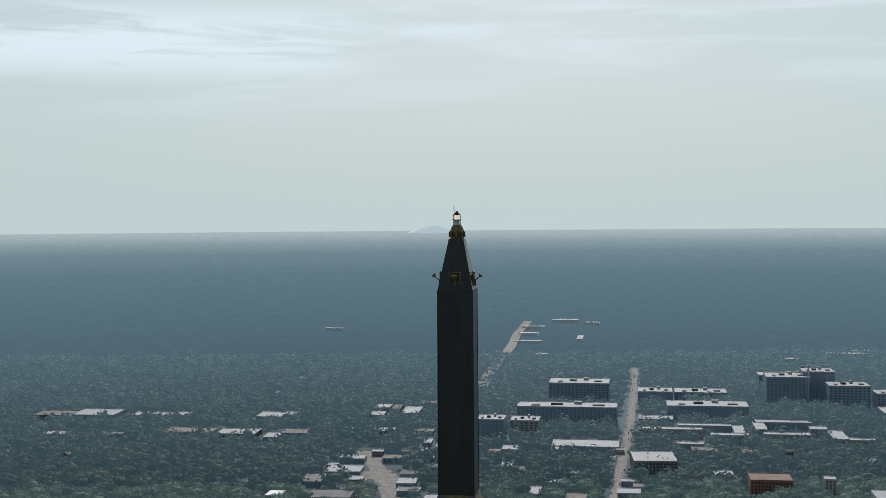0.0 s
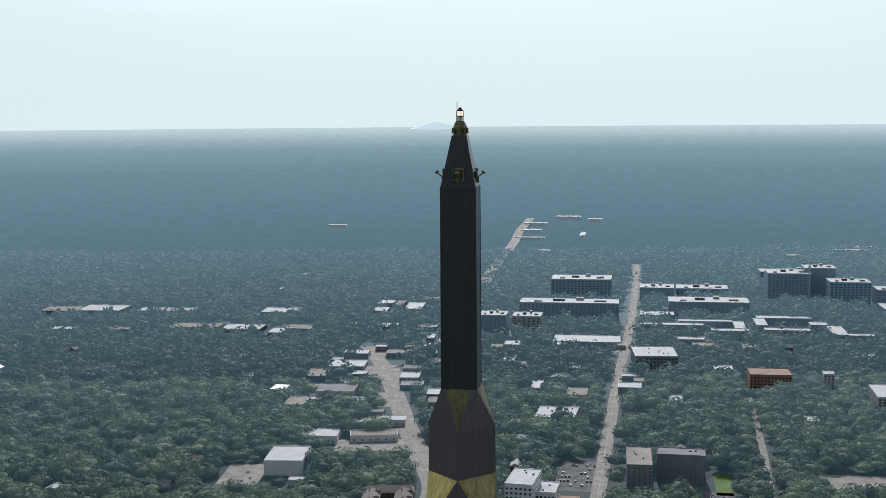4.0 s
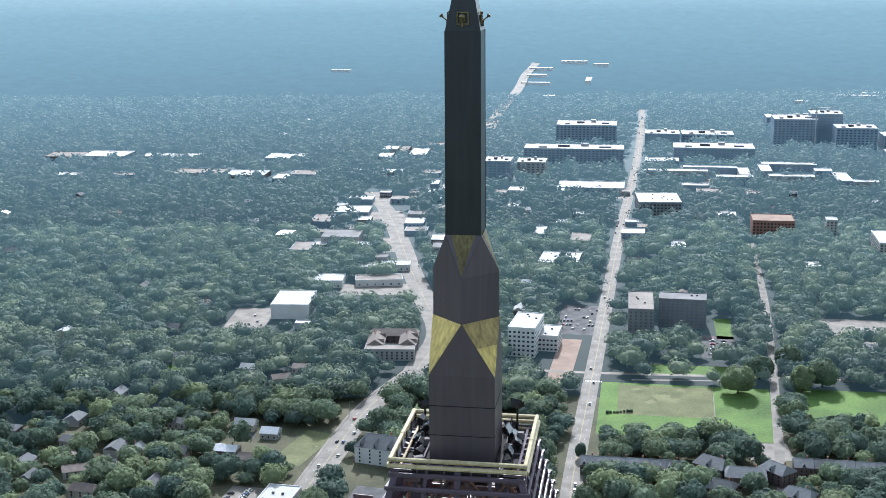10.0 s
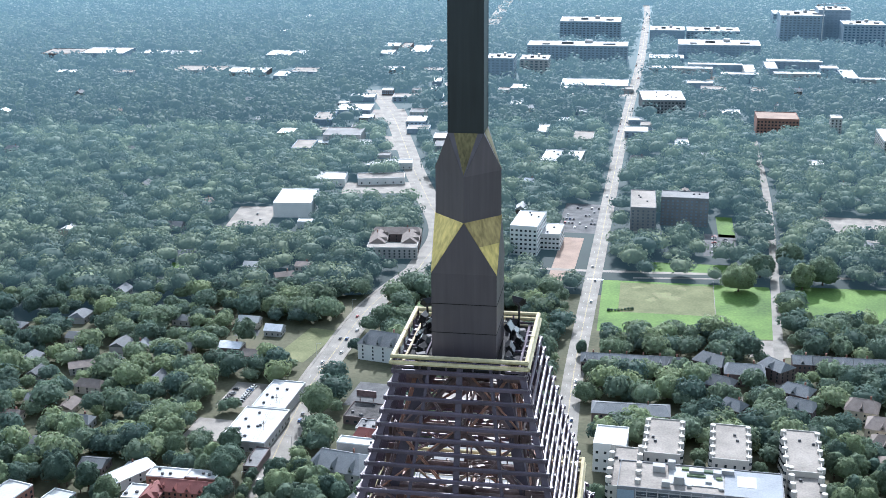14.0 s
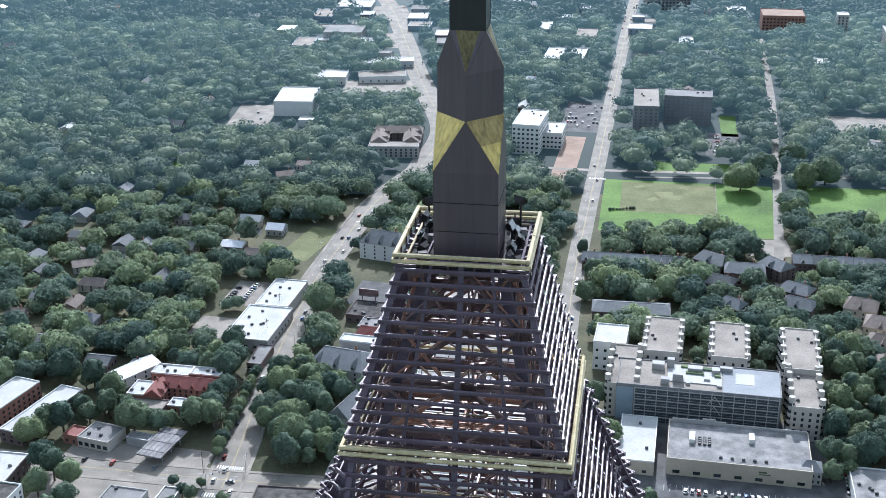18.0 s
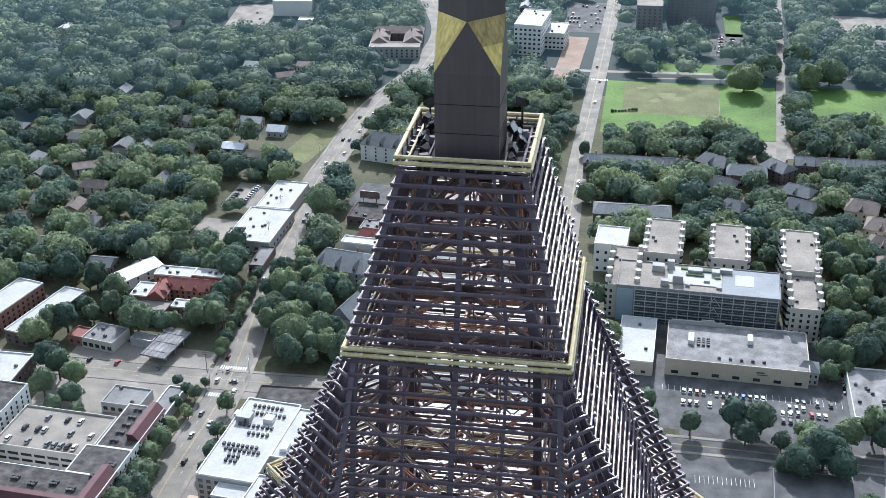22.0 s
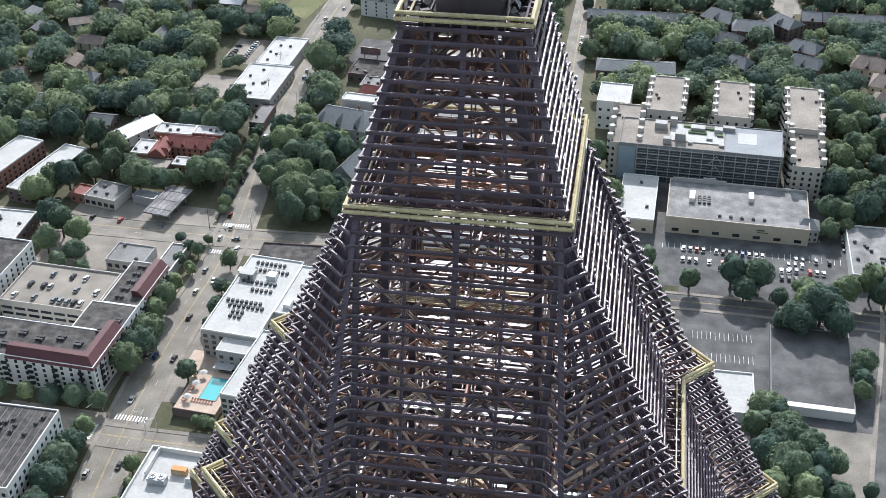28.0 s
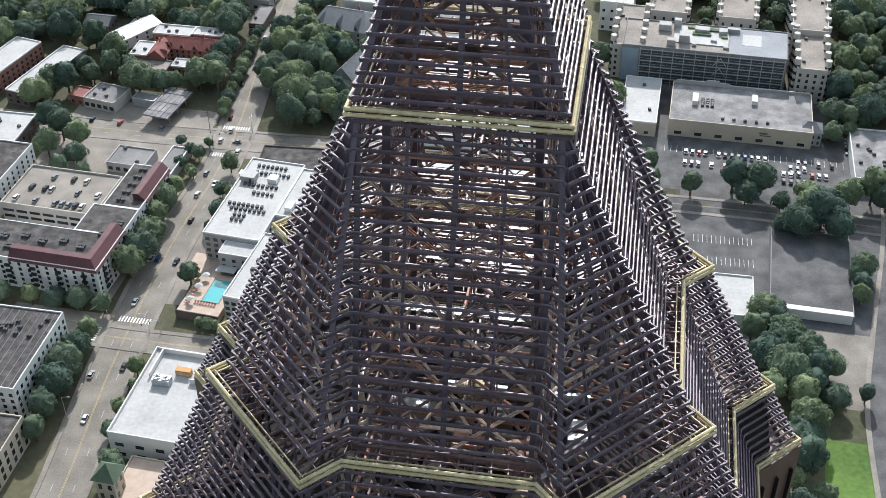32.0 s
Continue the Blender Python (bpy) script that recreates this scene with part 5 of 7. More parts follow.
# east side: the long shop, the parking lots and the apartment garage
flat_block("long flat-roofed brick shop with stepped parapet", 129, 487, -11, 64, 34, 8, WALL_T, ROOF_L, 1, 7, "f", 3.2, 1.6, 0.9, units=0)
gable_house("hipped corner porch of the long shop", 158, 472, -11, 10, 9, 7, STUCCO_G, SHINGLE, 3, 3.5, 0, False, name="porch")
for dx, dy, w, d, h in ((-21, 2, 2.6, 7.5, 2.2), (6, 6, 2.4, 6, 2.2)):
    ob = part("roof_hatch", box_bm(w, d, h, 0, 0.05), WALL_W, m=pose(129, 487, 8.1, 0, 0, -11) @ pose(dx, dy, 0))
    tagged(ob, "white box housing on a gravel roof", "roof housing", "roof housings")
for i in range(3):
    for j in range(4):
        rooftop_unit(pose(129, 487, 8.1, 0, 0, -11) @ pose(-17.5 + i * 2.2, -2 + j * 1.8, 0))
for i in range(5):
    rooftop_unit(pose(129, 487, 8.1, 0, 0, -11) @ pose(-8 + i * 5, -12, 0), 0.8)
for dx, w, h in ((-28, 5, 2.2), (-21, 9, 2.2), (-13.5, 6, 3.2), (-8, 5, 2.2), (8, 26, 1.4), (26, 10, 1.4)):
    step_wall = part("parapet_step", box_bm(w, 0.6, h, 8.0, 0.04), STUCCO_G, m=pose(129, 487, 0, 0, 0, -11) @ pose(dx, 16.7, 0))
    tagged(step_wall, "grey stepped parapet block on the shop roof", "parapet", "stepped parapets")
flat_block("white-roofed shop beside the long shop", 84, 496, -11, 17, 40, 7, WALL_T, ROOF_W, 1, 2, "f", 2.0, 1.4, units=2)
flat_block("low grey-roofed shop by the lot", 181, 452, -10, 18, 40, 5.5, WALL_W, ROOF_L, 1, 3, "f", 2.2, 1.6, units=9)
flat_block("asphalt-topped garage deck with white front wall", 137, 374, -11.5, 31, 50, 3.4, GARAGE, LOT, 0, 0, "f", parapet=0.35)
tagged(part("shop_front", box_bm(27, 2.6, 4.3, 0), WALL_W, m=pose(137, 374, 0, 0, 0, -11.5) @ pose(1.5, -24.2, 0)), "white front wall of the garage deck", "wall", kind="structure")
flat_block("low white roof near the tower", 104, 358, -9, 15, 24, 4.5, WALL_W, ROOF_W, 1, 0, "f")
garage = flat_block("grey concrete parking garage and apartment block with open decks", 118, 531, -11.5, 78, 27, 19.5, GARAGE, ROOF_T, 0, 0, name="parking_garage", category="parking garage")
# dark panels on the solid wall paint the shaded open decks
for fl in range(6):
    part("deck_opening", box_bm(68, 0.5, 2.35, 0.6 + fl * 3.05), DECK_SHADE, garage, m=pose(4, -13.5, 0))
    part("slab_edge", box_bm(68.6, 0.5, 0.34, 2.98 + fl * 3.05), STUCCO_G, garage, m=pose(4, -13.75, 0))
    part("deck_rail", box_bm(68, 0.08, 0.09, 1.5 + fl * 3.05), METAL, garage, m=pose(4, -13.82, 0))
for i in range(14):
    part("pier", box_bm(0.42, 0.7, 19.4, 0), STUCCO_G, garage, m=pose(-30 + i * 5.23, -13.7, 0))
part("end_panel", box_bm(8.0, 0.4, 17.5, 0.8), SLATE_HAZE, garage, m=pose(-34.8, -13.6, 0))
windows_on(garage, 78, 26, 19, "l", 5, 12, 1.2, 1.5)
for s in (-1, 1):
    bm = bmesh.new()
    for k in range(3):
        beam(bm, (8 - s * 3.2, -13.95, 2 + k * 5.5), (8, -13.95, 6.5 + k * 5.5), 0.35, 0.3)
    part("stair_brace", bm, STUCCO_G, garage)
for dx, dy, w, d, h, mat, lab in ((-2, 2, 26, 17, 0.5, ROOF_W, "white membrane panel on the garage roof"), (25, 0, 27, 25, 0.35, SLAB, "blue-grey roof slab of the garage"), (22, 2, 9, 11, 0.45, ROOF_W, "white square on the garage roof")):
    tagged(part("roof_panel", box_bm(w, d, h), mat, m=pose(118, 531, 19.6, 0, 0, -12) @ pose(dx, dy, 0)), lab, "roof panel", "garage roof panels")
for dx, dy, w, d, h in ((-10, -4, 5, 5, 4), (-2, 6, 7, 4, 2.5), (8, 6, 4, 4, 2.5), (-16, -9, 4, 3, 3), (-20, 6, 6, 4, 3.2), (-14, 9, 3.5, 3, 4.5), (13, 9, 6, 2.5, 2.2), (4, -3, 3, 1.2, 1.4), (-5, -8, 2.2, 1.2, 1.2), (10, -8, 2.6, 1.2, 1.0)):
    tagged(part("penthouse", box_bm(w, d, h, 0, 0.1), STUCCO_G, m=pose(118, 531, 19.7, 0, 0, -12) @ pose(dx, dy, 0)), "grey stucco penthouse on the garage roof", "penthouse", "roof penthouses")
for dx, dy, w in ((-2, 3, 9), (3, 8, 8), (-6, 9, 6), (9, 2, 3)):
    tagged(part("roof_planter", box_bm(w, 2.4, 1.0, 0, 0.1), LEAF, m=pose(118, 531, 19.9, 0, 0, -12) @ pose(dx, dy, 0)), "rooftop planter with low shrubs", "planter", "roof planters")
bay = mesh_of(drum(bmesh.new(), 1.5, 1.5, 0, 21.5, 10), STUCCO, "bay")
bay_win = mesh_of(drum(bmesh.new(), 1.54, 1.54, 0, 1.5, 10), GLASS, "bay_window")
for lab, x, y, ang, w, d, h in (("apartment wing with rounded balconies and tan roof", 108, 577, -12, 18, 40, 20), ("apartment wing with rounded balconies and white patch", 141, 570, -12, 18, 40, 20),
                                ("apartment wing with rounded balconies", 175, 560, -12, 17, 46, 20), ("apartment wing with arched openings beside the garage", 168, 524, -11, 14, 40, 17.5), ("apartment wing at the tower side", 84, 548, -11, 14, 42, 18)):
    wing = flat_block(lab, x, y, ang, w, d, h, STUCCO, ROOF_T, 5, 4, "frl", 1.2, 1.6, units=2, name="apartment_block", group="apartment wings", category="apartment block")
    for s in (-1, 1):
        for k in range(5):
            b = part("balcony", bay, None, wing, "rounded white balcony bay", m=pose(s * w / 2, -d / 2 + 3.5 + k * (d - 7) / 4, 0))
            for fl in range(5):
                part("bay_window", bay_win, None, b, m=pose(0, 0, 2.2 + fl * 3.7))
flat_block("white rounded rooftop hall behind the wings", 82, 586, -12, 17, 22, 16, WALL_W, ROOF_W, 3, 4, "f")

# behind the tower: pale roofs and paving that show through the lattice
patch("parking_lot", "sun-bleached paving behind the tower", 10, 400, -8.7, 112, 158, BRIGHT_PAVING, 0.02)
patch("parking_lot", "pale paving beside the hall behind the tower", -38, 540, -8.7, 26, 130, BRIGHT_PAVING, 0.02, block_trees=False)
flat_block("broad hall with a white roof behind the tower", 4, 500, -11, 70, 60, 9, WALL_W, ROOF_W, 1, 9, "f", 2.4, 1.8, units=8, clear=1)
flat_block("grey-roofed hall beside the avenue", 12, 580, -11, 56, 60, 8, STUCCO_G, ROOF_G, 1, 7, "f", 2.4, 1.8, units=6, clear=1)
flat_block("white-roofed shop near the tower", -28, 380, -11, 40, 36, 8, WALL_W, ROOF_W, 1, 5, "f", 2.4, 1.8, units=6, clear=1)
flat_block("white-roofed hall near the tower", 34, 380, -11, 46, 40, 8, WALL_W, ROOF_W, 1, 5, "f", 2.4, 1.8, units=4, clear=1)
flat_block("pale flat-roofed inn beside the avenue", 18, 660, -11, 50, 54, 9, STUCCO, ROOF_T, 3, 7, "f", 1.6, 1.5, units=4, clear=1)
patch("parking_lot", "pale paving beside the avenue", 10, 760, -11, 60, 90, CONCRETE, 0.03)

for k, (bx, bw) in enumerate(((10.5, 3.6), (11.5, 5.0))):
    tagged(part("shop_sign", box_bm(bw, 0.15, 0.7 if k == 0 else 0.4), TILE_G, m=pose(129, 487, 0, 0, 0, -11) @ pose(bx, -17.1, 5.6 - k * 1.0)), "dark green sign bar on the shop front", "sign", "shop sign bars")

# townhouses by the lawns
for i in range(6):
    gable_house("dark-roofed brick townhouse with dormers", 84 + i * 10.2, 712 - i * 1.6, -9, 10, 13, 7, BRICK_D, SHINGLE, 3.5, 0, 2, True, "townhouse row")
for i in range(6):
    gable_house("dark shingled brick townhouse in a row", 215 + i * 12, 706 - i * 2.0, -9, 11, 13, 7, BRICK_D, SHINGLE, 3.5, 0, 1, True, "townhouse row")
gable_house("long building with a dark grey-green roof", 100, 640, -8, 44, 16, 6, BRICK_D, SHINGLE, 3, 3, 0)
for x, y, a, w, d in ((160, 706, -40, 20, 16), (158, 672, -30, 16, 14), (176, 690, -11, 24, 16), (197, 696, -55, 18, 14), (200, 660, -35, 18, 14), (158, 640, -40, 14, 12), (196, 640, -30, 18, 14)):
    gable_house("dark-roofed townhouse with hipped gables", x, y, a, w, d, 8, BRICK_D, SHINGLE, 4, 3, 1, True, "hipped townhouses")
for x, y, a, w, d in ((232, 640, -24, 18, 16), (236, 616, -24, 18, 16), (230, 594, -24, 16, 16), (252, 606, 60, 18, 14), (228, 570, -14, 18, 14)):
    gable_house("brown-roofed house among trees", x, y, a, w, d, 7, WALL_T, SHINGLE_B, 4.5, 4, 1, True, "brown-roofed houses")

# beyond the avenue bend: warehouses, clinic, apartment slabs, shops
flat_block("white warehouse with a flat roof", -143, 1070, -3, 34, 48, 13, WALL_W, ROOF_W, 1, 0)
flat_block("low white workshop behind the warehouse", -122, 1165, -2, 32, 28, 7, WALL_W, ROOF_W, 1, 4, "f")
flat_block("low pale workshop roofs", -72, 1168, 4, 46, 22, 6, WALL_W, ROOF_T, 1, 6, "f")
flat_block("blue-white canopy shop by the bend", -58, 1225, 0, 30, 18, 6, WALL_W, ROOF_W, 1, 5, "f")
flat_block("small white hall beside the warehouse", -128, 1020, -3, 16, 10, 5, WALL_W, ROOF_W, 1, 0)
flat_block("three-storey apartment block with a pale roof edge", -50, 936, -2, 40, 14, 9, STUCCO_G, ROOF_T, 3, 10, "fr", 1.4, 1.5, clear=1)
for gx, gy, ga, gw, gd in ((-62, 956, 88, 30, 14), (-36, 956, 88, 30, 14), (-48, 974, -2, 40, 14)):
    gable_house("apartment wing with a red-brown hipped roof", gx, gy, ga, gw, gd, 9, BRICK_D, SHINGLE_B, 4, 3, 2, True, "hipped apartments", cols=7)
flat_block("white clinic tower with long window bands", 60, 958, -14, 22, 44, 24, WALL_W, ROOF_W, 6, 6, "fr", 1.8, 1.6, units=3)
flat_block("lower white wing of the clinic", 80, 965, -12, 16, 30, 13, WALL_W, ROOF_W, 3, 5, "fr", 1.8, 1.4, units=2)
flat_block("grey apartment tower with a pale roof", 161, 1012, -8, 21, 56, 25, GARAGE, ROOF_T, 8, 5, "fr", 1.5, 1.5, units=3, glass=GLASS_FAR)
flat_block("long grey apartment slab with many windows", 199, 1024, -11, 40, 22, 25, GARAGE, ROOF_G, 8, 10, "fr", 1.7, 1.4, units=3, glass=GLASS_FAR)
flat_block("flat white roof with rooftop units", 102, 1252, -12, 18, 48, 5, WALL_W, ROOF_W, 1, 3, "f", units=2)
flat_block("flat white roof beside another", 126, 1250, -12, 16, 44, 5, WALL_W, ROOF_W, 1, 3, "f", units=2)
flat_block("office block with a white roof and dark windows", 258, 1512, -4, 52, 62, 17, GARAGE, ROOF_W, 4, 12, "fr", 2.4, 1.8, units=6)
flat_block("brick building under construction with orange scaffolding", 365, 1372, -9, 46, 38, 20, BRICK, DIRT, 5, 12, "f", 2.0, 1.8, name="building_shell")
flat_block("white apartment tower at the park's edge", 462, 1260, -10, 34, 60, 22, STUCCO_G, ROOF_W, 7, 8, "fl", 2.0, 1.6)
flat_block("narrow pale tower among trees", 424, 1346, -10, 12, 16, 24, STUCCO_G, ROOF_W, 7, 3, "fl", 1.6, 1.6)
# far shops and halls; dark, bluish wall materials paint their shade and haze
DULL = (SLATE_HAZE, STUCCO_G, BRICK_D, SLATE_HAZE)
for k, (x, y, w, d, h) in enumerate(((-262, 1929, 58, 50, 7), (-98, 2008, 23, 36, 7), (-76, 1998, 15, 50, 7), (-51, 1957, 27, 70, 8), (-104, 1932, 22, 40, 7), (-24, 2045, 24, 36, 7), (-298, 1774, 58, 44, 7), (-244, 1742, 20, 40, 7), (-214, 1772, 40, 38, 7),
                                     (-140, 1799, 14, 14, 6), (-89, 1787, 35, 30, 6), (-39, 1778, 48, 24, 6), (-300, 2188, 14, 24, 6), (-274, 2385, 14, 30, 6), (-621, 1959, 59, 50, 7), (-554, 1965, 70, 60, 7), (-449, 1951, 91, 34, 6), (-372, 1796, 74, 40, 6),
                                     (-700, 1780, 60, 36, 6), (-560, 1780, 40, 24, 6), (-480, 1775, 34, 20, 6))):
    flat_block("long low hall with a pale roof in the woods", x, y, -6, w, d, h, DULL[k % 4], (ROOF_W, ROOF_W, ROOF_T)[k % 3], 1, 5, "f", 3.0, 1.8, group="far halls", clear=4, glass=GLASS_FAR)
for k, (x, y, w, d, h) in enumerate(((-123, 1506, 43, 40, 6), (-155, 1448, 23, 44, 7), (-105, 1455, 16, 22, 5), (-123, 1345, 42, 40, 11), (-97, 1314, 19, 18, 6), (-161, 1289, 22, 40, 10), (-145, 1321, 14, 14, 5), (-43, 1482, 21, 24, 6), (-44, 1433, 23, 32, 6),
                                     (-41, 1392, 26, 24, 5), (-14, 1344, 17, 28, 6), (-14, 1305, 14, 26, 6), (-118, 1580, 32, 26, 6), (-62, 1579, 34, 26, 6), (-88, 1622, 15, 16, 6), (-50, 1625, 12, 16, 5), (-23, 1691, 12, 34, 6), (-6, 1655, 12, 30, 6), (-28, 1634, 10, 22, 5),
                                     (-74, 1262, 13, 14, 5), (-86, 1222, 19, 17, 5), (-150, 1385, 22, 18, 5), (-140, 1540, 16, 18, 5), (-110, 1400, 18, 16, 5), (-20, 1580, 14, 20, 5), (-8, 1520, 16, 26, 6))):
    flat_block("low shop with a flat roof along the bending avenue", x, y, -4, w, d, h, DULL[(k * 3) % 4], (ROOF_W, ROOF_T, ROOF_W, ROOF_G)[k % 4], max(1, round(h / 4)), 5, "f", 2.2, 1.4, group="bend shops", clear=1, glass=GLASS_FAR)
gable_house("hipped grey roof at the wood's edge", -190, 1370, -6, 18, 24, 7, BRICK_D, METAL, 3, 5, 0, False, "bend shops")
# mid-rise blocks on both sides of the long avenue; blue-grey walls paint haze
for x, y, w, d, h, fl, wall, glass, lab in ((232, 2096, 101, 60, 34, 8, SLATE_HAZE, None, "broad grey office block with rooftop plant"), (188, 1867, 150, 46, 28, 7, SLATE_HAZE, None, "long dark apartment slab with a pale roof"), (67, 1729, 38, 40, 32, 8, SLATE_HAZE, None, "dark brick apartment slab with many windows"),
                                            (117, 1766, 41, 40, 24, 6, STUCCO_G, None, "brown brick apartment slab far off"), (356, 2067, 57, 50, 22, 5, SLATE_HAZE, None, "far office block with a white roof"), (435, 2081, 86, 50, 18, 4, SLATE_HAZE, None, "low grey block with a white roof"),
                                            (409, 1907, 123, 56, 22, 5, SLATE_HAZE, None, "long apartment block with a white roof"), (573, 2052, 70, 60, 47, 11, SLATE_HAZE, None, "blue-grey tower block under construction"), (627, 2060, 51, 50, 54, 12, SLATE_HAZE, None, "blue-grey tower block with a stepped top"),
                                            (654, 1986, 64, 50, 40, 9, SLATE_HAZE, BLUEGLASS, "blue glass office building stepping down"), (725, 1975, 60, 50, 28, 6, SLATE_HAZE, BLUEGLASS, "lower blue glass office wing"), (700, 1875, 60, 60, 14, 3, SLATE_HAZE, None, "pale apartment block at the view's edge"), (640, 2260, 120, 50, 22, 5, SLATE_HAZE, None, "far grey office block")):
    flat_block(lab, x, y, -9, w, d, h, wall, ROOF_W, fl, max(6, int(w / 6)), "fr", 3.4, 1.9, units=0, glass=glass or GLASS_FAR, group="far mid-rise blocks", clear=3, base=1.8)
    for k in range(4):
        ob = part("roof_plant", box_bm(w * (0.08 + 0.04 * (k % 2)), d * 0.18, 2.0 + k % 3, 0), (STUCCO_G, UNIT, STUCCO_G, GARAGE)[k], m=pose(x, y, h + 0.1, 0, 0, -9) @ pose((k - 1.5) * w * 0.21, ((k * 7) % 5 - 2) * d * 0.11, 0))
        tagged(ob, "grey rooftop plant box", "roof housing", "far roof plant")
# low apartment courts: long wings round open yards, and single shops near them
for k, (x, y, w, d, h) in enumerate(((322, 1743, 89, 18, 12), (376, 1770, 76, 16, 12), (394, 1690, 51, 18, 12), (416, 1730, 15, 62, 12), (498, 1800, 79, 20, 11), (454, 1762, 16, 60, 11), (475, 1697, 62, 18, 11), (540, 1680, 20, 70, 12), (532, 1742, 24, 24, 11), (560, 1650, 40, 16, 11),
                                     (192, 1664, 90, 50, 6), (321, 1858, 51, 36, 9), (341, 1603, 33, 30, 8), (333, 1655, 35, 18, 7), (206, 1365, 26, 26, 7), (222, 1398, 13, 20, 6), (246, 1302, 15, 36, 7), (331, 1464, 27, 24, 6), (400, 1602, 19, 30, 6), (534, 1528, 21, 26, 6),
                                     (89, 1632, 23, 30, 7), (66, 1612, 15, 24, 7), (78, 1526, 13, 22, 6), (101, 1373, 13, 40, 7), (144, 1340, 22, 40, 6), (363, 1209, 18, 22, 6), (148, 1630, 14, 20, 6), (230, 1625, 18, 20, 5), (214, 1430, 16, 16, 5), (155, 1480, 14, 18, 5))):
    flat_block("low block with a pale flat roof in the far district", x, y, -9, w, d, h, (STUCCO_G, SLATE_HAZE, SLATE_HAZE)[k % 3], ROOF_W if k < 10 or k % 3 else ROOF_T, max(1, round(h / 4)), max(4, int(w / 7)), "f", 2.4, 1.5, group="far district blocks", clear=1.5, glass=GLASS_FAR)
# paved ground between the far shops, with a few trees left on it
for x, y, ang, w, d in ((-64, 1335, 4, 30, 70), (-80, 1480, 8, 46, 80), (-86, 1600, 8, 60, 40), (360, 1722, -9, 70, 26), (500, 1748, -9, 60, 50), (192, 1610, -9, 84, 24), (30, 1905, -9, 70, 40)):
    patch("parking_lot", "pale paving between far shops", x, y, ang, w, d, CONCRETE, 0.035)
crane = thing("tower_crane", 590, 1985, 0, 20, "slim tower crane over a blue-grey tower block", "crane")
part("mast", beam(bmesh.new(), (0, 0, 0), (0, 0, 72), 1.6, 1.6, (0, 1, 0)), METAL, crane)
part("jib", beam(bmesh.new(), (-12, 0, 70), (42, 0, 70), 1.2, 1.2), METAL, crane)
part("counterweight", box_bm(3, 2, 3, 67), CONCRETE, crane, m=pose(-11, 0, 0))

# houses whose roofs show between the trees
HOUSE_WALLS, HOUSE_ROOFS = (STUCCO, BRICK_D, WALL_T, STUCCO_G), (SHINGLE, SHINGLE, SHINGLE_B, ROOF_W, METAL, SHINGLE)
spots_a = [(-261, 798, 0), (-188, 791, 0), (-141, 785, 0), (-122, 771, 0), (-146, 742, 0), (-130, 725, 1), (-251, 760, 1), (-219, 745, 1), (-205, 738, 1), (-178, 737, 1), (-157, 903, 0), (-70, 826, 0), (-80, 785, 0), (-247, 661, 1), (-226, 653, 1), (-214, 632, 1), (-221, 680, 1), (-271, 722, 1), (-182, 688, 1), (-191, 581, 1), (-169, 574, 0)]
spots_b = [(-260, 699, 1), (-235, 710, 1), (-255, 640, 1), (-226, 605, 1), (-290, 690, 0), (-300, 780, 1), (-245, 850, 0), (-300, 900, 1), (-215, 930, 1), (-130, 880, 1), (-118, 905, 1), (-330, 1000, 0), (-240, 1010, 1), (-230, 1090, 1), (-300, 1150, 0), (-350, 1300, 0), (-12, 700, 1), (60, 1060, 0), (72, 1150, 0), (75, 1210, 1), (180, 1110, 1), (215, 1110, 1)]
spots_c = [(150, 1215, 1), (190, 1240, 1), (262, 1250, 0), (225, 1330, 1), (165, 1180, 0), (300, 1180, 1), (370, 1130, 0), (340, 1080, 1), (390, 1040, 0), (330, 940, 1), (270, 1060, 1), (300, 1460, 0), (290, 1400, 1), (400, 1500, 1), (450, 1600, 0), (130, 1430, 0), (90, 1500, 0), (-350, 1400, 0), (-260, 1560, 0), (-420, 1500, 1), (-230, 1450, 0), (-500, 1620, 0), (-560, 1500, 0), (-480, 1300, 1)]
for i, (x, y, dark) in enumerate(spots_a + spots_b + spots_c):
    if min(math.hypot(x - rx, y - ry) - rw for rx, ry, rw in taken_roads) < 9:
        continue
    w, d = rnd.uniform(11, 17), rnd.uniform(9, 12)
    roof = rnd.choice((SHINGLE, SHINGLE_B)) if dark else rnd.choice((METAL, ROOF_W, METAL, ROOF_W, SHINGLE))
    lab = {"dark_shingle": "house with a dark shingle roof among trees", "brown_shingle": "house with a brown shingle roof among trees", "galvanised_metal": "house with a pale metal roof among trees", "white_membrane_roof": "house with a white roof among trees"}[roof.name]
    gable_house(lab, x, y, -11 + rnd.choice((0, 90, 0, 90, 30)), w, d, rnd.uniform(4, 5.5), rnd.choice(HOUSE_WALLS), roof, rnd.uniform(2.2, 3.5), rnd.choice((0, 0, 2.5)), 0, rnd.random() < 0.5, "houses among trees", cols=3)
    if not dark:
        take(x, y - d / 2 - 9, 0, w, 16)
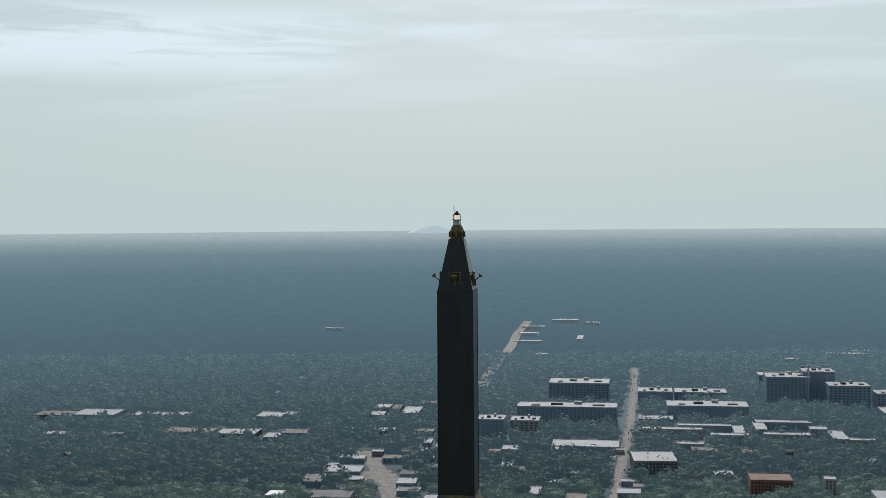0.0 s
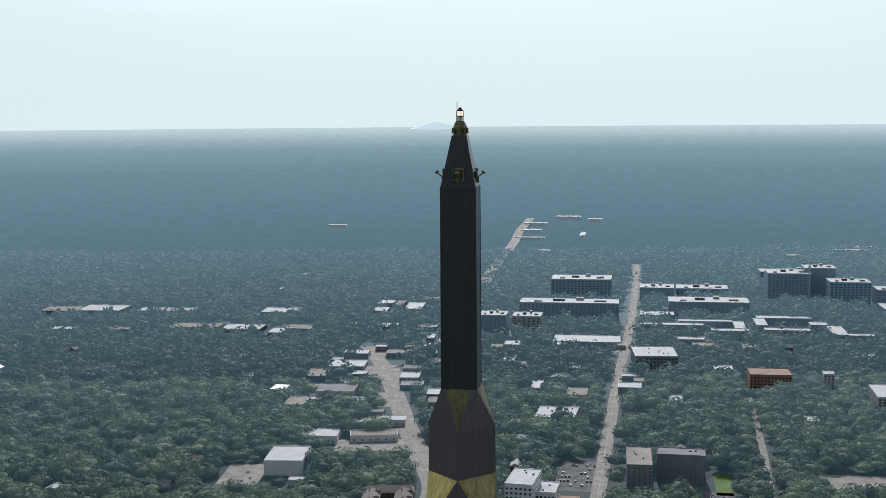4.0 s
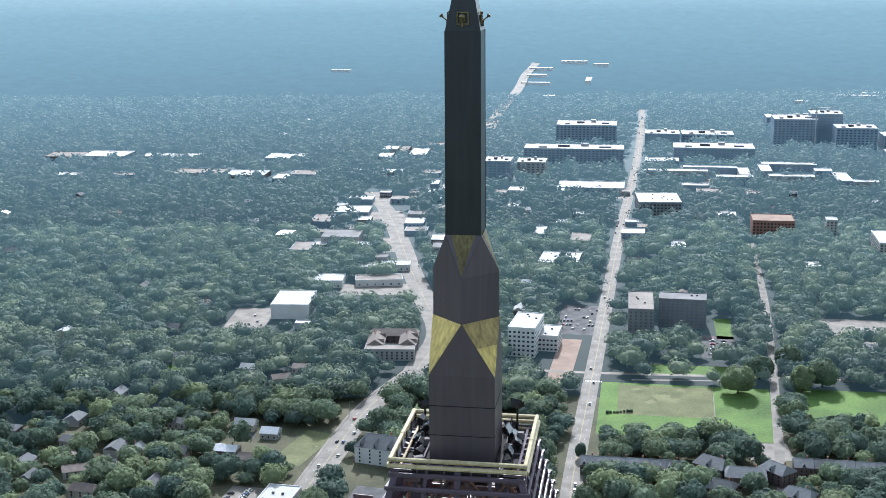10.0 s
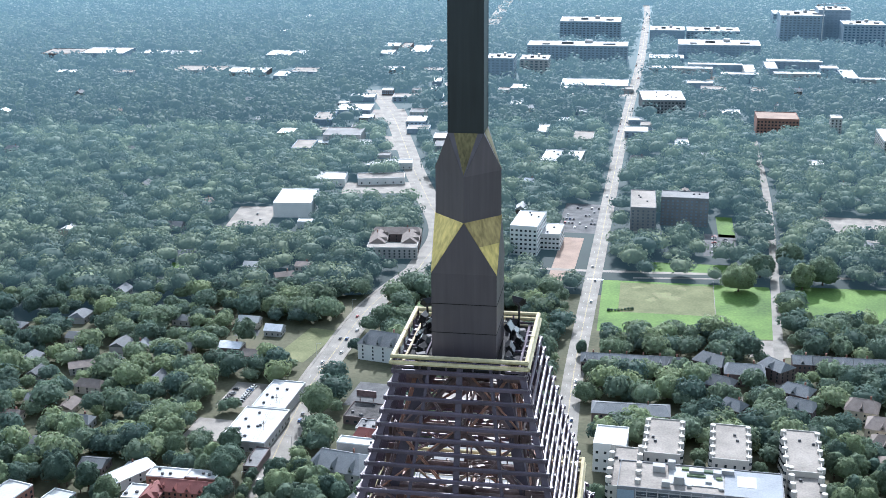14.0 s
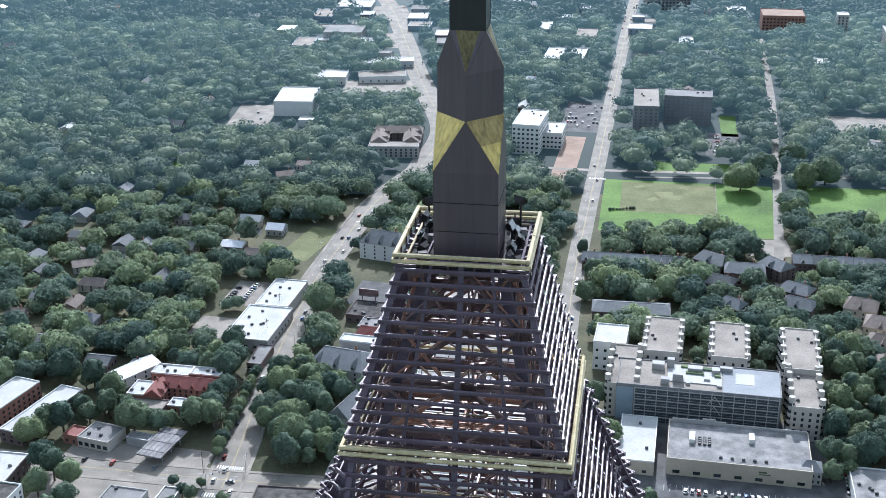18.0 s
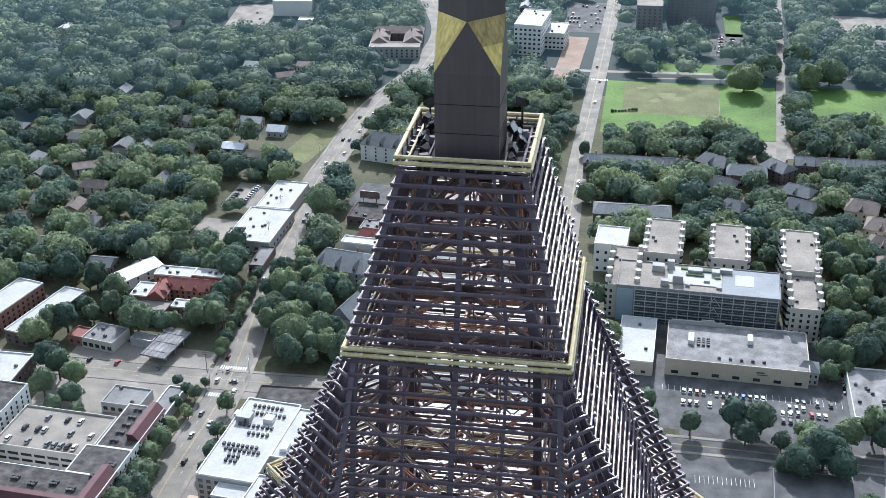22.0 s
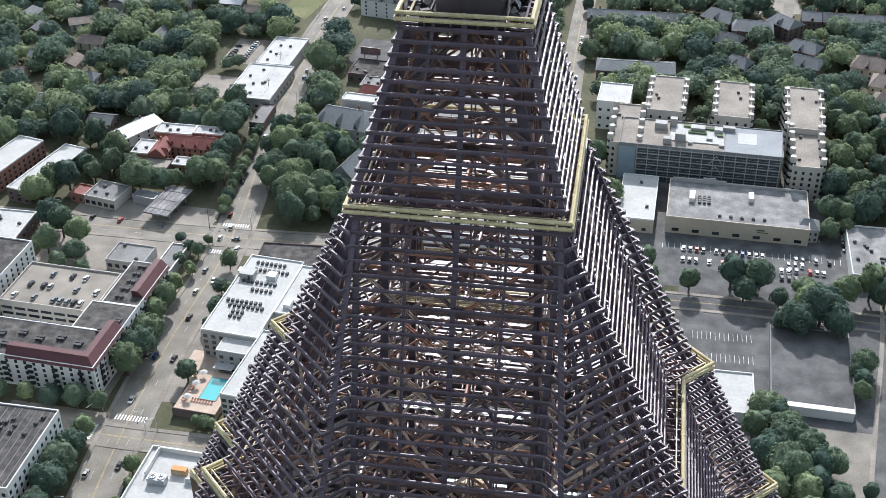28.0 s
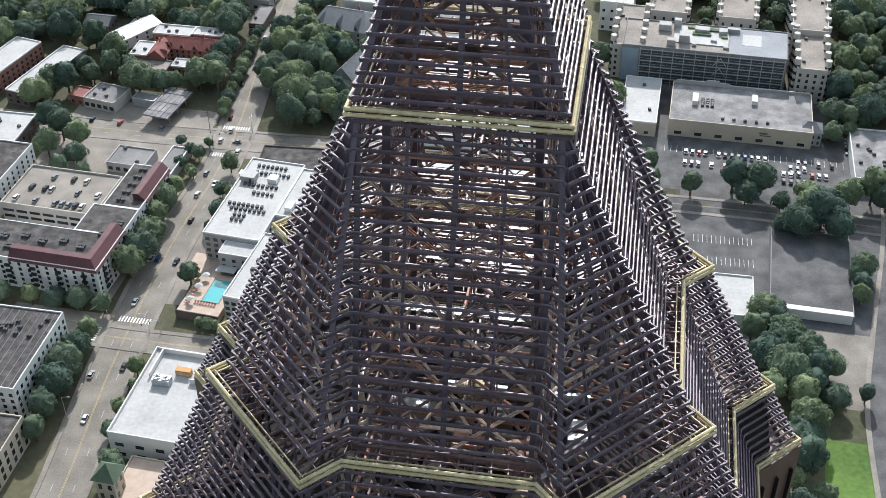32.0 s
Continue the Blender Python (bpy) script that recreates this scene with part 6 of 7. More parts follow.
# ---- cars ----
car_kinds = []
for color, lab in (((0.62, 0.62, 0.6), "white"), ((0.03, 0.03, 0.035), "black"), ((0.22, 0.23, 0.24), "grey"), ((0.30, 0.05, 0.04), "red"), ((0.05, 0.10, 0.22), "blue"), ((0.45, 0.45, 0.44), "silver")):
    paint = material(lab + "_car_paint", color, 0.25, 0.2, 0.05, 0.5, spec=0.6)
    car = thing("car", label=lab + " car standing on the asphalt", category="car", group="cars")
    bm = bmesh.new()
    prism(bm, [(-0.88, -2.2, 0.3), (0.88, -2.2, 0.3), (0.88, 2.2, 0.3), (-0.88, 2.2, 0.3)], [(-0.84, -2.1, 0.85), (0.84, -2.1, 0.85), (0.84, 2.1, 0.8), (-0.84, 2.1, 0.8)])
    bmesh.ops.bevel(bm, geom=list(bm.edges), offset=0.1, segments=2, affect="EDGES")
    part("body", bm, paint, car)
    bm = prism(bmesh.new(), [(-0.8, -1.6, 0.83), (0.8, -1.6, 0.83), (0.8, 1.1, 0.83), (-0.8, 1.1, 0.83)], [(-0.62, -1.2, 1.38), (0.62, -1.2, 1.38), (0.62, 0.3, 1.38), (-0.62, 0.3, 1.38)])
    part("cabin_glass", bm, GLASS, car)
    part("roof", box_bm(1.26, 1.5, 0.06, 1.38, 0.02), paint, car, m=pose(0, -0.45, 0))
    for sx, sy in itertools.product((-0.82, 0.82), (-1.35, 1.35)):
        bm = drum(bmesh.new(), 0.32, 0.32, -0.1, 0.1, 10)
        part("wheel", bm, RUBBER, car, m=pose(sx, sy, 0.33, 0, 90, 0))
    car_kinds.append(car)
used_kind = set()


def put_car(x, y, z, turn, kind=None):
    k = rnd.choice((0, 0, 1, 1, 2, 2, 5, 5, 0, 1, 5, 3, 4)) if kind is None else kind
    if k in used_kind:
        copy_thing(car_kinds[k], pose(x, y, z, 0, 0, turn))
    else:
        used_kind.add(k)
        car_kinds[k].matrix_basis = pose(x, y, z, 0, 0, turn)


for k, (x, y, turn) in enumerate(((-115, 383, 165), (-126.5, 358, 170), (-123, 322, 170), (-131, 296, 172), (-134, 318, -8), (-103, 470, 80), (-108, 437, 170), (-113, 445, -10))):
    put_car(x, y, 0.06, turn, (1, 0, 1, 0, 5, 2, 0, 2)[k])
for line, count, z in ((west[18:], 26, 0.06), (north[6:], 34, 0.08)):
    for i in range(count):
        j = rnd.randrange(len(line) - 2)
        p, d = line[j], (line[j + 1] - line[j]).normalized()
        s = Vector((d.y, -d.x, 0)) * rnd.choice((-5.0, -2.2, 2.2, 5.0))
        put_car(p.x + s.x, p.y + s.y, z, math.degrees(math.atan2(d.y, d.x)) - 90)
for cx, cy, ang, nx, ny, sx, sy, z, fill in ((130, 452, -11, 26, 2, 2.9, 9, 0.05, 0.42), (147, 443, -11, 5, 3, 3.0, 5.4, 0.05, 0.7), (176, 470, -11, 1, 8, 3, 2.9, 0.05, 0.9), (112, 1040, -11, 9, 6, 3.2, 12, 0.05, 0.35), (217, 960, -11, 2, 14, 9, 3.2, 0.05, 0.6),
                                             (-168, 417, -12.5, 12, 3, 3.0, 8.5, 10.65, 0.36), (140, 668, -8, 18, 1, 2.9, 4, 0.05, 0.8), (10, 440, -8.7, 24, 2, 3.0, 12, 0.03, 0.28), (-130, 674, -12, 2, 9, 9, 3.0, 0.05, 0.8), (-180, 1052, -3, 4, 4, 6, 9, 0.05, 0.2), (-150, 484, -12, 8, 1, 7, 4, 0.05, 0.4)):
    for i, j in itertools.product(range(nx), range(ny)):
        if rnd.random() < fill:
            p = pose(cx, cy, 0, 0, 0, ang) @ Vector(((i - (nx - 1) / 2) * sx, (j - (ny - 1) / 2) * sy, 0))
            put_car(p.x, p.y, z, ang + (0 if nx > 2 else 90) + rnd.uniform(-3, 3))

# street lamps and poles


def street_pole(x, y, turn, lamp_arm=True):
    root = thing("street_lamp", x, y, 0, turn, "tall grey street lamp beside the avenue", "street lamp", "street lamps")
    part("pole", drum(bmesh.new(), 0.13, 0.07, 0, 9.5, 8), METAL, root)
    part("arm", beam(bmesh.new(), (0, 0, 9.4), (2.4, 0, 9.7), 0.09, 0.09), METAL, root)
    part("lamp_head", box_bm(0.8, 0.3, 0.16, 0, 0.04), METAL, root, m=pose(2.6, 0, 9.6))


for i in range(3, len(west) - 4, 5):
    p, d = west[i], (west[i + 1] - west[i]).normalized()
    s = Vector((d.y, -d.x, 0)) * (8.6 if i % 2 else -8.6)
    street_pole(p.x + s.x, p.y + s.y, math.degrees(math.atan2(d.y, d.x)) + (90 if i % 2 else -90))
for x, y in ((-113, 341), (-136, 352), (-97, 478), (-113, 466)):
    root = thing("signal_pole", x, y, 0, rnd.uniform(0, 360), "traffic signal pole with a mast arm at the crossing", "traffic signal", "signal poles")
    part("pole", drum(bmesh.new(), 0.16, 0.12, 0, 7, 8), METAL, root)
    part("mast_arm", beam(bmesh.new(), (0, 0, 6.4), (7, 0, 6.8), 0.14, 0.14), METAL, root)
    for k in (3.5, 6.5):
        part("signal_head", box_bm(0.35, 0.3, 1.0, 5.7, 0.03), BLACK, root, m=pose(k, 0, 0))

# utility poles with wires along the avenue
wires = []
for i in range(6):
    x, y = -116.5 + i * 2.6, 478 + i * 34
    root = thing("utility_pole", x, y, 0, -8, "brown wooden utility pole with crossarms", "utility pole", "utility poles")
    part("pole", drum(bmesh.new(), 0.17, 0.11, 0, 12, 8), BARK, root)
    part("crossarm", box_bm(2.6, 0.14, 0.16, 11), BARK, root)
    part("crossarm", box_bm(2.0, 0.14, 0.16, 10), BARK, root)
    wires.append((x, y))
for a, b in zip(wires, wires[1:]):
    for off in (-1.2, 0, 1.2):
        bm = bmesh.new()
        pts = [Vector((a[0] + (b[0] - a[0]) * t + off, a[1] + (b[1] - a[1]) * t, 11.2 - 2.4 * t * (1 - t))) for t in (0, 0.25, 0.5, 0.75, 1)]
        for p0, p1 in zip(pts, pts[1:]):
            beam(bm, p0, p1, 0.05, 0.05)
        tagged(part("power_line", bm, BLACK), "thin dark power line between two poles", "power line", "power lines")

# ---- trees ----
rng = np.random.default_rng(11)


def ball(sub):
    bm = bmesh.new()
    bmesh.ops.create_icosphere(bm, subdivisions=sub, radius=1)
    bm.verts.index_update()
    V, F = np.array([tuple(v.co) for v in bm.verts]), np.array([[v.index for v in f.verts] for f in bm.faces])
    bm.free()
    F = F[(V[F][:, :, 2].mean(1) > -0.45)]
    return V / np.linalg.norm(V, axis=1)[:, None], F


def crown_shape(sub, lobes, leaves, radius, tall, size, seed):
    """An uneven crown of many clumps: a dark lobed heart with leaf sprays over every clump: points and triangles."""
    g = np.random.default_rng(seed)
    up = np.linspace(-0.30, 0.97, lobes) + g.uniform(-0.08, 0.08, lobes)
    up = np.clip(up, -0.4, 0.98)
    a = np.arange(lobes) * 2.39996 + g.uniform(-0.7, 0.7, lobes)
    L = np.stack([np.sqrt(1 - up ** 2) * np.cos(a), np.sqrt(1 - up ** 2) * np.sin(a), up], 1)
    form = np.array([radius, radius * g.uniform(0.75, 1.0), tall * 0.44])
    reach = g.uniform(0.62, 0.80, lobes)
    C = L * reach[:, None] * form
    C[:, 2] += tall * 0.55
    R = radius * g.uniform(0.8, 1.3, lobes) * 1.7 / np.sqrt(lobes)
    V, F = ball(sub)
    grow = np.clip(((V @ L.T) - 0.80) / 0.20, 0, 1) * reach
    P = V * (0.72 + 0.27 * grow.max(1))[:, None] * form * (1 + g.normal(size=(len(V), 1)) * 0.04)
    P[:, 2] += tall * 0.55
    who = g.choice(lobes, leaves, p=R ** 2 / (R ** 2).sum())
    D = g.normal(size=(leaves, 3)) * 0.8 + L[who] * 0.8 + np.array([0, 0, 0.4])
    D /= np.linalg.norm(D, axis=1)[:, None]
    Q = C[who] + D * (R[who] * g.uniform(0.85, 1.06, leaves))[:, None]
    n = D + g.normal(size=D.shape) * 0.2
    n /= np.linalg.norm(n, axis=1)[:, None]
    t = np.cross(n, g.normal(size=n.shape))
    t /= np.linalg.norm(t, axis=1)[:, None]
    b = np.cross(n, t)
    s = (size * g.uniform(0.55, 1.35, leaves))[:, None]
    q = np.stack([Q - t * s, Q - b * s * 0.7 - n * s * 0.15, Q + t * s * 0.9 - n * s * 0.2, Q + b * s * 0.8], 1).reshape(-1, 3)
    k = np.arange(len(q)).reshape(-1, 4) + len(P)
    return np.concatenate([P, q]), np.concatenate([F, k[:, :3], k[:, [0, 2, 3]]])


crown_meshes, trunk_meshes = [], []
for v in range(7):
    tall, radius = 12.0, (5.2, 4.6, 5.8, 4.2, 5.0, 6.2, 4.0)[v]
    V, F = crown_shape(3, 26 + v * 3, 1700, radius, tall, 0.36, 40 + v)
    crown_meshes.append(array_mesh("crown", V, F, LEAF, True))
    bm = bmesh.new()
    drum(bm, 0.38, 0.24, 0, tall * 0.42, 7)
    for k in range(5):
        a = k * 1.26 + v
        beam(bm, (0, 0, tall * (0.3 + 0.03 * k)), (radius * 0.5 * math.cos(a), radius * 0.5 * math.sin(a), tall * 0.6), 0.18, 0.18)
    trunk_meshes.append(mesh_of(bm, BARK, "trunk"))

road_xy = np.array([(x, y) for x, y, _ in taken_roads])
road_w = np.array([w for _, _, w in taken_roads])
rects = np.array(taken_rects)


def free_spots(P, margin):
    """Which of the places lie clear of roads, buildings and open ground."""
    ok = np.ones(len(P), bool)
    for cx, cy, co, si, w, d, m in rects:
        dx, dy = P[:, 0] - cx, P[:, 1] - cy
        ok &= ~((abs(dx * co + dy * si) < w + m + margin) & (abs(dy * co - dx * si) < d + m + margin))
    for i in range(0, len(P), 4000):
        q = P[i:i + 4000]
        dist = np.hypot(q[:, None, 0] - road_xy[None, :, 0], q[:, None, 1] - road_xy[None, :, 1])
        ok[i:i + 4000] &= (dist > road_w[None] + margin).all(1)
    return ok


def woods(y0, y1, step, margin, spread=0.40, thin=0.0):
    """Jittered places in a widening strip of land, clear of everything built."""
    out = []
    for y in np.arange(y0, y1, step):
        half = spread * y + 30
        xs = np.arange(-half, half, step)
        out.append(np.stack([xs + rng.uniform(-0.45, 0.45, len(xs)) * step, y + rng.uniform(-0.45, 0.45, len(xs)) * step], 1))
    P = np.concatenate(out)
    P = P[rng.random(len(P)) > thin]
    return P[free_spots(P, margin)]


def plant_tree(x, y, size, v=None, base=0.0, label="broad dark green oak tree"):
    v = int(rng.integers(7)) if v is None else v
    root = thing("tree", label=label, category="tree", group="street and yard trees")
    root.matrix_basis = pose(x, y, base, 0, 0, float(rng.uniform(0, 360)))
    root.scale = (size, size, size * float(rng.uniform(0.85, 1.1)))
    part("trunk", trunk_meshes[v], None, root)
    part("crown", crown_meshes[v], None, root)


near = woods(245, 585, 9.6, 3.0, thin=0.05)
near = near[~((near[:, 0] > -50) & (near[:, 0] < 62) & (near[:, 1] < 482))]
near = near[~((near[:, 0] > 84) & (near[:, 0] < 190) & (near[:, 1] > 290) & (near[:, 1] < 446))]
near = near[~((near[:, 0] > -150) & (near[:, 0] < -88) & (near[:, 1] > 285) & (near[:, 1] < 505))]
near = near[np.argsort(near[:, 1])]
for x, y in near[:230]:
    plant_tree(float(x), float(y), float(rng.uniform(0.8, 1.6)))
# single trees along the streets, by the pool and round the lots
for x, y, s in ((-106.6, 369.3, 1.05), (-126, 416, 1.2), (-127, 407, 1.25), (-128.5, 383, 1.35), (-131, 373, 1.3), (-127.5, 395, 1.2), (-123, 428, 1.1), (-137, 352, 0.8), (-146, 354, 0.9), (-156, 355, 0.9),
                (-166, 357, 0.95), (-178, 358, 0.9), (-99, 343.3, 0.5), (-95.5, 342.5, 0.5), (-92.4, 341.8, 0.5), (-98, 424, 0.8), (-102, 412, 0.75), (-104, 402, 0.6), (-120, 444, 0.5), (-118, 456, 0.6), (-115, 466, 0.5),
                (-138.5, 336, 1.0), (-140.5, 327, 1.2), (-142, 317, 1.3), (-143, 307, 1.25), (-144, 296, 1.25), (-145, 286, 1.1), (-117, 318, 0.7), (-116, 309, 0.6), (-118, 298, 0.65), (-119, 288, 0.7), (-110, 290, 0.6)):
    plant_tree(x, y, s)
for x, y, s in ((98, 429, 1.25), (116, 431, 1.6), (126.5, 429, 1.6), (120, 422, 1.2), (134, 418, 0.8), (137, 399, 1.5), (148, 405, 1.8), (152, 396, 1.5), (144, 412, 1.4), (131, 401, 0.9), (162, 419, 1.3), (173, 422, 1.5), (178, 417, 1.5), (146, 424, 1.0),
                (157, 373, 1.0), (154, 363, 1.1), (141, 305, 0.8), (176, 473, 0.9), (113.6, 347.8, 1.2), (118.2, 332.5, 1.4), (121, 321, 1.45), (123, 308, 1.4), (117.2, 341.6, 1.2), (154.5, 369.7, 0.8), (152.4, 357.7, 0.8), (129.6, 303, 1.0), (106.6, 336, 1.2), (116, 326, 1.3), (125, 314, 1.3), (112, 340, 1.1), (115, 314, 1.5), (126, 327, 1.0), (118, 303, 1.4),
                (110, 322, 1.4), (108, 306, 1.3), (131, 318, 1.0), (-76, 612, 1.2), (-120.3, 537.5, 1.3), (-88.7, 546.1, 1.45), (-72.9, 531.6, 1.5), (-82.3, 515.1, 1.4), (-60.7, 504.3, 1.3), (-92, 530, 1.1)):
    plant_tree(x, y, s)
for i in range(16):      # a close row of small street trees
    plant_tree(-112.6 + i * 0.46, 492 + i * 5.2, 0.52 + 0.09 * (i % 3))
for x, y, sz in ((208, 850, 2.3), (231, 880, 2.0), (255, 852, 2.3), (273, 862, 2.2), (231, 817, 1.2), (229, 800, 1.0), (259, 903, 1.9), (140, 763, 0.8), (128, 765, 0.9), (156, 762, 0.9), (166, 759, 1.0), (178, 758, 0.9), (189, 762, 0.9), (236, 775, 1.2), (253, 772, 1.2),
                 (267, 762, 1.3), (84, 695, 1.5), (125, 664, 1.6), (101, 660, 1.3), (167, 700, 1.2), (206, 644, 1.4), (201, 602, 1.6), (167, 600, 1.3), (98, 617, 1.2), (129, 617, 1.4), (238, 677, 1.5), (217, 716, 1.1), (81, 732, 1.1), (76, 662, 1.3), (112, 736, 0.8), (134, 690, 1.0), (150, 622, 1.3), (222, 655, 1.2), (184, 620, 1.3)):
    plant_tree(x, y, sz, base=-2.4 * sz, label="large dark green tree by the lawn")
for i in range(8):      # low bushes on the lawn
    plant_tree(108 + i * 2.4, 811 + i * 0.3, 0.24, base=-0.8, label="low dark green bush on the lawn")
for x, y, sz in ((-79, 640, 1.8), (-92, 562, 1.5), (-80, 562, 1.5), (-95, 545, 1.3), (-84, 536, 1.6), (-73, 552, 1.4), (-95, 524, 1.2), (-92, 512, 1.2), (-84, 498, 1.4), (-70, 490, 1.4), (-203, 502, 1.4), (-198, 512, 1.3), (-190, 480, 1.3), (-183, 472, 1.4), (-174, 466, 1.4), (-186, 458, 1.2),
                 (-172, 452, 1.1), (-186, 530, 1.1), (-175, 529, 0.9), (-164, 529, 1.0), (-131, 522, 1.1), (-121, 528, 1.2), (-121, 594, 1.3), (-128, 580, 1.3), (-136, 592, 1.2), (-150, 590, 1.3), (-160, 598, 1.2), (-128, 468, 0.5), (-122, 459, 0.6), (-125, 450, 0.6), (-118, 441, 0.6), (-102, 446, 0.8), (-103, 428, 0.7)):
    plant_tree(x, y, sz)
left_over = near[230:]


def joined_woods(name, P, sub, lobes, leaves, size, radius, tall, mat, label, variants=8, seed=100):
    """Many trees as one mesh, from a few crowns turned and scaled."""
    points, faces, kinds, total = [], [], [], 0
    for v in range(variants):
        Q = P[v::variants]
        if not len(Q):
            continue
        S, F = crown_shape(sub, lobes + v % 3, leaves, radius * (0.85 + 0.05 * v), tall, size, seed + v)
        a = rng.uniform(0, 2 * np.pi, len(Q))
        sc = rng.uniform(0.55, 1.35, len(Q))
        co, si = np.cos(a) * sc, np.sin(a) * sc
        W = np.empty((len(Q), len(S), 3), np.float32)
        W[:, :, 0] = co[:, None] * S[None, :, 0] - si[:, None] * S[None, :, 1] + Q[:, None, 0]
        W[:, :, 1] = si[:, None] * S[None, :, 0] + co[:, None] * S[None, :, 1] + Q[:, None, 1]
        W[:, :, 2] = (sc * rng.uniform(0.8, 1.15, len(Q)))[:, None] * S[None, :, 2]
        points.append(W.reshape(-1, 3))
        kinds.append(np.repeat(rng.random(len(Q)), len(S)))
        faces.append((F[None] + (np.arange(len(Q)) * len(S))[:, None, None]).reshape(-1, 3) + total)
        total += W.shape[0] * W.shape[1]
    me = array_mesh(name, np.concatenate(points), np.concatenate(faces), mat, True)
    me.attributes.new("tree_kind", "FLOAT", "POINT").data.foreach_set("value", np.concatenate(kinds).astype(np.float32))
    ob = new(name, me)
    return tagged(ob, label, "trees", kind="stuff")


if len(left_over):
    joined_woods("garden_trees", left_over, 2, 22, 420, 0.62, 6.6, 14, LEAF, "dense green trees between yards and streets")
mid = woods(585, HAZE_R, 10.8, 3.2, thin=0.06)
joined_woods("neighbourhood_trees", mid, 2, 24, 440, 0.78, 7.4, 12.0, LEAF_MID, "dense canopy of broad green trees over houses", seed=120)
# ---- hazy distance ----


def far_height(r):
    """Level to 3000 m, then a long rise to the skyline."""
    drop = np.radians(np.interp(r, [3000, 4900], [5.93, 0.53]))
    return np.where(r > 3000, EYE_Z - r * np.tan(drop), 0.0)


nr, na = 230, 300
FAR_R = 2600.0
rr = FAR_R + (4900 - FAR_R) * np.linspace(0, 1, nr) ** 1.15
aa = np.radians(np.linspace(-30, 30, na))
RR, AA = np.meshgrid(rr, aa, indexing="ij")
bumps = np.zeros((nr, na))
for k in range(3):
    bumps += rng.uniform(0, 1, (nr, na)) * (5.0, 3.0, 2.0)[k]
bumps = 4.5 + bumps * 0.75
ZZ = far_height(RR) + bumps * np.interp(RR, [FAR_R, 3500, 4900], [1.0, 0.8, 0.25])
V = np.stack([RR * np.sin(AA), RR * np.cos(AA), ZZ], -1).reshape(-1, 3)
i, j = np.meshgrid(np.arange(nr - 1), np.arange(na - 1), indexing="ij")
q = (i * na + j).ravel()
faces = np.stack([q, q + 1, q + na + 1, q + na], 1)

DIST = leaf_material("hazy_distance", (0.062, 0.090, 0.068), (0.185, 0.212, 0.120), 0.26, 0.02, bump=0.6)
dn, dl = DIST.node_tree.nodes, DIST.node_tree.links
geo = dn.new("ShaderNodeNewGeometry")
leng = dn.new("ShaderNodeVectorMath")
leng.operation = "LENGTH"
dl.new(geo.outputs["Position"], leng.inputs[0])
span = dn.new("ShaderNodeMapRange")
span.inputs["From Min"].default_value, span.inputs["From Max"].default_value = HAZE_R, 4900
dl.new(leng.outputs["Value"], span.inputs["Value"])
# aerial haze painted as a glow that grows with distance
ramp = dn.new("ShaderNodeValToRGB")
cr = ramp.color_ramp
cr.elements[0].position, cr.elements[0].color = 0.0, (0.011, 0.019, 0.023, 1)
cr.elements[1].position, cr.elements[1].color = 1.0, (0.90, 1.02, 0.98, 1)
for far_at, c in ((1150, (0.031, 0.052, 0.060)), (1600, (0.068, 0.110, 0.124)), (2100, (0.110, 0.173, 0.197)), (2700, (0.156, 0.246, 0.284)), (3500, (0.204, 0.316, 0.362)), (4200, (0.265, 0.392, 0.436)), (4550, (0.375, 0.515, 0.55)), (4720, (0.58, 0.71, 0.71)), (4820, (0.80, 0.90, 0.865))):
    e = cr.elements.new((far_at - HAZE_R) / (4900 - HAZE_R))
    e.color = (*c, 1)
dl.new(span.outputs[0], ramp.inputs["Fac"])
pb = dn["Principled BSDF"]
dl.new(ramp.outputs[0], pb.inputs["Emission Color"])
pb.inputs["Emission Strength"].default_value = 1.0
for node in dn:      # narrower leaf tones imitate haze evening out one crown
    if node.type == "MAP_RANGE" and abs(node.inputs["To Min"].default_value - 0.84) < 1e-4:
        node.inputs["To Min"].default_value, node.inputs["To Max"].default_value = 0.93, 1.07
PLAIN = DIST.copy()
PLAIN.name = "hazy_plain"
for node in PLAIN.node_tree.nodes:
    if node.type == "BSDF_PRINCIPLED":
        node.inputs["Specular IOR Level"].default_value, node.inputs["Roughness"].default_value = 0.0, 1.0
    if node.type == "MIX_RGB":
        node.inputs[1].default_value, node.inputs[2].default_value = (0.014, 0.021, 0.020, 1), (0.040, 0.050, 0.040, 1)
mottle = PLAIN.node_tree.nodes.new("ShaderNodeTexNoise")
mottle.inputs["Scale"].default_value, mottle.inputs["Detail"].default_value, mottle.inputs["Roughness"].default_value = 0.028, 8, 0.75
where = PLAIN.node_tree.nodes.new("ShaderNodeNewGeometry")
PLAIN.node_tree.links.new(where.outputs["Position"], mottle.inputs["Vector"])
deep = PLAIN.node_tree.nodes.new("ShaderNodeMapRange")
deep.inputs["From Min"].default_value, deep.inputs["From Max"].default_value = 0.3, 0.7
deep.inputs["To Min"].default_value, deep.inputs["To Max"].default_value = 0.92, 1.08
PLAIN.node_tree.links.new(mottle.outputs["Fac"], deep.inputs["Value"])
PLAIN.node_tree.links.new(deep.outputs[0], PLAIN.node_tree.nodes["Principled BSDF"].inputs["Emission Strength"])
back_trees = woods(HAZE_R, 1400, 12, 3.6, thin=0.05)
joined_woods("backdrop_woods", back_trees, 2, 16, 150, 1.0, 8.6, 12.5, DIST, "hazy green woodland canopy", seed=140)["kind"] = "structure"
far_trees = woods(1400, 2750, 16.0, 4.5)
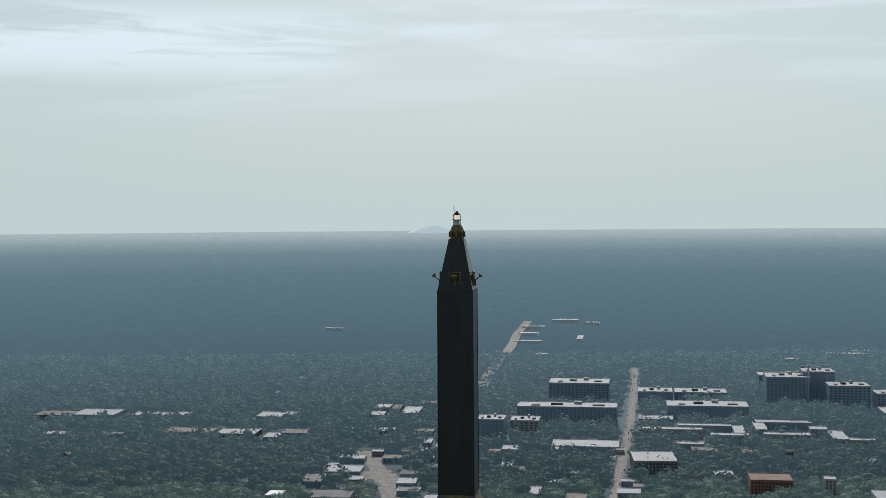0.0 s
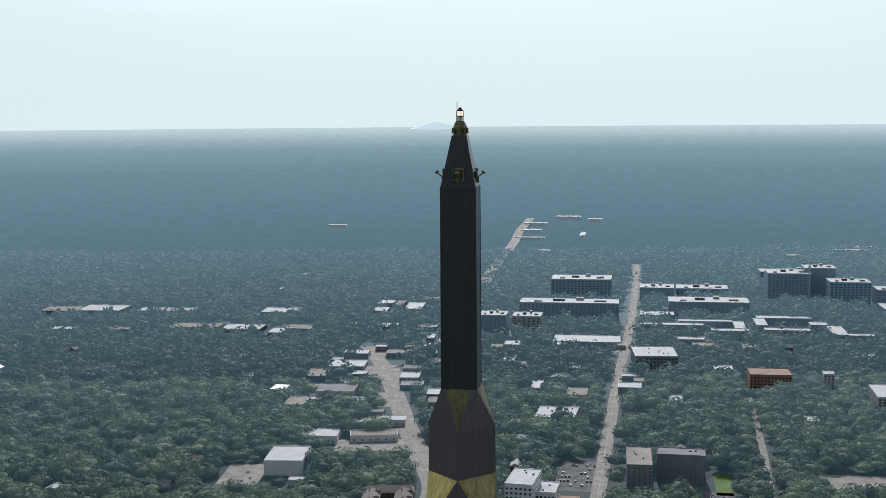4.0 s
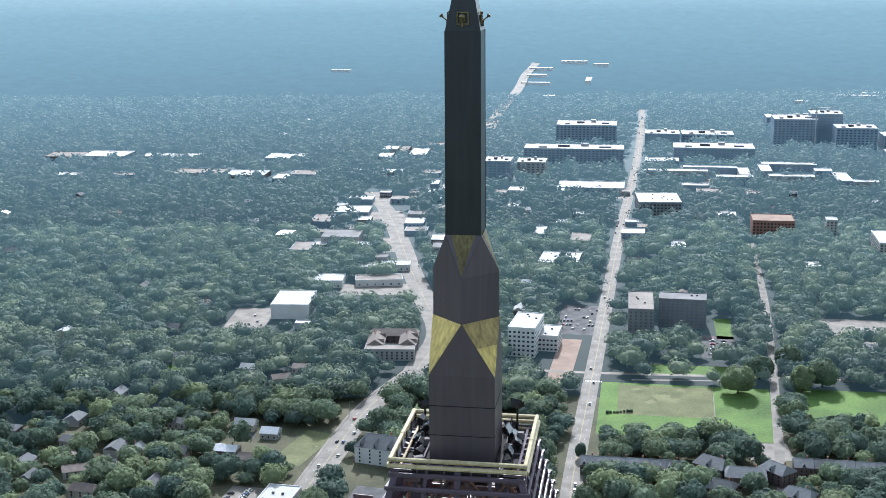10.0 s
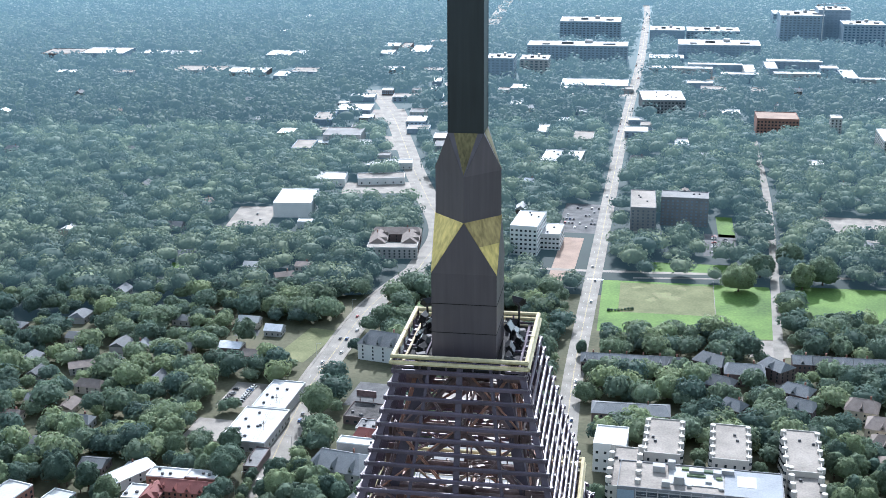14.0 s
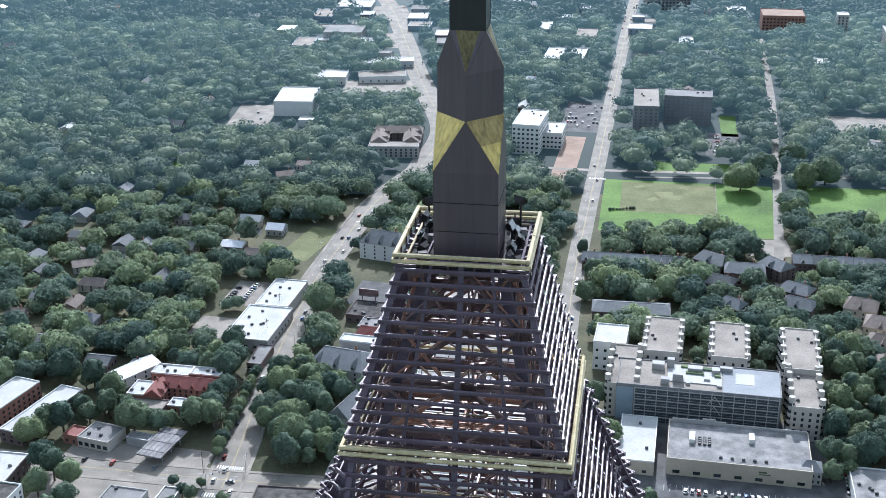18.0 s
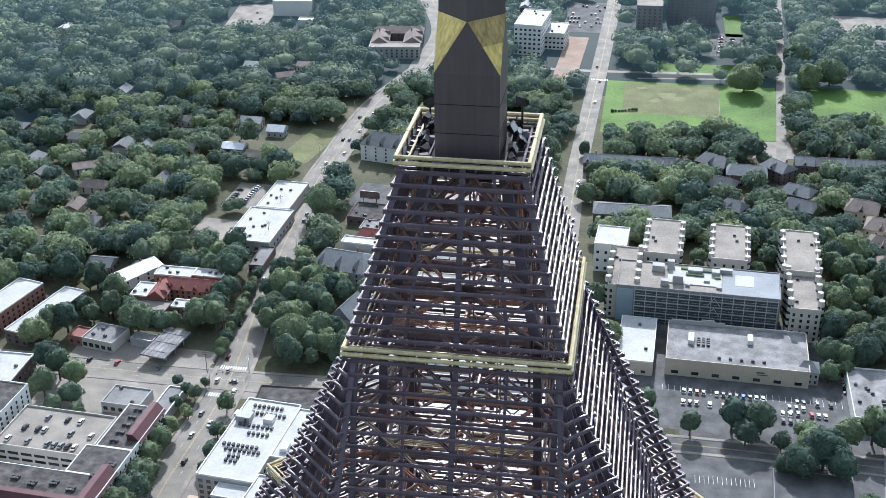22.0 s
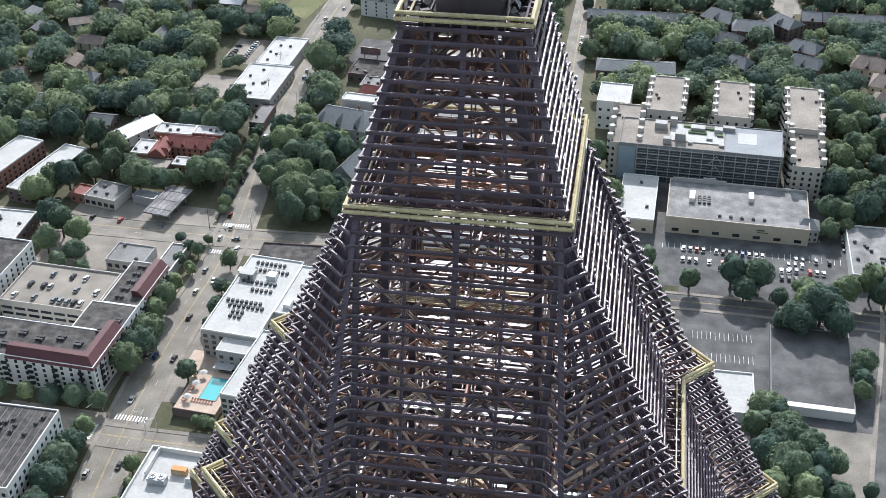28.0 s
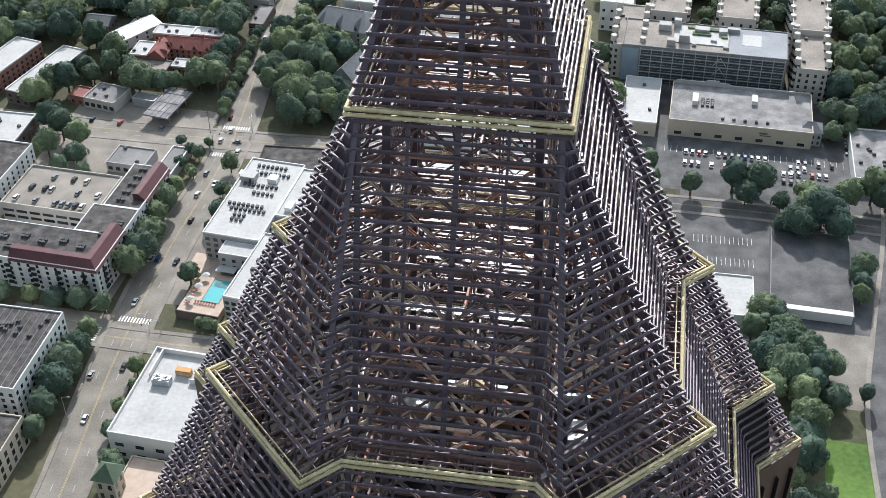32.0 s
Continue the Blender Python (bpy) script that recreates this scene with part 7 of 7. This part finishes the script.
# darker leaf colours under the painted haze keep far contrast low
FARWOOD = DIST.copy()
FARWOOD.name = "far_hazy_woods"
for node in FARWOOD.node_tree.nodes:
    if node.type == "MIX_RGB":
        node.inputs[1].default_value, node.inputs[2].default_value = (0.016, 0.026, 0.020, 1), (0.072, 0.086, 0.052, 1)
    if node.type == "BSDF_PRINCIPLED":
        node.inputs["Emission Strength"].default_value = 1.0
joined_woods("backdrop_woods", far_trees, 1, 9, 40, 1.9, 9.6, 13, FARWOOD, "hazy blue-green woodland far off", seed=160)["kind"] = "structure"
# ground under the far woods; its painted haze glow fills the gaps
ring_r, ring_a = np.meshgrid(np.linspace(HAZE_R, FAR_R + 60, 24), np.radians(np.linspace(-32, 32, 33)), indexing="ij")
ring_i, ring_j = np.meshgrid(np.arange(23), np.arange(32), indexing="ij")
k = (ring_i * 33 + ring_j).ravel()
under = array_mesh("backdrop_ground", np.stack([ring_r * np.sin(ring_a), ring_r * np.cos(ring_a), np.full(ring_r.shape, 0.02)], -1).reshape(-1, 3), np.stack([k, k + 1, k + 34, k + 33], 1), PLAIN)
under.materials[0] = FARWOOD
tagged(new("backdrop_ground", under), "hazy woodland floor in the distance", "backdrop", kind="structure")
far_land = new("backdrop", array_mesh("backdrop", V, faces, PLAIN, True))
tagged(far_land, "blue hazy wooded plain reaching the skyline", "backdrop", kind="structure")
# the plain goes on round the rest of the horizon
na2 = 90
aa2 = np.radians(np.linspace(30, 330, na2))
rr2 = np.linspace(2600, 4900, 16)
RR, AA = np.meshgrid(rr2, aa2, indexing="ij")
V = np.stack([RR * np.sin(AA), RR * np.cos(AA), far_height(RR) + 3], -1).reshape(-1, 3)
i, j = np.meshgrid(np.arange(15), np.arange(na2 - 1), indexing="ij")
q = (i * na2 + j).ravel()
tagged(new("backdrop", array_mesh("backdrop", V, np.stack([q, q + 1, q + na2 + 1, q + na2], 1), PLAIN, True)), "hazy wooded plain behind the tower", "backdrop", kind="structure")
# a lone bare mountain on the skyline
u = np.linspace(-1, 1, 40)
xs = -40 + u * 150
top = 246 + 38 * np.clip(1 - abs(u) ** 1.5, 0, 1) * (1 + 0.1 * np.sin(u * 5 + 1))
V = np.concatenate([np.stack([xs, np.full(40, 4850.0), np.full(40, 240.0)], 1), np.stack([xs, np.full(40, 4870.0), top], 1), np.stack([xs, np.full(40, 4890.0), np.full(40, 240.0)], 1)])
k = np.arange(39)
F = np.concatenate([np.stack([k, k + 1, k + 41, k + 40], 1), np.stack([k + 40, k + 41, k + 81, k + 80], 1)])
# haze over the mountain is painted as an even glow
HILL = bpy.data.materials.new("hazy_mountain")
HILL.use_nodes = True
HILL.node_tree.nodes["Principled BSDF"].inputs["Base Color"].default_value = (0.1, 0.12, 0.13, 1)
HILL.node_tree.nodes["Principled BSDF"].inputs["Emission Color"].default_value = (0.71, 0.82, 0.80, 1)
HILL.node_tree.nodes["Principled BSDF"].inputs["Emission Strength"].default_value = 1.0
tagged(new("distant_mountain", array_mesh("distant_mountain", V, F, HILL, True)), "pale rounded mountain on the hazy skyline", "backdrop", kind="structure")

# pale roofs and roads far out on the plain


def on_plain(x, y):
    return float(far_height(np.array([math.hypot(x, y)]))[0])


def far_roof(x, y, w, d):
    root = thing("far_building", x, y, on_plain(x, y), -9, "pale flat-roofed building far off in the woods", "building", "far roofs")
    part("wall", box_bm(w, d, 14), WALL_W, root)
    part("roof", box_bm(w - 1, d - 1, 0.5, 14), ROOF_W, root)


for x, y, w, d in ((333, 3342, 70, 30), (399, 3290, 40, 24), (237, 3239, 60, 24), (218, 3129, 50, 30), (206, 3000, 70, 20), (216, 2709, 26, 18), (339, 3045, 14, 90), (-287, 3231, 50, 16), (877, 2670, 90, 20), (932, 2722, 50, 20), (735, 2577, 36, 20)):
    far_roof(x, y, w, d)
bm = bmesh.new()
line = smooth_line([(66, 2183), (105, 2511), (151, 2827), (184, 3103), (211, 3240), (229, 3332)], 20)
strip(bm, line, 0, 22, 0)
for v in bm.verts:
    v.co.z = on_plain(v.co.x, v.co.y) + 12.5
tagged(part("road", bm, ASPHALT), "far road climbing through the woods", "road", kind="structure")
